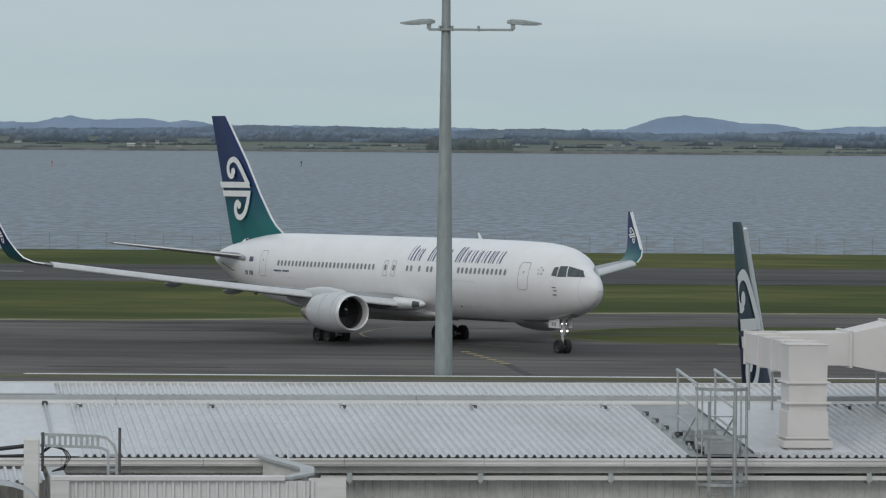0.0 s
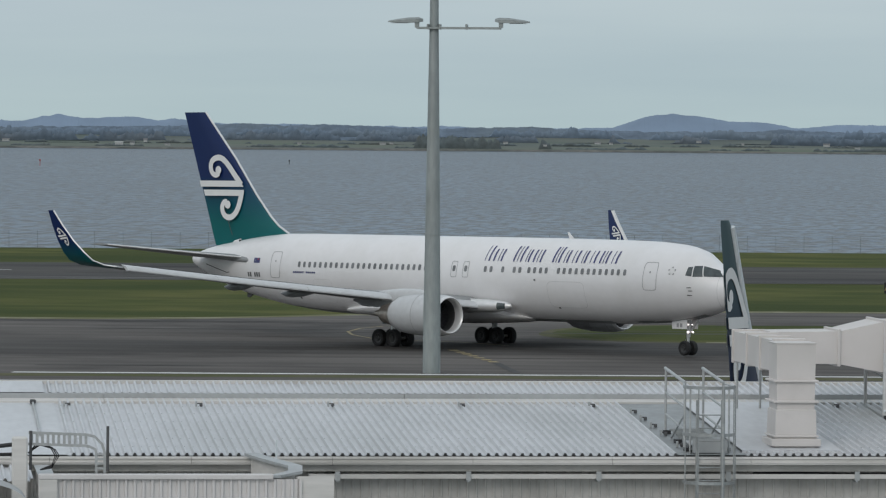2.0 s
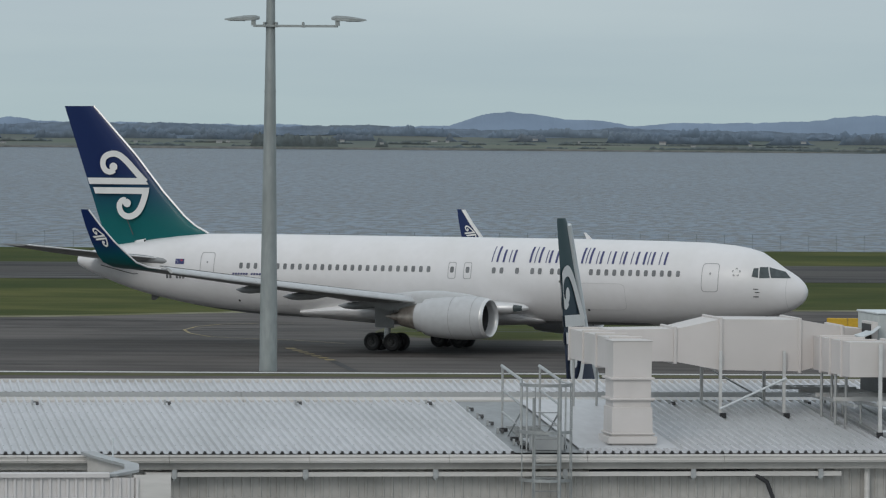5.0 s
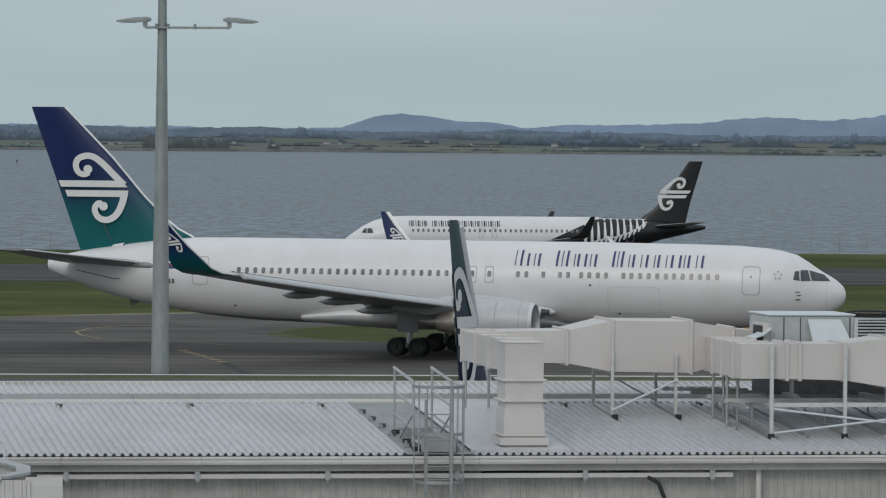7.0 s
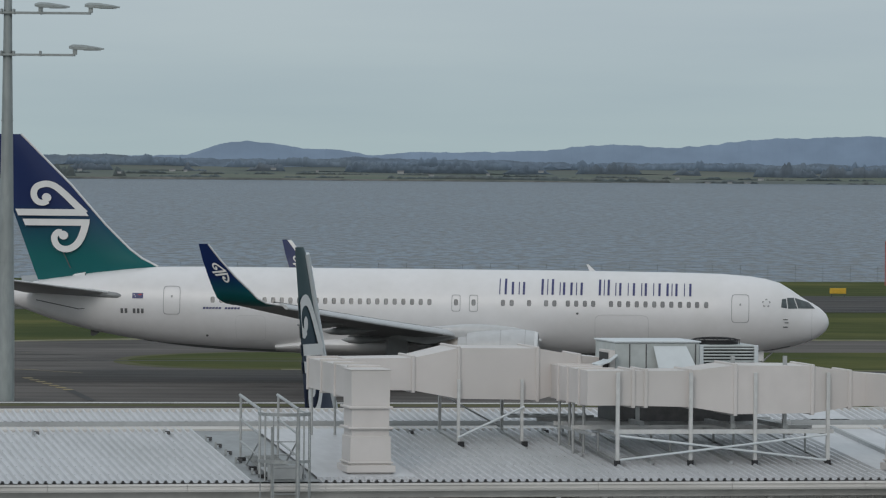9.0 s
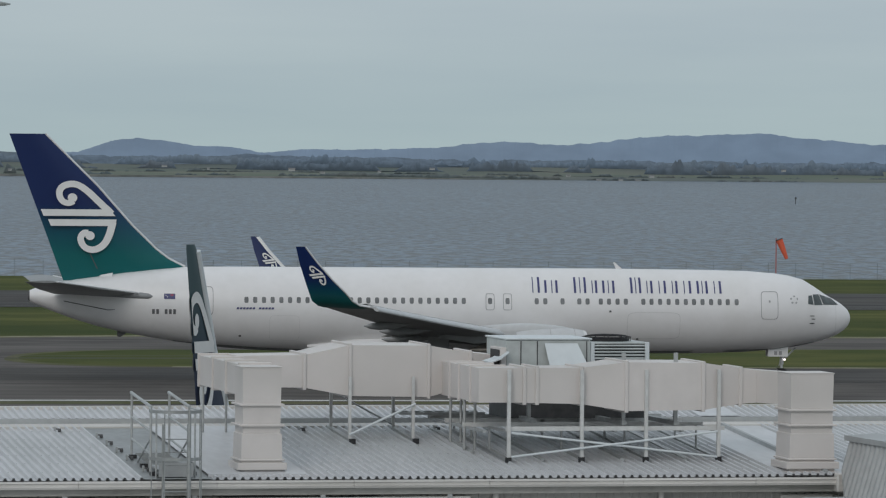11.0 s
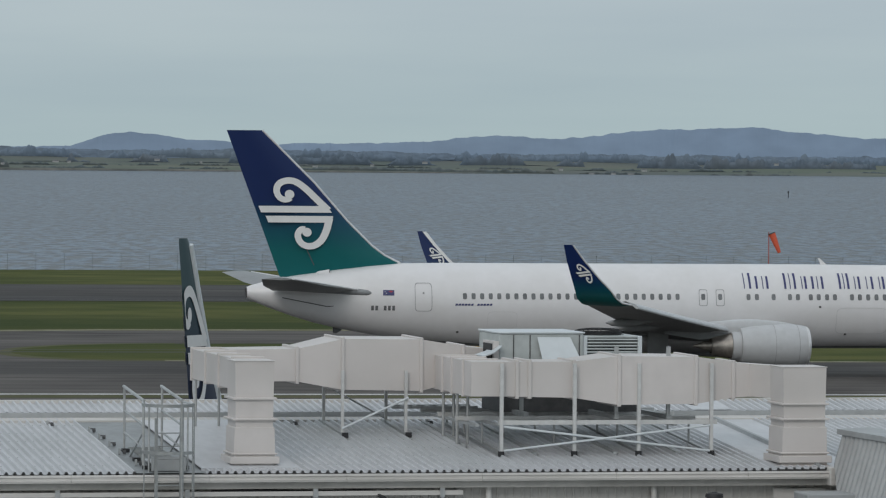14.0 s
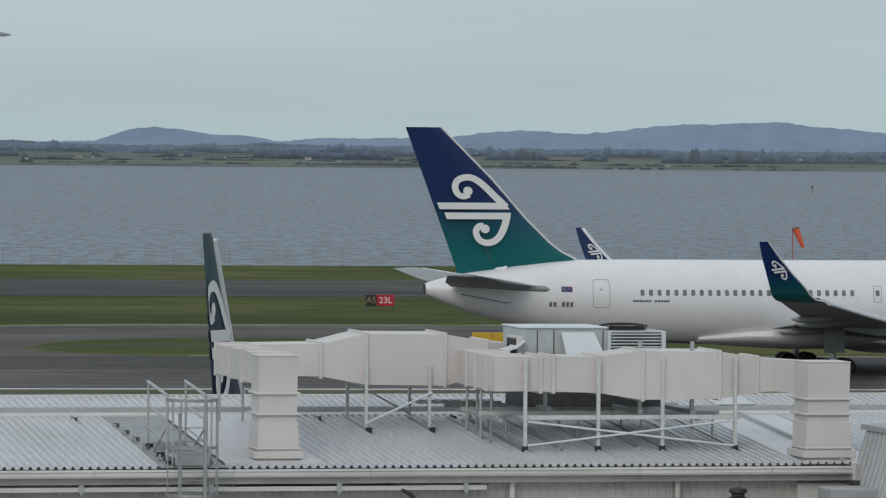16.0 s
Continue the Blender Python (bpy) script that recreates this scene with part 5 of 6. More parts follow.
def curl(bm, m, thick=0.0):
    """The tail emblem as plain strokes: a flat bar and a hook that curls in, drawn in a unit frame and turned over for its lower half."""
    def stroke(pts, widths):
        rows = []
        for i, p in enumerate(pts):
            a, b = pts[max(i - 1, 0)], pts[min(i + 1, len(pts) - 1)]
            t = Vector((b[0] - a[0], b[1] - a[1])).normalized()
            s = Vector((-t.y, t.x)) * widths[i] / 2
            rows.append((Vector(p) - s, Vector(p) + s))
        vs = [[bm.verts.new(m @ Vector((q.x, q.y, 0.006))) for q in r] for r in rows]
        for a, b in zip(vs, vs[1:]):
            bm.faces.new((a[0], a[1], b[1], b[0]))

    def smooth(p):
        for _ in range(2):
            q = [p[0]]
            for u, v in zip(p, p[1:]):
                q += [(0.75 * u[0] + 0.25 * v[0], 0.75 * u[1] + 0.25 * v[1]), (0.25 * u[0] + 0.75 * v[0], 0.25 * u[1] + 0.75 * v[1])]
            p = q + [p[-1]]
        return p

    halves = ((1, -1.0, 1.0, ((0.90, 0.12), (0.57, 0.47), (0.28, 0.79), (0.03, 0.99), (-0.20, 1.03), (-0.46, 0.94), (-0.55, 0.72), (-0.47, 0.49), (-0.28, 0.42), (-0.14, 0.50)), (-0.17, 0.60)),
              (-1, -0.88, 1.03, ((0.92, -0.12), (0.81, -0.52), (0.64, -0.83), (0.36, -0.99), (0.08, -0.91), (-0.03, -0.63), (0.09, -0.44), (0.22, -0.45)), (0.26, -0.54)))
    for sgn, bar_l, bar_r, hook, hub in halves:
        y0 = 0.05 * sgn
        tip_in = 0.14 if sgn > 0 else 0.05
        vs = [bm.verts.new(m @ Vector((x, y, 0))) for x, y in ((bar_l, y0), (bar_r, y0), (bar_r - tip_in, y0 + sgn * 0.20), (bar_l - 0.07 * sgn, y0 + sgn * 0.20))]
        bm.faces.new(vs)
        pts = smooth(list(hook))
        stroke(pts, [0.21 - 0.04 * i / len(pts) for i in range(len(pts))])
        n = 14
        bm.faces.new([bm.verts.new(m @ Vector((hub[0] + 0.135 * math.cos(2 * math.pi * q / n), hub[1] + 0.135 * math.sin(2 * math.pi * q / n), 0.012))) for q in range(n)])


def wheel(parent, x, y, z, r, w, spin):
    """A tyre on its rim; kept so that it can be rolled."""
    hub = new("wheel")
    hub.parent = parent
    hub.location = (x, y, z)
    bm = bmesh.new()
    turned(bm, [(-w * 0.35, r * 0.55), (-w * 0.48, r * 0.72), (-w * 0.48, r * 0.88), (-w * 0.32, r * 0.99), (0, r), (w * 0.32, r * 0.99), (w * 0.48, r * 0.88), (w * 0.48, r * 0.72), (w * 0.35, r * 0.55)], 24, "y")
    part("tyre", bm, TYRE, hub, smooth=True)
    bm = bmesh.new()
    turned(bm, [(-w * 0.36, 0.0001), (-w * 0.36, r * 0.2), (-w * 0.2, r * 0.28), (-w * 0.3, r * 0.45), (-w * 0.37, r * 0.57), (w * 0.37, r * 0.57), (w * 0.3, r * 0.45), (w * 0.2, r * 0.28), (w * 0.36, r * 0.2), (w * 0.36, 0.0001)], 18, "y")
    for k in range(6):
        a = 2 * math.pi * k / 6
        box(bm, -0.03, 0.03, -w * 0.34, -w * 0.22, -0.03, 0.03, Matrix.Translation((r * 0.36 * math.cos(a), 0, r * 0.36 * math.sin(a))))
    part("rim", bm, RIM, hub)
    spin.append((hub, r))
    return hub


WIDE_STATIONS = [(-0.96, 0.02, 4.38, 4.44), (-1.00, 0.20, 4.16, 4.66), (-1.12, 0.34, 3.92, 4.91), (-1.33, 0.51, 3.70, 5.14), (-1.6, 0.68, 3.50, 5.36), (-1.85, 0.83, 3.35, 5.52), (-2.1, 0.97, 3.24, 5.67), (-2.4, 1.13, 3.13, 5.82), (-2.8, 1.33, 3.00, 6.07), (-3.3, 1.56, 2.86, 6.42),
                 (-4.08, 1.88, 2.68, 6.89), (-5.0, 2.16, 2.52, 7.14), (-5.9, 2.32, 2.40, 7.28), (-7.7, 2.49, 2.25, 7.42), (-10.5, 2.515, 2.13, 7.48), (-17, 2.515, 2.12, 7.53), (-36, 2.515, 2.14, 7.53),
                 (-39, 2.47, 2.24, 7.53), (-41, 2.38, 2.38, 7.53), (-43.8, 2.15, 2.68, 7.49), (-45.7, 1.92, 2.98, 7.34), (-47.6, 1.66, 3.32, 7.12), (-49.3, 1.36, 3.72, 6.86), (-50.7, 1.08, 4.14, 6.66), (-52.2, 0.76, 4.68, 6.36), (-53.3, 0.46, 5.12, 6.06), (-53.55, 0.36, 5.26, 5.96)]
SPINS = []


def airliner():
    """The wide-body twin: nose towards +x from the origin, ground at z 0.27."""
    a = thing("airliner", "white twin-engined wide-body airliner taxiing, teal-to-navy tail", "aeroplane")
    at = skin(WIDE_STATIONS)
    # fuselage in three lengths: radome, cabin, and grey lower lobe laid over it
    bm = bmesh.new()
    xs = sorted(set([s[0] for s in WIDE_STATIONS] + [-8 - i for i in range(0, 32, 2)]), reverse=True)
    body_x = [x for x in xs if x <= -1.6]

    def ring(x, g=0.0):
        hw, lo, hi = at(x)
        return ellipse_ring(x, (lo + hi) / 2, hw + g, (hi - lo) / 2 + g)

    loft(bm, [ring(x) for x in body_x], ends=False)
    part("fuselage", bm, WHITE, a, "glossy white fuselage", smooth=True)
    bm = bmesh.new()
    loft(bm, [ring(x, 0.003) for x in xs if x >= -2.1], ends=False)
    part("radome", bm, WHITE, a, smooth=True)
    bm = bmesh.new()
    loft(bm, [ring(-2.02, 0.004), ring(-2.05, 0.006)], ends=False)
    part("radome_seam", bm, SEAM, a)
    bm = bmesh.new()
    rows = []
    for x in [-3.4, -4.5, -6, -8, -12, -16, -20, -24, -28, -32, -36, -39, -41, -43, -44.5]:
        hw, lo, hi = at(x)
        frac = 0.30 if -42 < x < -6 else (0.16 if x > -6 else 0.12)
        rows.append([on_skin(at, x, lo + 0.001 + frac * (1 - math.cos(t)) * 0.62, sd, 0.012) for sd, t in [(1, math.pi * (1 - k / 8) * 0.5) for k in range(8)] + [(-1, math.pi * k / 8 * 0.5) for k in range(9)]])
    loft(bm, rows, ends=False, closed=False)
    part("belly", bm, GREY_BELLY, a, "grey painted belly", smooth=True)
    # wing-body fairing
    bm = bmesh.new()
    loft(bm, [[Vector((x, hw * math.sin(t), zc + (hh if math.cos(t) > 0 else hl) * math.cos(t))) for t in (2 * math.pi * k / 28 for k in range(28))]
              for x, hw, zc, hh, hl in ((-18.6, 1.0, 2.35, 0.1, 0.2), (-20.2, 2.0, 2.5, 0.3, 0.50), (-22.4, 2.35, 2.75, 0.5, 0.85), (-25, 2.5, 2.75, 0.7, 0.95), (-30, 2.45, 2.7, 0.65, 0.90), (-33, 2.2, 2.7, 0.5, 0.74), (-36, 1.5, 2.5, 0.3, 0.3))])
    part("wing_fairing", bm, WHITE, a, smooth=True)
    # wings
    WING = ((2.3, -20.95, 10.4, 3.05, 0.13), (5.0, -22.6, 8.3, 3.35, 0.125), (8.2, -24.55, 6.3, 3.68, 0.12), (12, -26.85, 5.1, 4.12, 0.115), (16, -29.3, 4.15, 4.6, 0.11), (20, -31.75, 3.35, 5.12, 0.105), (23.3, -33.75, 2.65, 5.55, 0.10))
    for sd in (-1, 1):
        w = new("wing")
        w.parent = a
        bm = bmesh.new()
        loft(bm, [foil(x, c, sd * y, z, t, twist=-0.02) for y, x, c, z, t in WING])
        part("wing_skin", bm, WING_GREY, w)
        # leading edge slats, run out and drooped ahead of the wing, in separate lengths
        def section(y):
            return [float(np.interp(y, [q[0] for q in WING], [q[k] for q in WING])) for k in (1, 2, 3, 4)]

        for y0, y1, run in ((3.3, 6.9, 0.98), (7.75, 12.9, 0.98), (12.92, 17.9, 0.98), (17.92, 22.95, 0.98)):
            bm = bmesh.new()
            rows = []
            for y in np.linspace(y0, y1, 6):
                x, c, z, t = section(y)
                k = run - 0.008 * y
                rows.append([Vector((x + 0.16 + dx * k, sd * y, z + 0.02 + dz * k)) for dx, dz in
                             ((-0.62, 0.26), (-0.25, 0.20), (0.08, 0.07), (0.24, -0.06), (0.30, -0.17), (0.28, -0.25), (0.19, -0.28), (0.04, -0.22), (-0.10, -0.08), (-0.32, 0.10))])
            loft(bm, rows)
            part("slat", bm, SLAT, w, "pale metal leading edge slat", smooth=False)
            # dark strip on the wing skin stands in for the slot's shadow
            bm = bmesh.new()
            rows = []
            for y in np.linspace(y0 + 0.02, y1 - 0.02, 6):
                x, c, z, t = section(y)
                rows.append([Vector((x + dx, sd * y, z + dz)) for dx, dz in ((-0.62, 0.235), (-0.50, 0.262), (-0.42, 0.27))])
            loft(bm, rows, ends=False, closed=False)
            part("slat_slot_shade", bm, DARK_STEEL, w, "dark strip painted for the shadow in the slot behind the slat")
        # root glove with its landing light
        bm = bmesh.new()
        loft(bm, [[Vector((x, sd * (yc + hy * math.sin(t)), zc + hz * math.cos(t))) for t in (2 * math.pi * k / 16 for k in range(16))]
                  for x, yc, hy, zc, hz in ((-19.05, 2.42, 0.06, 3.12, 0.10), (-19.4, 2.5, 0.26, 3.12, 0.26), (-19.9, 2.6, 0.42, 3.10, 0.36), (-20.8, 2.8, 0.60, 3.10, 0.42), (-23.2, 2.8, 0.6, 3.1, 0.45))])
        part("root_glove", bm, BARE, w, "bare metal wing root glove", smooth=True)
        bm = bmesh.new()
        loft(bm, [[Vector((x, sd * (yc + hy * math.sin(t)), zc + hz * math.cos(t))) for t in np.linspace(0.9, 2.3, 6)]
                  for x, yc, hy, zc, hz in ((-19.34, 2.5, 0.25, 3.12, 0.25), (-19.6, 2.54, 0.335, 3.115, 0.30), (-19.85, 2.6, 0.425, 3.10, 0.365))], ends=False, closed=False)
        part("landing_light_lens", bm, COCKPIT, w, "dark glass landing light", smooth=True)
        for y, ln in ((4.6, 4.0), (10.8, 3.9), (14.6, 3.4)):
            x, c, z, t = section(y)
            te = x - c
            bm = bmesh.new()
            loft(bm, [[Vector((te + u_, sd * y + 0.2 * s_ * math.sin(q), z - 0.10 - d_ + 0.25 * s_ * math.cos(q))) for q in (2 * math.pi * k / 10 for k in range(10))]
                      for u_, s_, d_ in ((ln * 0.75, 0.1, 0.0), (ln * 0.45, 0.8, 0.08), (ln * 0.15, 1.0, 0.12), (-ln * 0.02, 0.7, 0.14), (-ln * 0.14, 0.1, 0.12))])
            part("flap_fairing", bm, WING_GREY, w, smooth=True)
        # gaps between flap, spoiler and aileron panels on the upper and lower skins
        for frac, ya, yb in ((0.72, 3.2, 20.5), (0.62, 9.4, 17.0)):
            bm = bmesh.new()
            rows = []
            for y in np.linspace(ya, yb, 12):
                x, c, z, t = section(y)
                up = float(np.interp(frac, (0.38, 0.6, 0.8, 1.0), (1.0, 0.78, 0.42, 0.02))) * t * c / 2
                rows.append([Vector((x - c * frac + d, sd * y, z + up + 0.012 + 0.02 * (frac - 0.3) * c)) for d in (-0.03, 0.03)])
            loft(bm, rows, ends=False, closed=False)
            part("panel_gap", bm, DARK_STEEL, w)
        # blended winglet
        bm = bmesh.new()
        rows = []
        for i, (y, z, x, c) in enumerate(((23.3, 5.55, -33.75, 2.65), (23.9, 5.66, -34.35, 2.45), (24.45, 5.95, -34.85, 2.35), (24.8, 6.45, -35.28, 2.12), (25.05, 7.2, -36.05, 1.62), (25.25, 8.2, -36.95, 1.05), (25.42, 9.16, -37.68, 0.55))):
            tilt = [0.0, 0.35, 0.8, 1.15, 1.3, 1.36, 1.38][i]
            rows.append([p for p in foil(x, c, sd * y, z, 0.09, up=(0, -sd * math.sin(tilt), math.cos(tilt)))])
        loft(bm, rows)
        tip = part("winglet", bm, TIP, w, "upswept winglet, teal blending to navy", smooth=True)
        edge_pts = [(-33.72, 23.4, 5.57), (-34.33, 23.9, 5.67), (-34.83, 24.45, 5.96), (-35.26, 24.8, 6.46), (-36.03, 25.05, 7.2), (-36.93, 25.25, 8.2), (-37.66, 25.42, 9.14)]
        bm = bmesh.new()
        tube(bm, [(x, sd * y, z) for x, y, z in edge_pts], 0.05, 8)
        part("leading_edge", bm, BARE, tip, "bright metal leading edge", smooth=True)
        bm = bmesh.new()
        loft(bm, [[Vector((x - d, sd * (y - 0.055 - 0.05 * d), z)) for d in (0.0, 0.10, 0.22)] for x, y, z in edge_pts[3:]], ends=False, closed=False)
        part("white_edge_band", bm, KORU_WHITE, tip, "white band behind the leading edge", smooth=True)
        for face in (-1, 1):
            bm = bmesh.new()
            m = Matrix.Translation((-36.95, sd * 25.10 + face * 0.125, 7.45)) @ Matrix(((0.40, -0.28, 0, 0), (0, sd * 0.10, face, 0), (0.05, 0.54, 0, 0), (0, 0, 0, 1))).to_4x4()
            curl(bm, m)
            part("emblem", bm, KORU_WHITE, tip, "white curled emblem")
        # engine
        e = new("engine")
        e.parent = a
        cy, cz = sd * 7.9, 2.58
        bm = bmesh.new()
        turned(bm, [(-19.20, 1.24), (-19.75, 1.33), (-20.65, 1.37), (-21.85, 1.34), (-22.85, 1.25), (-23.40, 1.16), (-23.42, 1.08), (-22.85, 1.0)], 36, "x", (0, cy, cz))
        part("nacelle", bm, NACELLE, e, "light grey nacelle", smooth=True)
        bm = bmesh.new()
        turned(bm, [(-19.20, 1.245), (-19.05, 1.20), (-18.99, 1.14), (-19.05, 1.08), (-19.25, 1.04), (-19.65, 1.05)], 36, "x", (0, cy, cz))
        part("inlet_lip", bm, BARE, e, "polished inlet lip", smooth=True)
        for xs_, r_ in ((-19.77, 1.337), (-21.30, 1.363)):
            bm = bmesh.new()
            turned(bm, [(xs_ - 0.014, r_), (xs_ - 0.014, r_ + 0.006), (xs_ + 0.014, r_ + 0.006), (xs_ + 0.014, r_)], 36, "x", (0, cy, cz))
            part("cowl_seam", bm, LINE, e)
        bm = bmesh.new()
        turned(bm, [(-22.9, 1.06), (-23.3, 1.0), (-23.95, 0.92), (-23.97, 0.86)], 30, "x", (0, cy, cz - 0.01))
        part("core_cowl", bm, NACELLE, e, "light grey core cowl", smooth=True)
        bm = bmesh.new()
        turned(bm, [(-19.65, 1.05), (-20.45, 1.10), (-20.47, 0.02)], 36, "x", (0, cy, cz))
        part("inlet_duct", bm, DARK_STEEL, e, smooth=True)
        bm = bmesh.new()
        for k in range(28):
            t = 2 * math.pi * k / 28
            m = Matrix.Translation((-20.30, cy, cz)) @ Matrix.Rotation(t, 4, "X")
            vs = [bm.verts.new(m @ Vector(p)) for p in ((0, -0.05, 0.3), (-0.12, 0.06, 0.3), (-0.10, 0.14, 1.06), (0.06, -0.06, 1.06))]
            bm.faces.new(vs)
        part("fan", bm, FAN, e)
        bm = bmesh.new()
        turned(bm, [(-19.80, 0.01), (-19.95, 0.14), (-20.20, 0.28), (-20.35, 0.34)], 20, "x", (0, cy, cz))
        part("spinner", bm, FAN, e, smooth=True)
        bm = bmesh.new()
        flat_pts = [(-19.92, 0.10, 0.02), (-20.03, 0.16, 0.10), (-20.13, 0.18, 0.0)]
        tube(bm, [(x, cy - 0.02 * k, cz + 0.15 + dz) for k, (x, dy, dz) in enumerate(flat_pts)], 0.06, 6)
        part("spinner_mark", bm, KORU_WHITE, e, "white swirl painted on the spinner")
        bm = bmesh.new()
        turned(bm, [(-22.85, 0.92), (-23.45, 0.88), (-24.35, 0.76), (-25.20, 0.58), (-25.25, 0.50), (-24.85, 0.45)], 30, "x", (0, cy, cz - 0.02))
        part("core_nozzle", bm, HOT, e, "heat-stained exhaust nozzle", smooth=True)
        bm = bmesh.new()
        turned(bm, [(-24.85, 0.40), (-25.65, 0.28), (-26.35, 0.04)], 20, "x", (0, cy, cz - 0.02))
        part("exhaust_plug", bm, HOT, e, smooth=True)
        bm = bmesh.new()
        loft(bm, [[Vector((x, cy + sgn * hw, z)) for sgn, z in ((-1, z0), (1, z0), (1, z1), (-1, z1))] for x, hw, z0, z1 in ((-20.9, 0.06, 3.80, 3.95), (-22.2, 0.2, 3.65, 4.02), (-23.65, 0.24, 3.2, 3.95), (-25.95, 0.2, 2.95, 3.6), (-28.2, 0.05, 3.3, 3.45))])
        part("pylon", bm, WING_GREY, e)
        # rounded fairing from the top of the cowl back to the wing
        bm = bmesh.new()
        loft(bm, [[Vector((x, cy + hw * math.sin(q), 3.7 + (top - 3.7) * max(0.0, math.cos(q)) ** 0.7 - (0.3 if math.cos(q) < -0.01 else 0))) for q in (2 * math.pi * k / 16 for k in range(16))]
                  for x, hw, top in ((-19.95, 0.10, 3.93), (-20.5, 0.24, 4.05), (-21.3, 0.32, 4.14), (-22.4, 0.36, 4.23), (-23.6, 0.36, 4.22), (-24.8, 0.30, 4.12), (-26.0, 0.12, 4.0))])
        part("pylon_fairing", bm, NACELLE, e, "light grey pylon fairing over the cowl", smooth=True)
    # tail
    bm = bmesh.new()
    rows = []
    for z, le, te, th in ((6.6, -44.6, -51.43, 0.09), (7.5, -43.75, -51.77, 0.085), (8.0, -44.75, -51.95, 0.09), (8.6, -45.55, -52.17, 0.095), (10.14, -47.12, -52.74, 0.10), (12.64, -49.33, -53.67, 0.095), (15.88, -52.62, -54.88, 0.09)):
        rows.append([Vector((p.x, p.z, z)) for p in foil(le, le - te, 0, 0, th)])
        rows[-1] = [Vector((v.x, (v.y if i < 8 else v.y * 1.35), z)) for i, v in enumerate(rows[-1])]
    loft(bm, rows)
    fin = part("fin", bm, TAIL, a, "tail fin, teal below and navy above", smooth=True)
    bm = bmesh.new()
    tube(bm, [(-43.72, 0, 7.50), (-44.73, 0, 8.0), (-45.53, 0, 8.6), (-47.1, 0, 10.14), (-49.31, 0, 12.64), (-52.6, 0, 15.88)], 0.075, 8)
    part("fin_leading_edge", bm, BARE, fin, "bright bare metal leading edge", smooth=True)
    for sd in (-1, 1):
        bm = bmesh.new()
        m = Matrix.Translation((-50.42, sd * 0.33, 10.58)) @ Matrix(((2.27, -0.12, 0, 0), (0, -sd * 0.07, sd, 0), (0, 2.1, 0, 0), (0, 0, 0, 1)))
        curl(bm, m)
        part("emblem", bm, KORU_WHITE, fin, "large white curled emblem")
    bm = bmesh.new()
    vs = [bm.verts.new(p) for p in ((-50.35, -0.345, 9.55), (-50.31, -0.347, 9.55), (-49.25, -0.352, 7.35), (-49.32, -0.352, 7.35))]
    bm.faces.new(vs)
    part("oil_streak", bm, DARK_STEEL, fin, "dark streak down the fin")
    bm = bmesh.new()
    loft(bm, [[Vector((x, y, z)) for y, z in ((-0.36, z0), (-0.36 - wd, z0 - 0.06), (-0.36, z1))] for x, wd, z0, z1 in ((-48.3, 0.24, 6.88, 7.10), (-49.0, 0.20, 6.86, 6.98), (-49.15, 0.05, 6.85, 6.90))])
    part("vent_scoop", bm, WHITE, a, "small white scoop beside the fin")
    bm = bmesh.new()
    box(bm, -48.32, -48.295, -0.56, -0.38, 6.86, 7.04)
    part("scoop_mouth", bm, DARK, a)
    for sd in (-1, 1):
        bm = bmesh.new()
        patch(bm, at, sd, ((-51.4, 5.28), (-48.6, 4.74), (-48.6, 4.80), (-51.4, 5.34)), 0.014, 12, 1)
        patch(bm, at, sd, ((-48.6, 4.74), (-48.2, 4.78), (-48.2, 4.82), (-48.6, 4.80)), 0.014, 4, 1)
        part("tailplane_slot", bm, PANEL, a, "dark edge of the tailplane cut-out")
        bm = bmesh.new()
        loft(bm, [[Vector((x, sd * (yc + hy * math.sin(t)), zc + hz * math.cos(t))) for t in (2 * math.pi * k / 14 for k in range(14))]
                  for x, yc, hy, zc, hz in ((-45.75, 1.78, 0.05, 5.62, 0.08), (-46.1, 1.72, 0.22, 5.65, 0.20), (-47.2, 1.5, 0.3, 5.72, 0.27), (-49.5, 1.1, 0.3, 5.82, 0.22), (-51.5, 0.7, 0.2, 5.86, 0.12))])
        part("tailplane_fairing", bm, WING_GREY, a, smooth=True)
    for sd in (-1, 1):
        s = new("tailplane")
        s.parent = a
        bm = bmesh.new()
        loft(bm, [foil(x, c, sd * y, z, 0.09) for y, x, c, z in ((0.9, -46.2, 5.8, 5.75), (4.5, -49.2, 3.9, 6.15), (9.3, -52.0, 1.9, 6.68))])
        part("tailplane_skin", bm, WING_GREY, s, smooth=True)
        bm = bmesh.new()
        tube(bm, [(-46.15, sd * 0.95, 5.76), (-51.95, sd * 9.3, 6.69)], 0.06, 6)
        part("leading_edge", bm, BARE, s)
    bm = bmesh.new()
    turned(bm, [(-53.5, 0.34), (-53.62, 0.30), (-53.5, 0.22)], 16, "x", (0, 0, 5.61))
    turned(bm, [(-53.5, 0.24), (-53.52, 0.01)], 16, "x", (0, 0, 5.61))
    part("exhaust_outlet", bm, DARK_STEEL, a, "dark auxiliary exhaust outlet")
    # cabin windows, doors and markings on both sides
    aft = [-39.92 + 0.5508 * i for i in range(26)]
    fwd = [-8.69 - (663 - p) * 0.02497 for p in (150, 172, 216, 259, 280, 314, 335, 357, 378, 423, 444, 466, 488, 510, 532, 553, 575, 597, 619, 640, 663)]
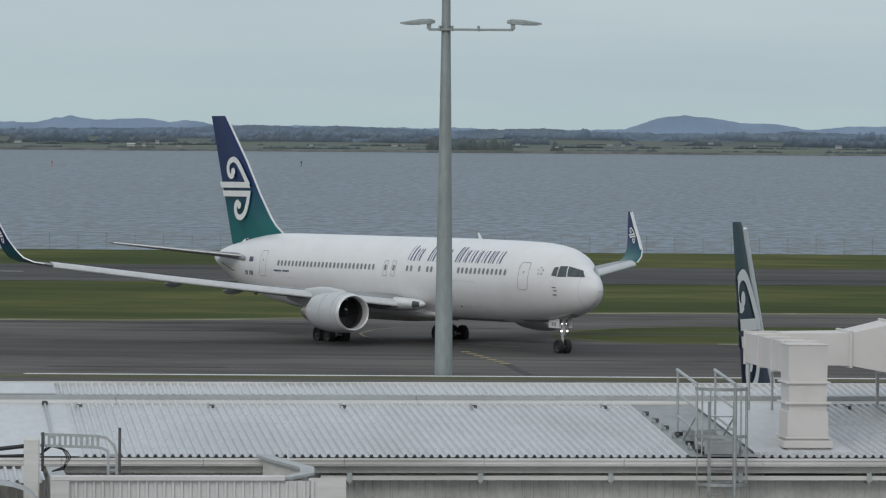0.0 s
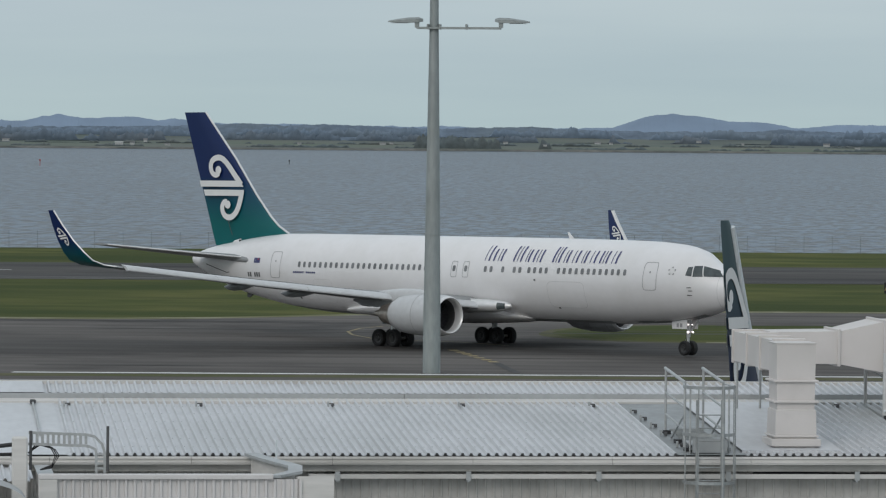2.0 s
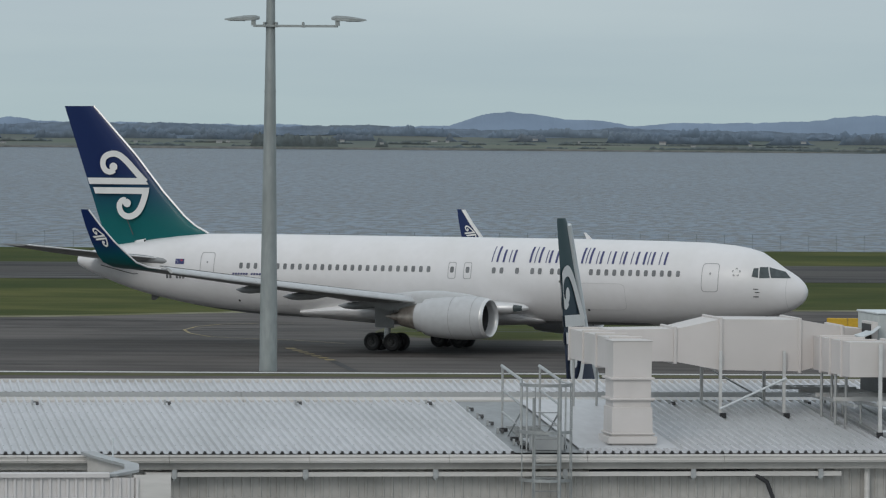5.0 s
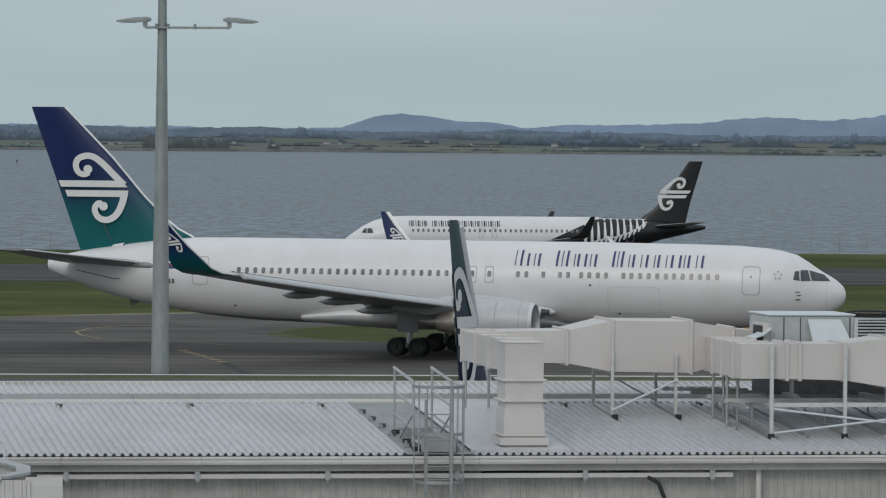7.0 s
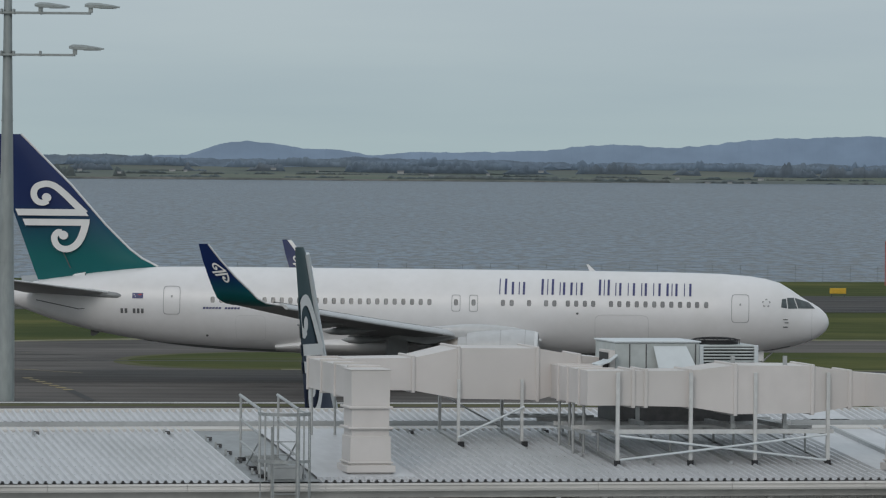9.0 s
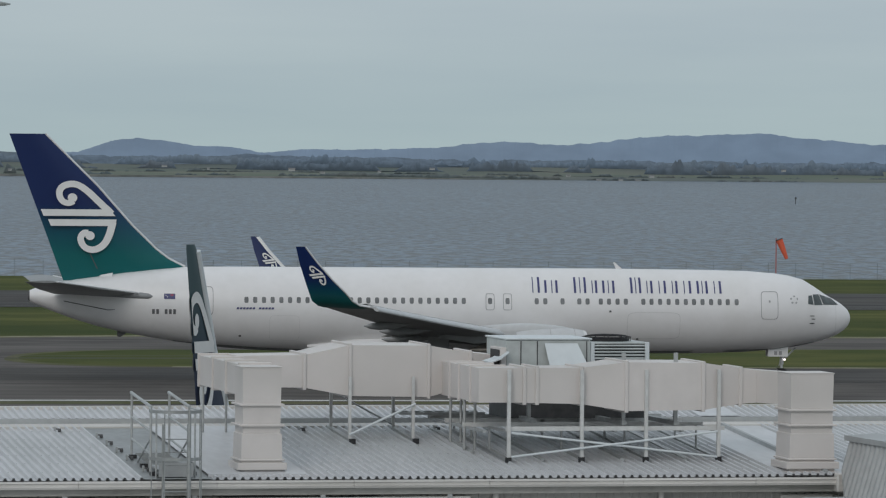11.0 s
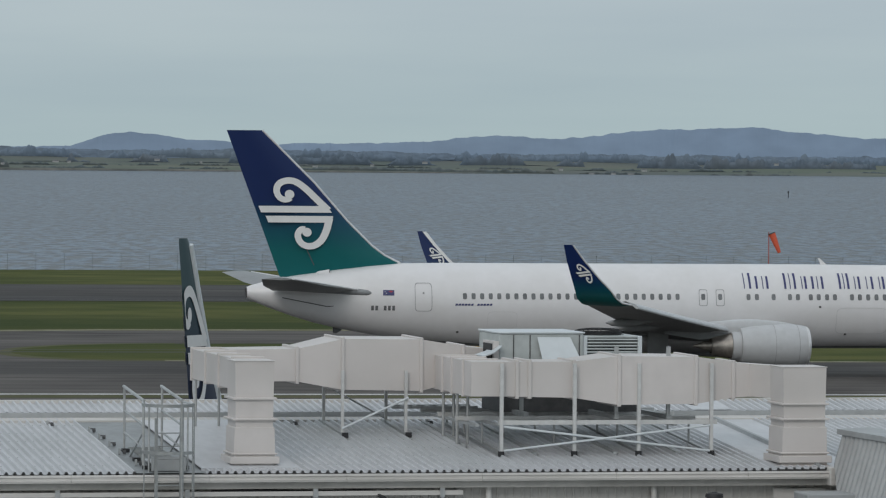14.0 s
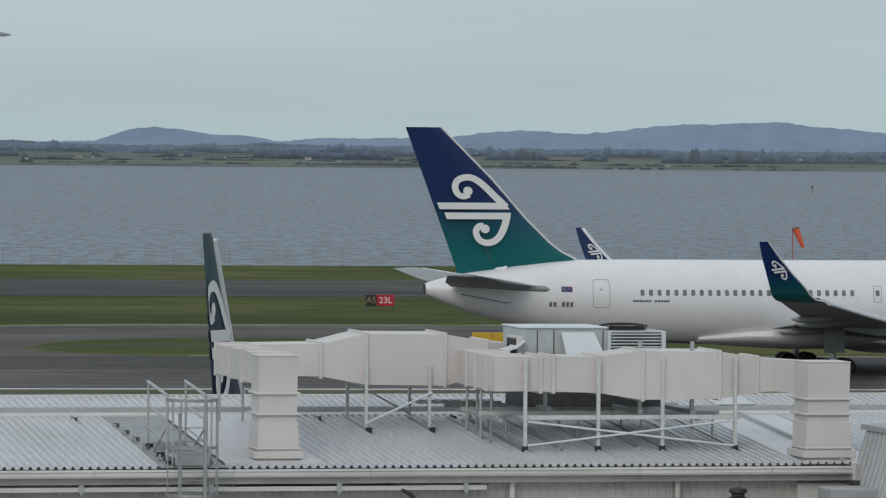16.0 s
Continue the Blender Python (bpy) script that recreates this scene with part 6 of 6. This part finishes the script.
    for sd in (-1, 1):
        for x in aft + fwd + [-24.47, -23.36]:
            bm = bmesh.new()
            rounded(bm, at, sd, x, 5.47, 0.27, 0.39, 0.016, 10)
            part("cabin_window", bm, GLASS, a)
        for x, z, w, h in ((-6.55, 5.27, 1.12, 1.78), (-42.55, 5.40, 1.1, 1.8), (-24.47, 5.42, 0.56, 1.05), (-23.36, 5.42, 0.56, 1.05)):
            bm = bmesh.new()
            outline(bm, at, sd, x, z, w, h, 0.014)
            if w > 1:
                rounded(bm, at, sd, x, z + 0.25, 0.12, 0.14, 0.018, 8)
            part("door", bm, LINE, a, "cabin door outline")
        bm = bmesh.new()
        outline(bm, at, sd, -14.0, 3.95, 3.4, 1.7, 0.012, 0.03)
        part("cargo_door", bm, SEAM, a)
        bm = bmesh.new()
        outline(bm, at, sd, -37.5, 3.7, 1.9, 1.6, 0.012, 0.015)
        part("cargo_door", bm, SEAM, a)
        # the airline's name as plain thick and thin strokes of its letters' size
        u = -22.0
        groups = [[(0.93, 1.0), (0.33, 0.8), (0.78, 0.8)], [(1.15, 1.0), (0.68, 0.8), (1.14, 0.8)], [(1.0, 1.0), (0.74, 0.8), (0.90, 0.8), (0.70, 0.8), (0.92, 0.8), (1.02, 0.8), (0.92, 0.8)]]
        for g in groups:
            for w, h in g:
                bm = bmesh.new()
                z0, z1 = 6.0, 6.0 + 0.98 * h
                e0, e1 = u + 0.09, u + w - 0.09
                many = max(1, round((e1 - e0) / 0.30))
                for k in range(many):
                    wd = 0.14 if k % 2 == many % 2 - 1 or many == 1 or k == many - 1 else 0.06
                    s0 = e0 + (e1 - e0) * (k + 0.5) / many - wd / 2
                    patch(bm, at, sd, ((s0, z0), (s0 + wd, z0), (s0 + wd, z1), (s0, z1)), 0.018, 1, 5)
                part("name_stroke", bm, NAVY, a)
                u += w
            u += 0.68
        for x, z, w, h, mat, nm in ((-44.75, 5.66, 0.70, 0.34, NAVY, "flag"), (-44.60, 5.74, 0.26, 0.035, RED, "flag_detail"), (-44.60, 5.74, 0.04, 0.15, RED, "flag_detail"), (-44.90, 5.62, 0.05, 0.05, KORU_WHITE, "flag_detail"), (-44.98, 5.72, 0.05, 0.05, KORU_WHITE, "flag_detail")):
            bm = bmesh.new()
            patch(bm, at, sd, ((x - w / 2, z - h / 2), (x + w / 2, z - h / 2), (x + w / 2, z + h / 2), (x - w / 2, z + h / 2)), 0.02 if nm != "flag_detail" else 0.026, 2, 2)
            part(nm, bm, mat, a)
        for k in range(12):  # type marking, too small to read
            if k == 6:
                continue
            bm = bmesh.new()
            x = -40.55 + 0.20 * k
            patch(bm, at, sd, ((x, 4.88), (x + 0.15, 4.88), (x + 0.19, 5.00), (x + 0.04, 5.00)), 0.02)
            part("type_bar", bm, NAVY, a)
        bm = bmesh.new()
        for k in range(5):
            t = 2 * math.pi * k / 5 + 0.3
            x, z = -4.92 + 0.21 * math.cos(t), 5.62 + 0.21 * math.sin(t)
            rounded(bm, at, sd, x, z, 0.15, 0.15, 0.018, 6, 2)
        part("round_emblem", bm, LINE, a)
        bm = bmesh.new()
        for k in range(5):
            t = 2 * math.pi * k / 5 + 0.3
            rounded(bm, at, sd, -4.92 + 0.15 * math.cos(t), 5.62 + 0.15 * math.sin(t), 0.10, 0.10, 0.024, 6, 2)
        part("emblem_petals", bm, KORU_WHITE, a, "white petals of the round emblem")
        for k in range(6):  # tail registration as bars
            if k == 2:
                continue
            bm = bmesh.new()
            x = -45.85 + 0.265 * k
            patch(bm, at, sd, ((x, 4.55), (x + 0.17, 4.55), (x + 0.17, 4.85), (x, 4.85)), 0.02)
            part("registration_bar", bm, PANEL, a)
        for x, z, w, h in ((-3.70, 4.60, 0.32, 0.055), (-3.62, 4.40, 0.28, 0.055), (-3.70, 4.13, 0.34, 0.065), (-16.8, 4.85, 0.16, 0.13), (-15.0, 3.1, 0.16, 0.13), (-29.0, 3.2, 0.16, 0.13), (-40.3, 3.2, 0.16, 0.13)):
            bm = bmesh.new()
            rounded(bm, at, sd, x, z, w, h, 0.03, 8)
            part("probe", bm, DARK_STEEL, a)
        # flight deck glazing
        for cs in (((-3.98, 5.36), (-3.60, 5.30), (-3.68, 5.90), (-3.93, 5.88)), ((-3.54, 5.28), (-2.96, 5.29), (-3.20, 5.96), (-3.62, 5.95)), ((-2.90, 5.30), (-1.84, 5.28), (-2.28, 5.68), (-3.14, 5.95))):
            bm = bmesh.new()
            patch(bm, at, sd, cs, 0.02, 4, 4)
            part("cockpit_window", bm, COCKPIT, a, smooth=True)
    # antennas and lights
    bm = bmesh.new()
    loft(bm, [[Vector((x0, -0.03, z)), Vector((x0, 0.03, z)), Vector((x1, 0.03, z)), Vector((x1, -0.03, z))] for x0, x1, z in ((-15.75, -16.15, 7.5), (-16.02, -16.25, 7.75), (-16.22, -16.35, 7.93))])
    part("antenna", bm, WHITE, a)
    bm = bmesh.new()
    loft(bm, [[Vector((x, s * 0.05, z)) for s, z in ((-1, z0), (1, z0), (1, 3.55), (-1, 3.55))] for x, z0 in ((-47.45, 3.22), (-47.8, 3.02), (-48.0, 3.06))])
    part("tail_skid", bm, DARK_STEEL, a)
    # nose gear
    g = new("nose_gear")
    g.parent = a
    bm = bmesh.new()
    tube(bm, [(-5.3, 0, 2.6), (-5.4, 0, 1.45)], 0.14, 12)
    tube(bm, [(-5.4, 0, 1.5), (-5.42, 0, 0.75)], 0.09, 12)
    tube(bm, [(-5.42, -0.32, 0.75), (-5.42, 0.32, 0.75)], 0.06, 10)
    tube(bm, [(-5.4, 0, 1.6), (-4.5, 0, 2.5)], 0.06, 8)
    tube(bm, [(-5.5, 0, 1.45), (-5.72, 0, 1.15), (-5.5, 0, 0.85)], 0.045, 8)
    part("strut", bm, STRUT, g, smooth=True)
    for y in (-0.3, 0.3):
        bm = bmesh.new()
        box(bm, -6.35, -5.05, y * 1.6 - 0.02, y * 1.6 + 0.02, 1.95, 2.55)
        part("gear_door", bm, WHITE, g)
        bm = bmesh.new()
        for k in range(2):
            box(bm, -5.95 + 0.3 * k, -5.75 + 0.3 * k, y * 1.6 - 0.03, y * 1.6 + 0.03, 2.05, 2.3)
        part("door_bars", bm, LINE, g)
        bm = bmesh.new()
        turned(bm, [(-5.28, 0.05), (-5.20, 0.06), (-5.17, 0.055), (-5.16, 0.01)], 14, "x", (0, y * 0.72, 1.75))
        part("taxi_light", bm, LAMP, g, "lit white taxi light")
        bm = bmesh.new()
        turned(bm, [(-5.28, 0.03), (-5.20, 0.035), (-5.18, 0.01)], 12, "x", (0, y * 0.6, 2.22))
        part("landing_light", bm, LAMP, g, "lit white landing light")
        wheel(g, -5.42, y, 0.27 + 0.47, 0.47, 0.32, SPINS)
    # main gear
    for sd in (-1, 1):
        g = new("main_gear")
        g.parent = a
        y = sd * 4.65
        bm = bmesh.new()
        tube(bm, [(-27.95, sd * 4.3, 3.6), (-27.95, y, 1.0)], 0.2, 12)
        tube(bm, [(-27.25, y, 0.86), (-28.65, y, 0.86)], 0.14, 10)
        tube(bm, [(-27.95, y, 1.5), (-27.95, sd * 3.0, 2.7)], 0.09, 8)
        for x in (-27.24, -28.66):
            tube(bm, [(x, y - 0.6, 0.85), (x, y + 0.6, 0.85)], 0.08, 8)
        part("strut", bm, STRUT, g, smooth=True)
        bm = bmesh.new()
        box(bm, -28.65, -27.3, y + sd * 0.28, y + sd * 0.33, 1.75, 3.3)
        part("gear_door", bm, WING_GREY, g)
        for x in (-27.24, -28.66):
            for dy in (-0.57, 0.57):
                wheel(g, x, y + dy, 0.27 + 0.585, 0.585, 0.45, SPINS)
    return a


LAMP = glow("taxi_light_glow", (1.0, 0.90, 0.88), 2.2)
big = airliner()

NARROW = [(0.0, 0.02, 3.0, 3.06), (-0.3, 0.55, 2.5, 3.55), (-1.0, 1.0, 2.1, 4.05), (-2.0, 1.42, 1.85, 4.75), (-3.2, 1.72, 1.7, 5.35), (-5, 1.95, 1.65, 5.75), (-7, 1.975, 1.63, 5.8), (-24, 1.975, 1.63, 5.8),
          (-27, 1.9, 1.9, 5.8), (-30, 1.6, 2.6, 5.7), (-33, 1.15, 3.5, 5.45), (-36, 0.6, 4.2, 5.15), (-37.5, 0.2, 4.6, 4.95)]


def jetliner():
    """The single-aisle twin on the runway: white with a black tail and a pale fern across the join."""
    a = thing("jetliner", "white narrow-body jet with a black tail on the runway", "aeroplane")
    at = skin(NARROW)

    def ring(x):
        hw, lo, hi = at(x)
        return ellipse_ring(x, (lo + hi) / 2, hw, (hi - lo) / 2, 32)

    xs = [s[0] for s in NARROW] + [-10, -14, -18, -21]
    bm = bmesh.new()
    loft(bm, [ring(x) for x in sorted([x for x in xs if x >= -27], reverse=True)])
    part("fuselage", bm, WHITE, a, smooth=True)
    bm = bmesh.new()
    loft(bm, [ring(x) for x in sorted([x for x in xs if x <= -27], reverse=True)])
    part("rear_fuselage", bm, BLACK_PAINT, a, "black rear fuselage", smooth=True)
    bm = bmesh.new()
    for sd in (-1, 1):
        patch(bm, at, sd, ((-20.2, 3.0), (-27.1, 1.95), (-27.1, 5.72), (-24.4, 4.9)), 0.02, 10, 10)
        patch(bm, at, sd, ((-24.4, 4.9), (-27.1, 4.9), (-27.1, 5.78), (-26.4, 5.74)), 0.021, 6, 4)
    part("black_swoosh", bm, BLACK_PAINT, a, "black paint sweeping forward", smooth=True)
    bm = bmesh.new()
    for sd in (-1, 1):
        knots = ((-24.3, 2.95), (-26.4, 3.5), (-28.0, 3.8), (-29.3, 4.2), (-30.5, 4.8), (-31.3, 5.3))
        rise = lambda x: float(np.interp(-x, [-p[0] for p in knots], [p[1] for p in knots]))
        for k in range(28):
            x = -24.3 - 0.25 * k
            patch(bm, at, sd, ((x, rise(x) - 0.06), (x - 0.26, rise(x - 0.26) - 0.06), (x - 0.26, rise(x - 0.26) + 0.06), (x, rise(x) + 0.06)), 0.05)
        for k in range(10):  # tall leaflets up to the crown
            x = -24.7 - 0.68 * k
            z, top = rise(x), 5.62 - 0.01 * k
            patch(bm, at, sd, ((x + 0.05, z), (x - 0.30, z), (x - 0.17, top), (x - 0.05, top)), 0.04, 1, 5)
            patch(bm, at, sd, ((x - 0.05, top - 0.05), (x - 0.17, top - 0.05), (x - 0.52, top + 0.05), (x + 0.28, top + 0.05)), 0.045, 2, 1)
        for k in range(13):  # short leaflets below the stem
            x = -24.9 - 0.5 * k
            z, ln = rise(x), 0.95 - 0.045 * k
            patch(bm, at, sd, ((x + 0.02, z), (x - 0.30, z), (x + 0.02, z - ln), (x + 0.14, z - ln * 0.9)), 0.04, 1, 3)
    part("fern", bm, KORU_WHITE, a, "white fern leaflets")
    bm = bmesh.new()
    loft(bm, [[Vector((p.x, p.z, z)) for p in foil(le, le - te, 0, 0, 0.09)] for z, le, te in ((5.0, -30.3, -35.4), (5.9, -31.0, -35.6), (6.6, -32.1, -35.75), (7.6, -33.0, -36.0), (11.62, -35.75, -37.2))])
    fin = part("fin", bm, BLACK_PAINT, a, "black tail fin", smooth=True)
    for sd in (-1, 1):
        bm = bmesh.new()
        m = Matrix.Translation((-34.2, sd * 0.26, 8.2)) @ Matrix(((1.55, -0.35, 0, 0), (0, -sd * 0.05, sd, 0), (0, 1.6, 0, 0), (0, 0, 0, 1)))
        curl(bm, m)
        part("emblem", bm, KORU_WHITE, fin)
        w = new("wing")
        w.parent = a
        bm = bmesh.new()
        loft(bm, [foil(x, c, sd * y, z, 0.11) for y, x, c, z in ((1.5, -12.2, 6.6, 2.3), (6, -15.0, 4.2, 2.75), (16.8, -21.4, 1.6, 3.9))])
        part("wing_skin", bm, WING_GREY, w, smooth=True)
        bm = bmesh.new()
        loft(bm, [foil(x, c, sd * y, z, 0.08, up=(0, -sd * s_, c_)) for y, x, c, z, s_, c_ in ((16.8, -21.4, 1.6, 3.9, 0, 1), (17.5, -22.3, 1.1, 4.3, 0.7, 0.7), (17.9, -23.4, 0.45, 6.1, 0.98, 0.2))])
        part("sharklet", bm, BLACK_PAINT, w, smooth=True)
        e = new("engine")
        e.parent = a
        bm = bmesh.new()
        turned(bm, [(-10.9, 0.9), (-11.0, 0.98), (-12, 1.05), (-13.6, 0.95), (-14.6, 0.7)], 24, "x", (0, sd * 5.75, 1.75))
        part("nacelle", bm, NACELLE, e, smooth=True)
        bm = bmesh.new()
        turned(bm, [(-10.9, 0.9), (-11.6, 0.85), (-11.62, 0.02)], 24, "x", (0, sd * 5.75, 1.75))
        part("inlet", bm, DARK, e)
        bm = bmesh.new()
        loft(bm, [foil(x, c, sd * y, z, 0.09) for y, x, c, z in ((0.6, -31.8, 3.6, 4.9), (6.2, -35.4, 1.3, 5.4))])
        part("tailplane", bm, WING_GREY, a, smooth=True)
        for k in range(33):
            x = -7.0 - 0.53 * k
            bm = bmesh.new()
            rounded(bm, at, sd, x, 4.35, 0.24, 0.34, 0.03, 8)
            part("cabin_window", bm, GLASS, a)
        for i in range(13):
            bm = bmesh.new()
            x = -6.6 - 0.68 * i - (0.35 if i > 2 else 0) - (0.35 if i > 5 else 0)
            for dx, wd in ((0.0, 0.07), (0.22, 0.14), (0.44, 0.06)):
                patch(bm, at, sd, ((x - dx, 4.75), (x - dx - wd, 4.75), (x - dx - wd, 5.32), (x - dx, 5.32)), 0.03, 1, 3)
            part("name_stroke", bm, BLACK_PAINT, a)
        for x in (-5.2, -14.0, -15.4, -29.5):
            bm = bmesh.new()
            outline(bm, at, sd, x, 4.1, 0.8 if x in (-5.2, -29.5) else 0.5, 1.7 if x in (-5.2, -29.5) else 1.0, 0.03)
            part("door", bm, LINE, a)
        bm = bmesh.new()
        patch(bm, at, sd, ((-1.75, 4.05), (-2.25, 4.02), (-2.3, 4.5), (-2.05, 4.45)), 0.03, 3, 3)
        patch(bm, at, sd, ((-2.33, 4.02), (-2.95, 4.02), (-2.8, 4.5), (-2.38, 4.5)), 0.03, 3, 3)
        part("cockpit_window", bm, COCKPIT, a)
        g = new("main_gear")
        g.parent = a
        bm = bmesh.new()
        tube(bm, [(-17.7, sd * 3.8, 2.4), (-17.7, sd * 3.8, 0.6)], 0.12, 8)
        part("strut", bm, STRUT, g)
        for dy in (-0.46, 0.46):
            bm = bmesh.new()
            turned(bm, [(-0.2, 0.02), (-0.2, 0.5), (-0.1, 0.58), (0.1, 0.58), (0.2, 0.5), (0.2, 0.02)], 20, "y", (-17.7, sd * 3.8 + dy, 0.58))
            part("tyre", bm, TYRE, g)
    g = new("nose_gear")
    g.parent = a
    bm = bmesh.new()
    tube(bm, [(-5.0, 0, 2.0), (-5.0, 0, 0.4)], 0.09, 8)
    part("strut", bm, STRUT, g)
    bm = bmesh.new()
    turned(bm, [(-0.3, 0.02), (-0.3, 0.38), (0.3, 0.38), (0.3, 0.02)], 16, "y", (-5.0, 0, 0.38))
    part("tyre", bm, TYRE, g)
    return a


jet = jetliner()


def parked_tail():
    """Tail fin of an aircraft parked behind the terminal, seen nearly end on, with the aft fuselage that carries it."""
    p = thing("parked_aircraft", "parked aircraft with a dark teal and white fin", "aeroplane", pose(-3.75, 200.0, G, 0, 0, 66))
    bm = bmesh.new()
    loft(bm, [ellipse_ring(x, zc, w, h, 28) for x, zc, w, h in ((9.5, 2.2, 1.4, 1.5), (5.0, 2.2, 1.4, 1.5), (2.0, 2.4, 1.1, 1.2), (-0.5, 2.9, 0.5, 0.6), (-1.6, 3.1, 0.1, 0.15))])
    part("rear_fuselage", bm, WHITE, p, smooth=True)
    bm = bmesh.new()
    rows = []
    for z, le, te, th in ((2.8, 3.3, 0.25, 0.09), (4.35, 2.65, 0.0, 0.09), (6.3, 1.62, -0.30, 0.10), (8.5, 0.72, -0.66, 0.12), (10.35, -0.02, -0.98, 0.17), (10.57, -0.2, -0.98, 0.14)):
        rows.append([Vector((q.x, q.z, z)) for q in foil(le, le - te, 0, 0, th)])
    loft(bm, rows)
    fin = part("fin", bm, FIN_DARK, p, "dark teal fin", smooth=True)
    for sd in (-1, 1):
        bm = bmesh.new()
        curl(bm, Matrix.Translation((0.19, sd * 0.085, 6.13)) @ Matrix(((1.28, -0.12, 0, 0), (sd * 0.055, -sd * 0.01, sd, 0), (0, 2.3, 0, 0), (0, 0, 0, 1))))
        bmesh.ops.bisect_plane(bm, geom=bm.verts[:] + bm.edges[:] + bm.faces[:], plane_co=(-0.26, 0, 6.3), plane_no=(-1, 0, -0.16), clear_outer=True)
        part("emblem", bm, KORU_WHITE, fin, "white curled emblem")
    bm = bmesh.new()
    tube(bm, [(3.3, 0, 2.9), (2.65, 0, 4.35), (1.62, 0, 6.3), (0.72, 0, 8.5), (0.0, 0, 10.3)], 0.16, 10)
    part("leading_edge", bm, UNIT_PALE, fin, "pale leading edge", smooth=True)
    for x in (5.0, 6.4):
        bm = bmesh.new()
        tube(bm, [(x, -1.2, 0.0), (x, -1.0, 1.6)], 0.25, 10)
        tube(bm, [(x, 1.2, 0.0), (x, 1.0, 1.6)], 0.25, 10)
        part("gear", bm, TYRE, p)


FIN_DARK = fin_paint("dark_teal_fin_paint", (0.026, 0.036, 0.068), (0.050, 0.088, 0.098), 5.0, 9.5)
parked_tail()


# ---- what moves ----
AIRLINER_ROWS = [  # seconds, x, y, lift, heading, nose-up, bank
    (0, -14.53, 318.58, -0.178, -55.58, 0.492, -0.204),
    (0.5, -12.07, 317.06, -0.123, -52.28, 0.515, -0.175),
    (1, -9.56, 315.46, -0.092, -49.04, 0.563, -0.167),
    (1.5, -7.12, 314.23, -0.065, -45.88, 0.609, -0.185),
    (2, -4.61, 313.66, -0.026, -42.69, 0.595, -0.238),
    (2.5, -2.21, 313.36, 0.020, -39.60, 0.506, -0.318),
    (3, 0.31, 312.66, 0.054, -36.36, 0.418, -0.397),
    (3.5, 2.72, 312.16, 0.082, -33.37, 0.312, -0.485),
    (4, 5.15, 312.01, 0.100, -30.33, 0.203, -0.575),
    (6.5, 16.91, 313.21, 0.126, -16.28, 0.149, -0.482),
    (7, 19.22, 314.27, 0.123, -13.51, -0.006, -0.517),
    (7.5, 21.48, 315.77, 0.121, -10.57, -0.104, -0.555),
    (8, 23.69, 316.50, 0.119, -8.33, -0.149, -0.570),
    (8.5, 25.94, 317.17, 0.111, -6.26, -0.159, -0.559),
    (9, 28.13, 317.82, 0.104, -4.20, -0.135, -0.514),
    (9.5, 30.35, 318.70, 0.094, -2.26, -0.108, -0.434),
    (10, 32.54, 319.84, 0.077, -0.15, -0.075, -0.327),
    (12.5, 43.63, 324.76, -0.010, 6.93, 0.180, -0.079),
    (13, 45.95, 325.19, -0.031, 7.60, 0.132, -0.044),
    (13.5, 48.30, 325.44, -0.050, 7.99, 0.070, -0.010),
    (14, 50.65, 326.05, -0.067, 8.25, 0.008, 0.014),
    (14.5, 53.07, 326.43, -0.099, 8.47, -0.040, 0.036),
    (15, 55.46, 326.56, -0.119, 8.74, -0.060, 0.045),
    (15.5, 57.87, 327.16, -0.125, 9.03, -0.040, 0.036),
    (16, 60.32, 327.76, -0.142, 9.28, -0.009, 0.029),
]


def airliner_pose(x, y, lift, heading, pitch, bank):
    return pose(x, y, 0, 0, 0, heading) @ pose(-28, 0, lift, 0, -pitch, 0) @ pose(28, 0, 0, bank, 0, 0)


def motions():
    walk(big, [(r[0], airliner_pose(r[1], r[2], 0.75 * r[3] - 0.04, r[4], 0.7 * r[5], r[6])) for r in AIRLINER_ROWS])
    ts = [r[0] for r in AIRLINER_ROWS]
    way = [0.0]
    for p, q in zip(AIRLINER_ROWS, AIRLINER_ROWS[1:]):
        way.append(way[-1] + math.hypot(q[1] - p[1], q[2] - p[2]))
    for hub, r in SPINS:
        spot = hub.location.copy()
        steps = 160
        rows = []
        for k in range(steps + 1):
            t = 16.0 * k / steps
            rows.append((t, Matrix.Translation(spot) @ Matrix.Rotation(float(np.interp(t, ts, way)) / r, 4, "Y")))
        walk(hub, rows)
    walk(jet, [(t, pose(-56.6 - 70.0 * (t - 7.5), 517.0 + TILT * (-38 - 70.0 * (t - 7.5)), G, 0, 0, 180 + math.degrees(math.atan(TILT)))) for t in (0.0, 4.0, 8.0, 12.0, 16.0)])


motions()
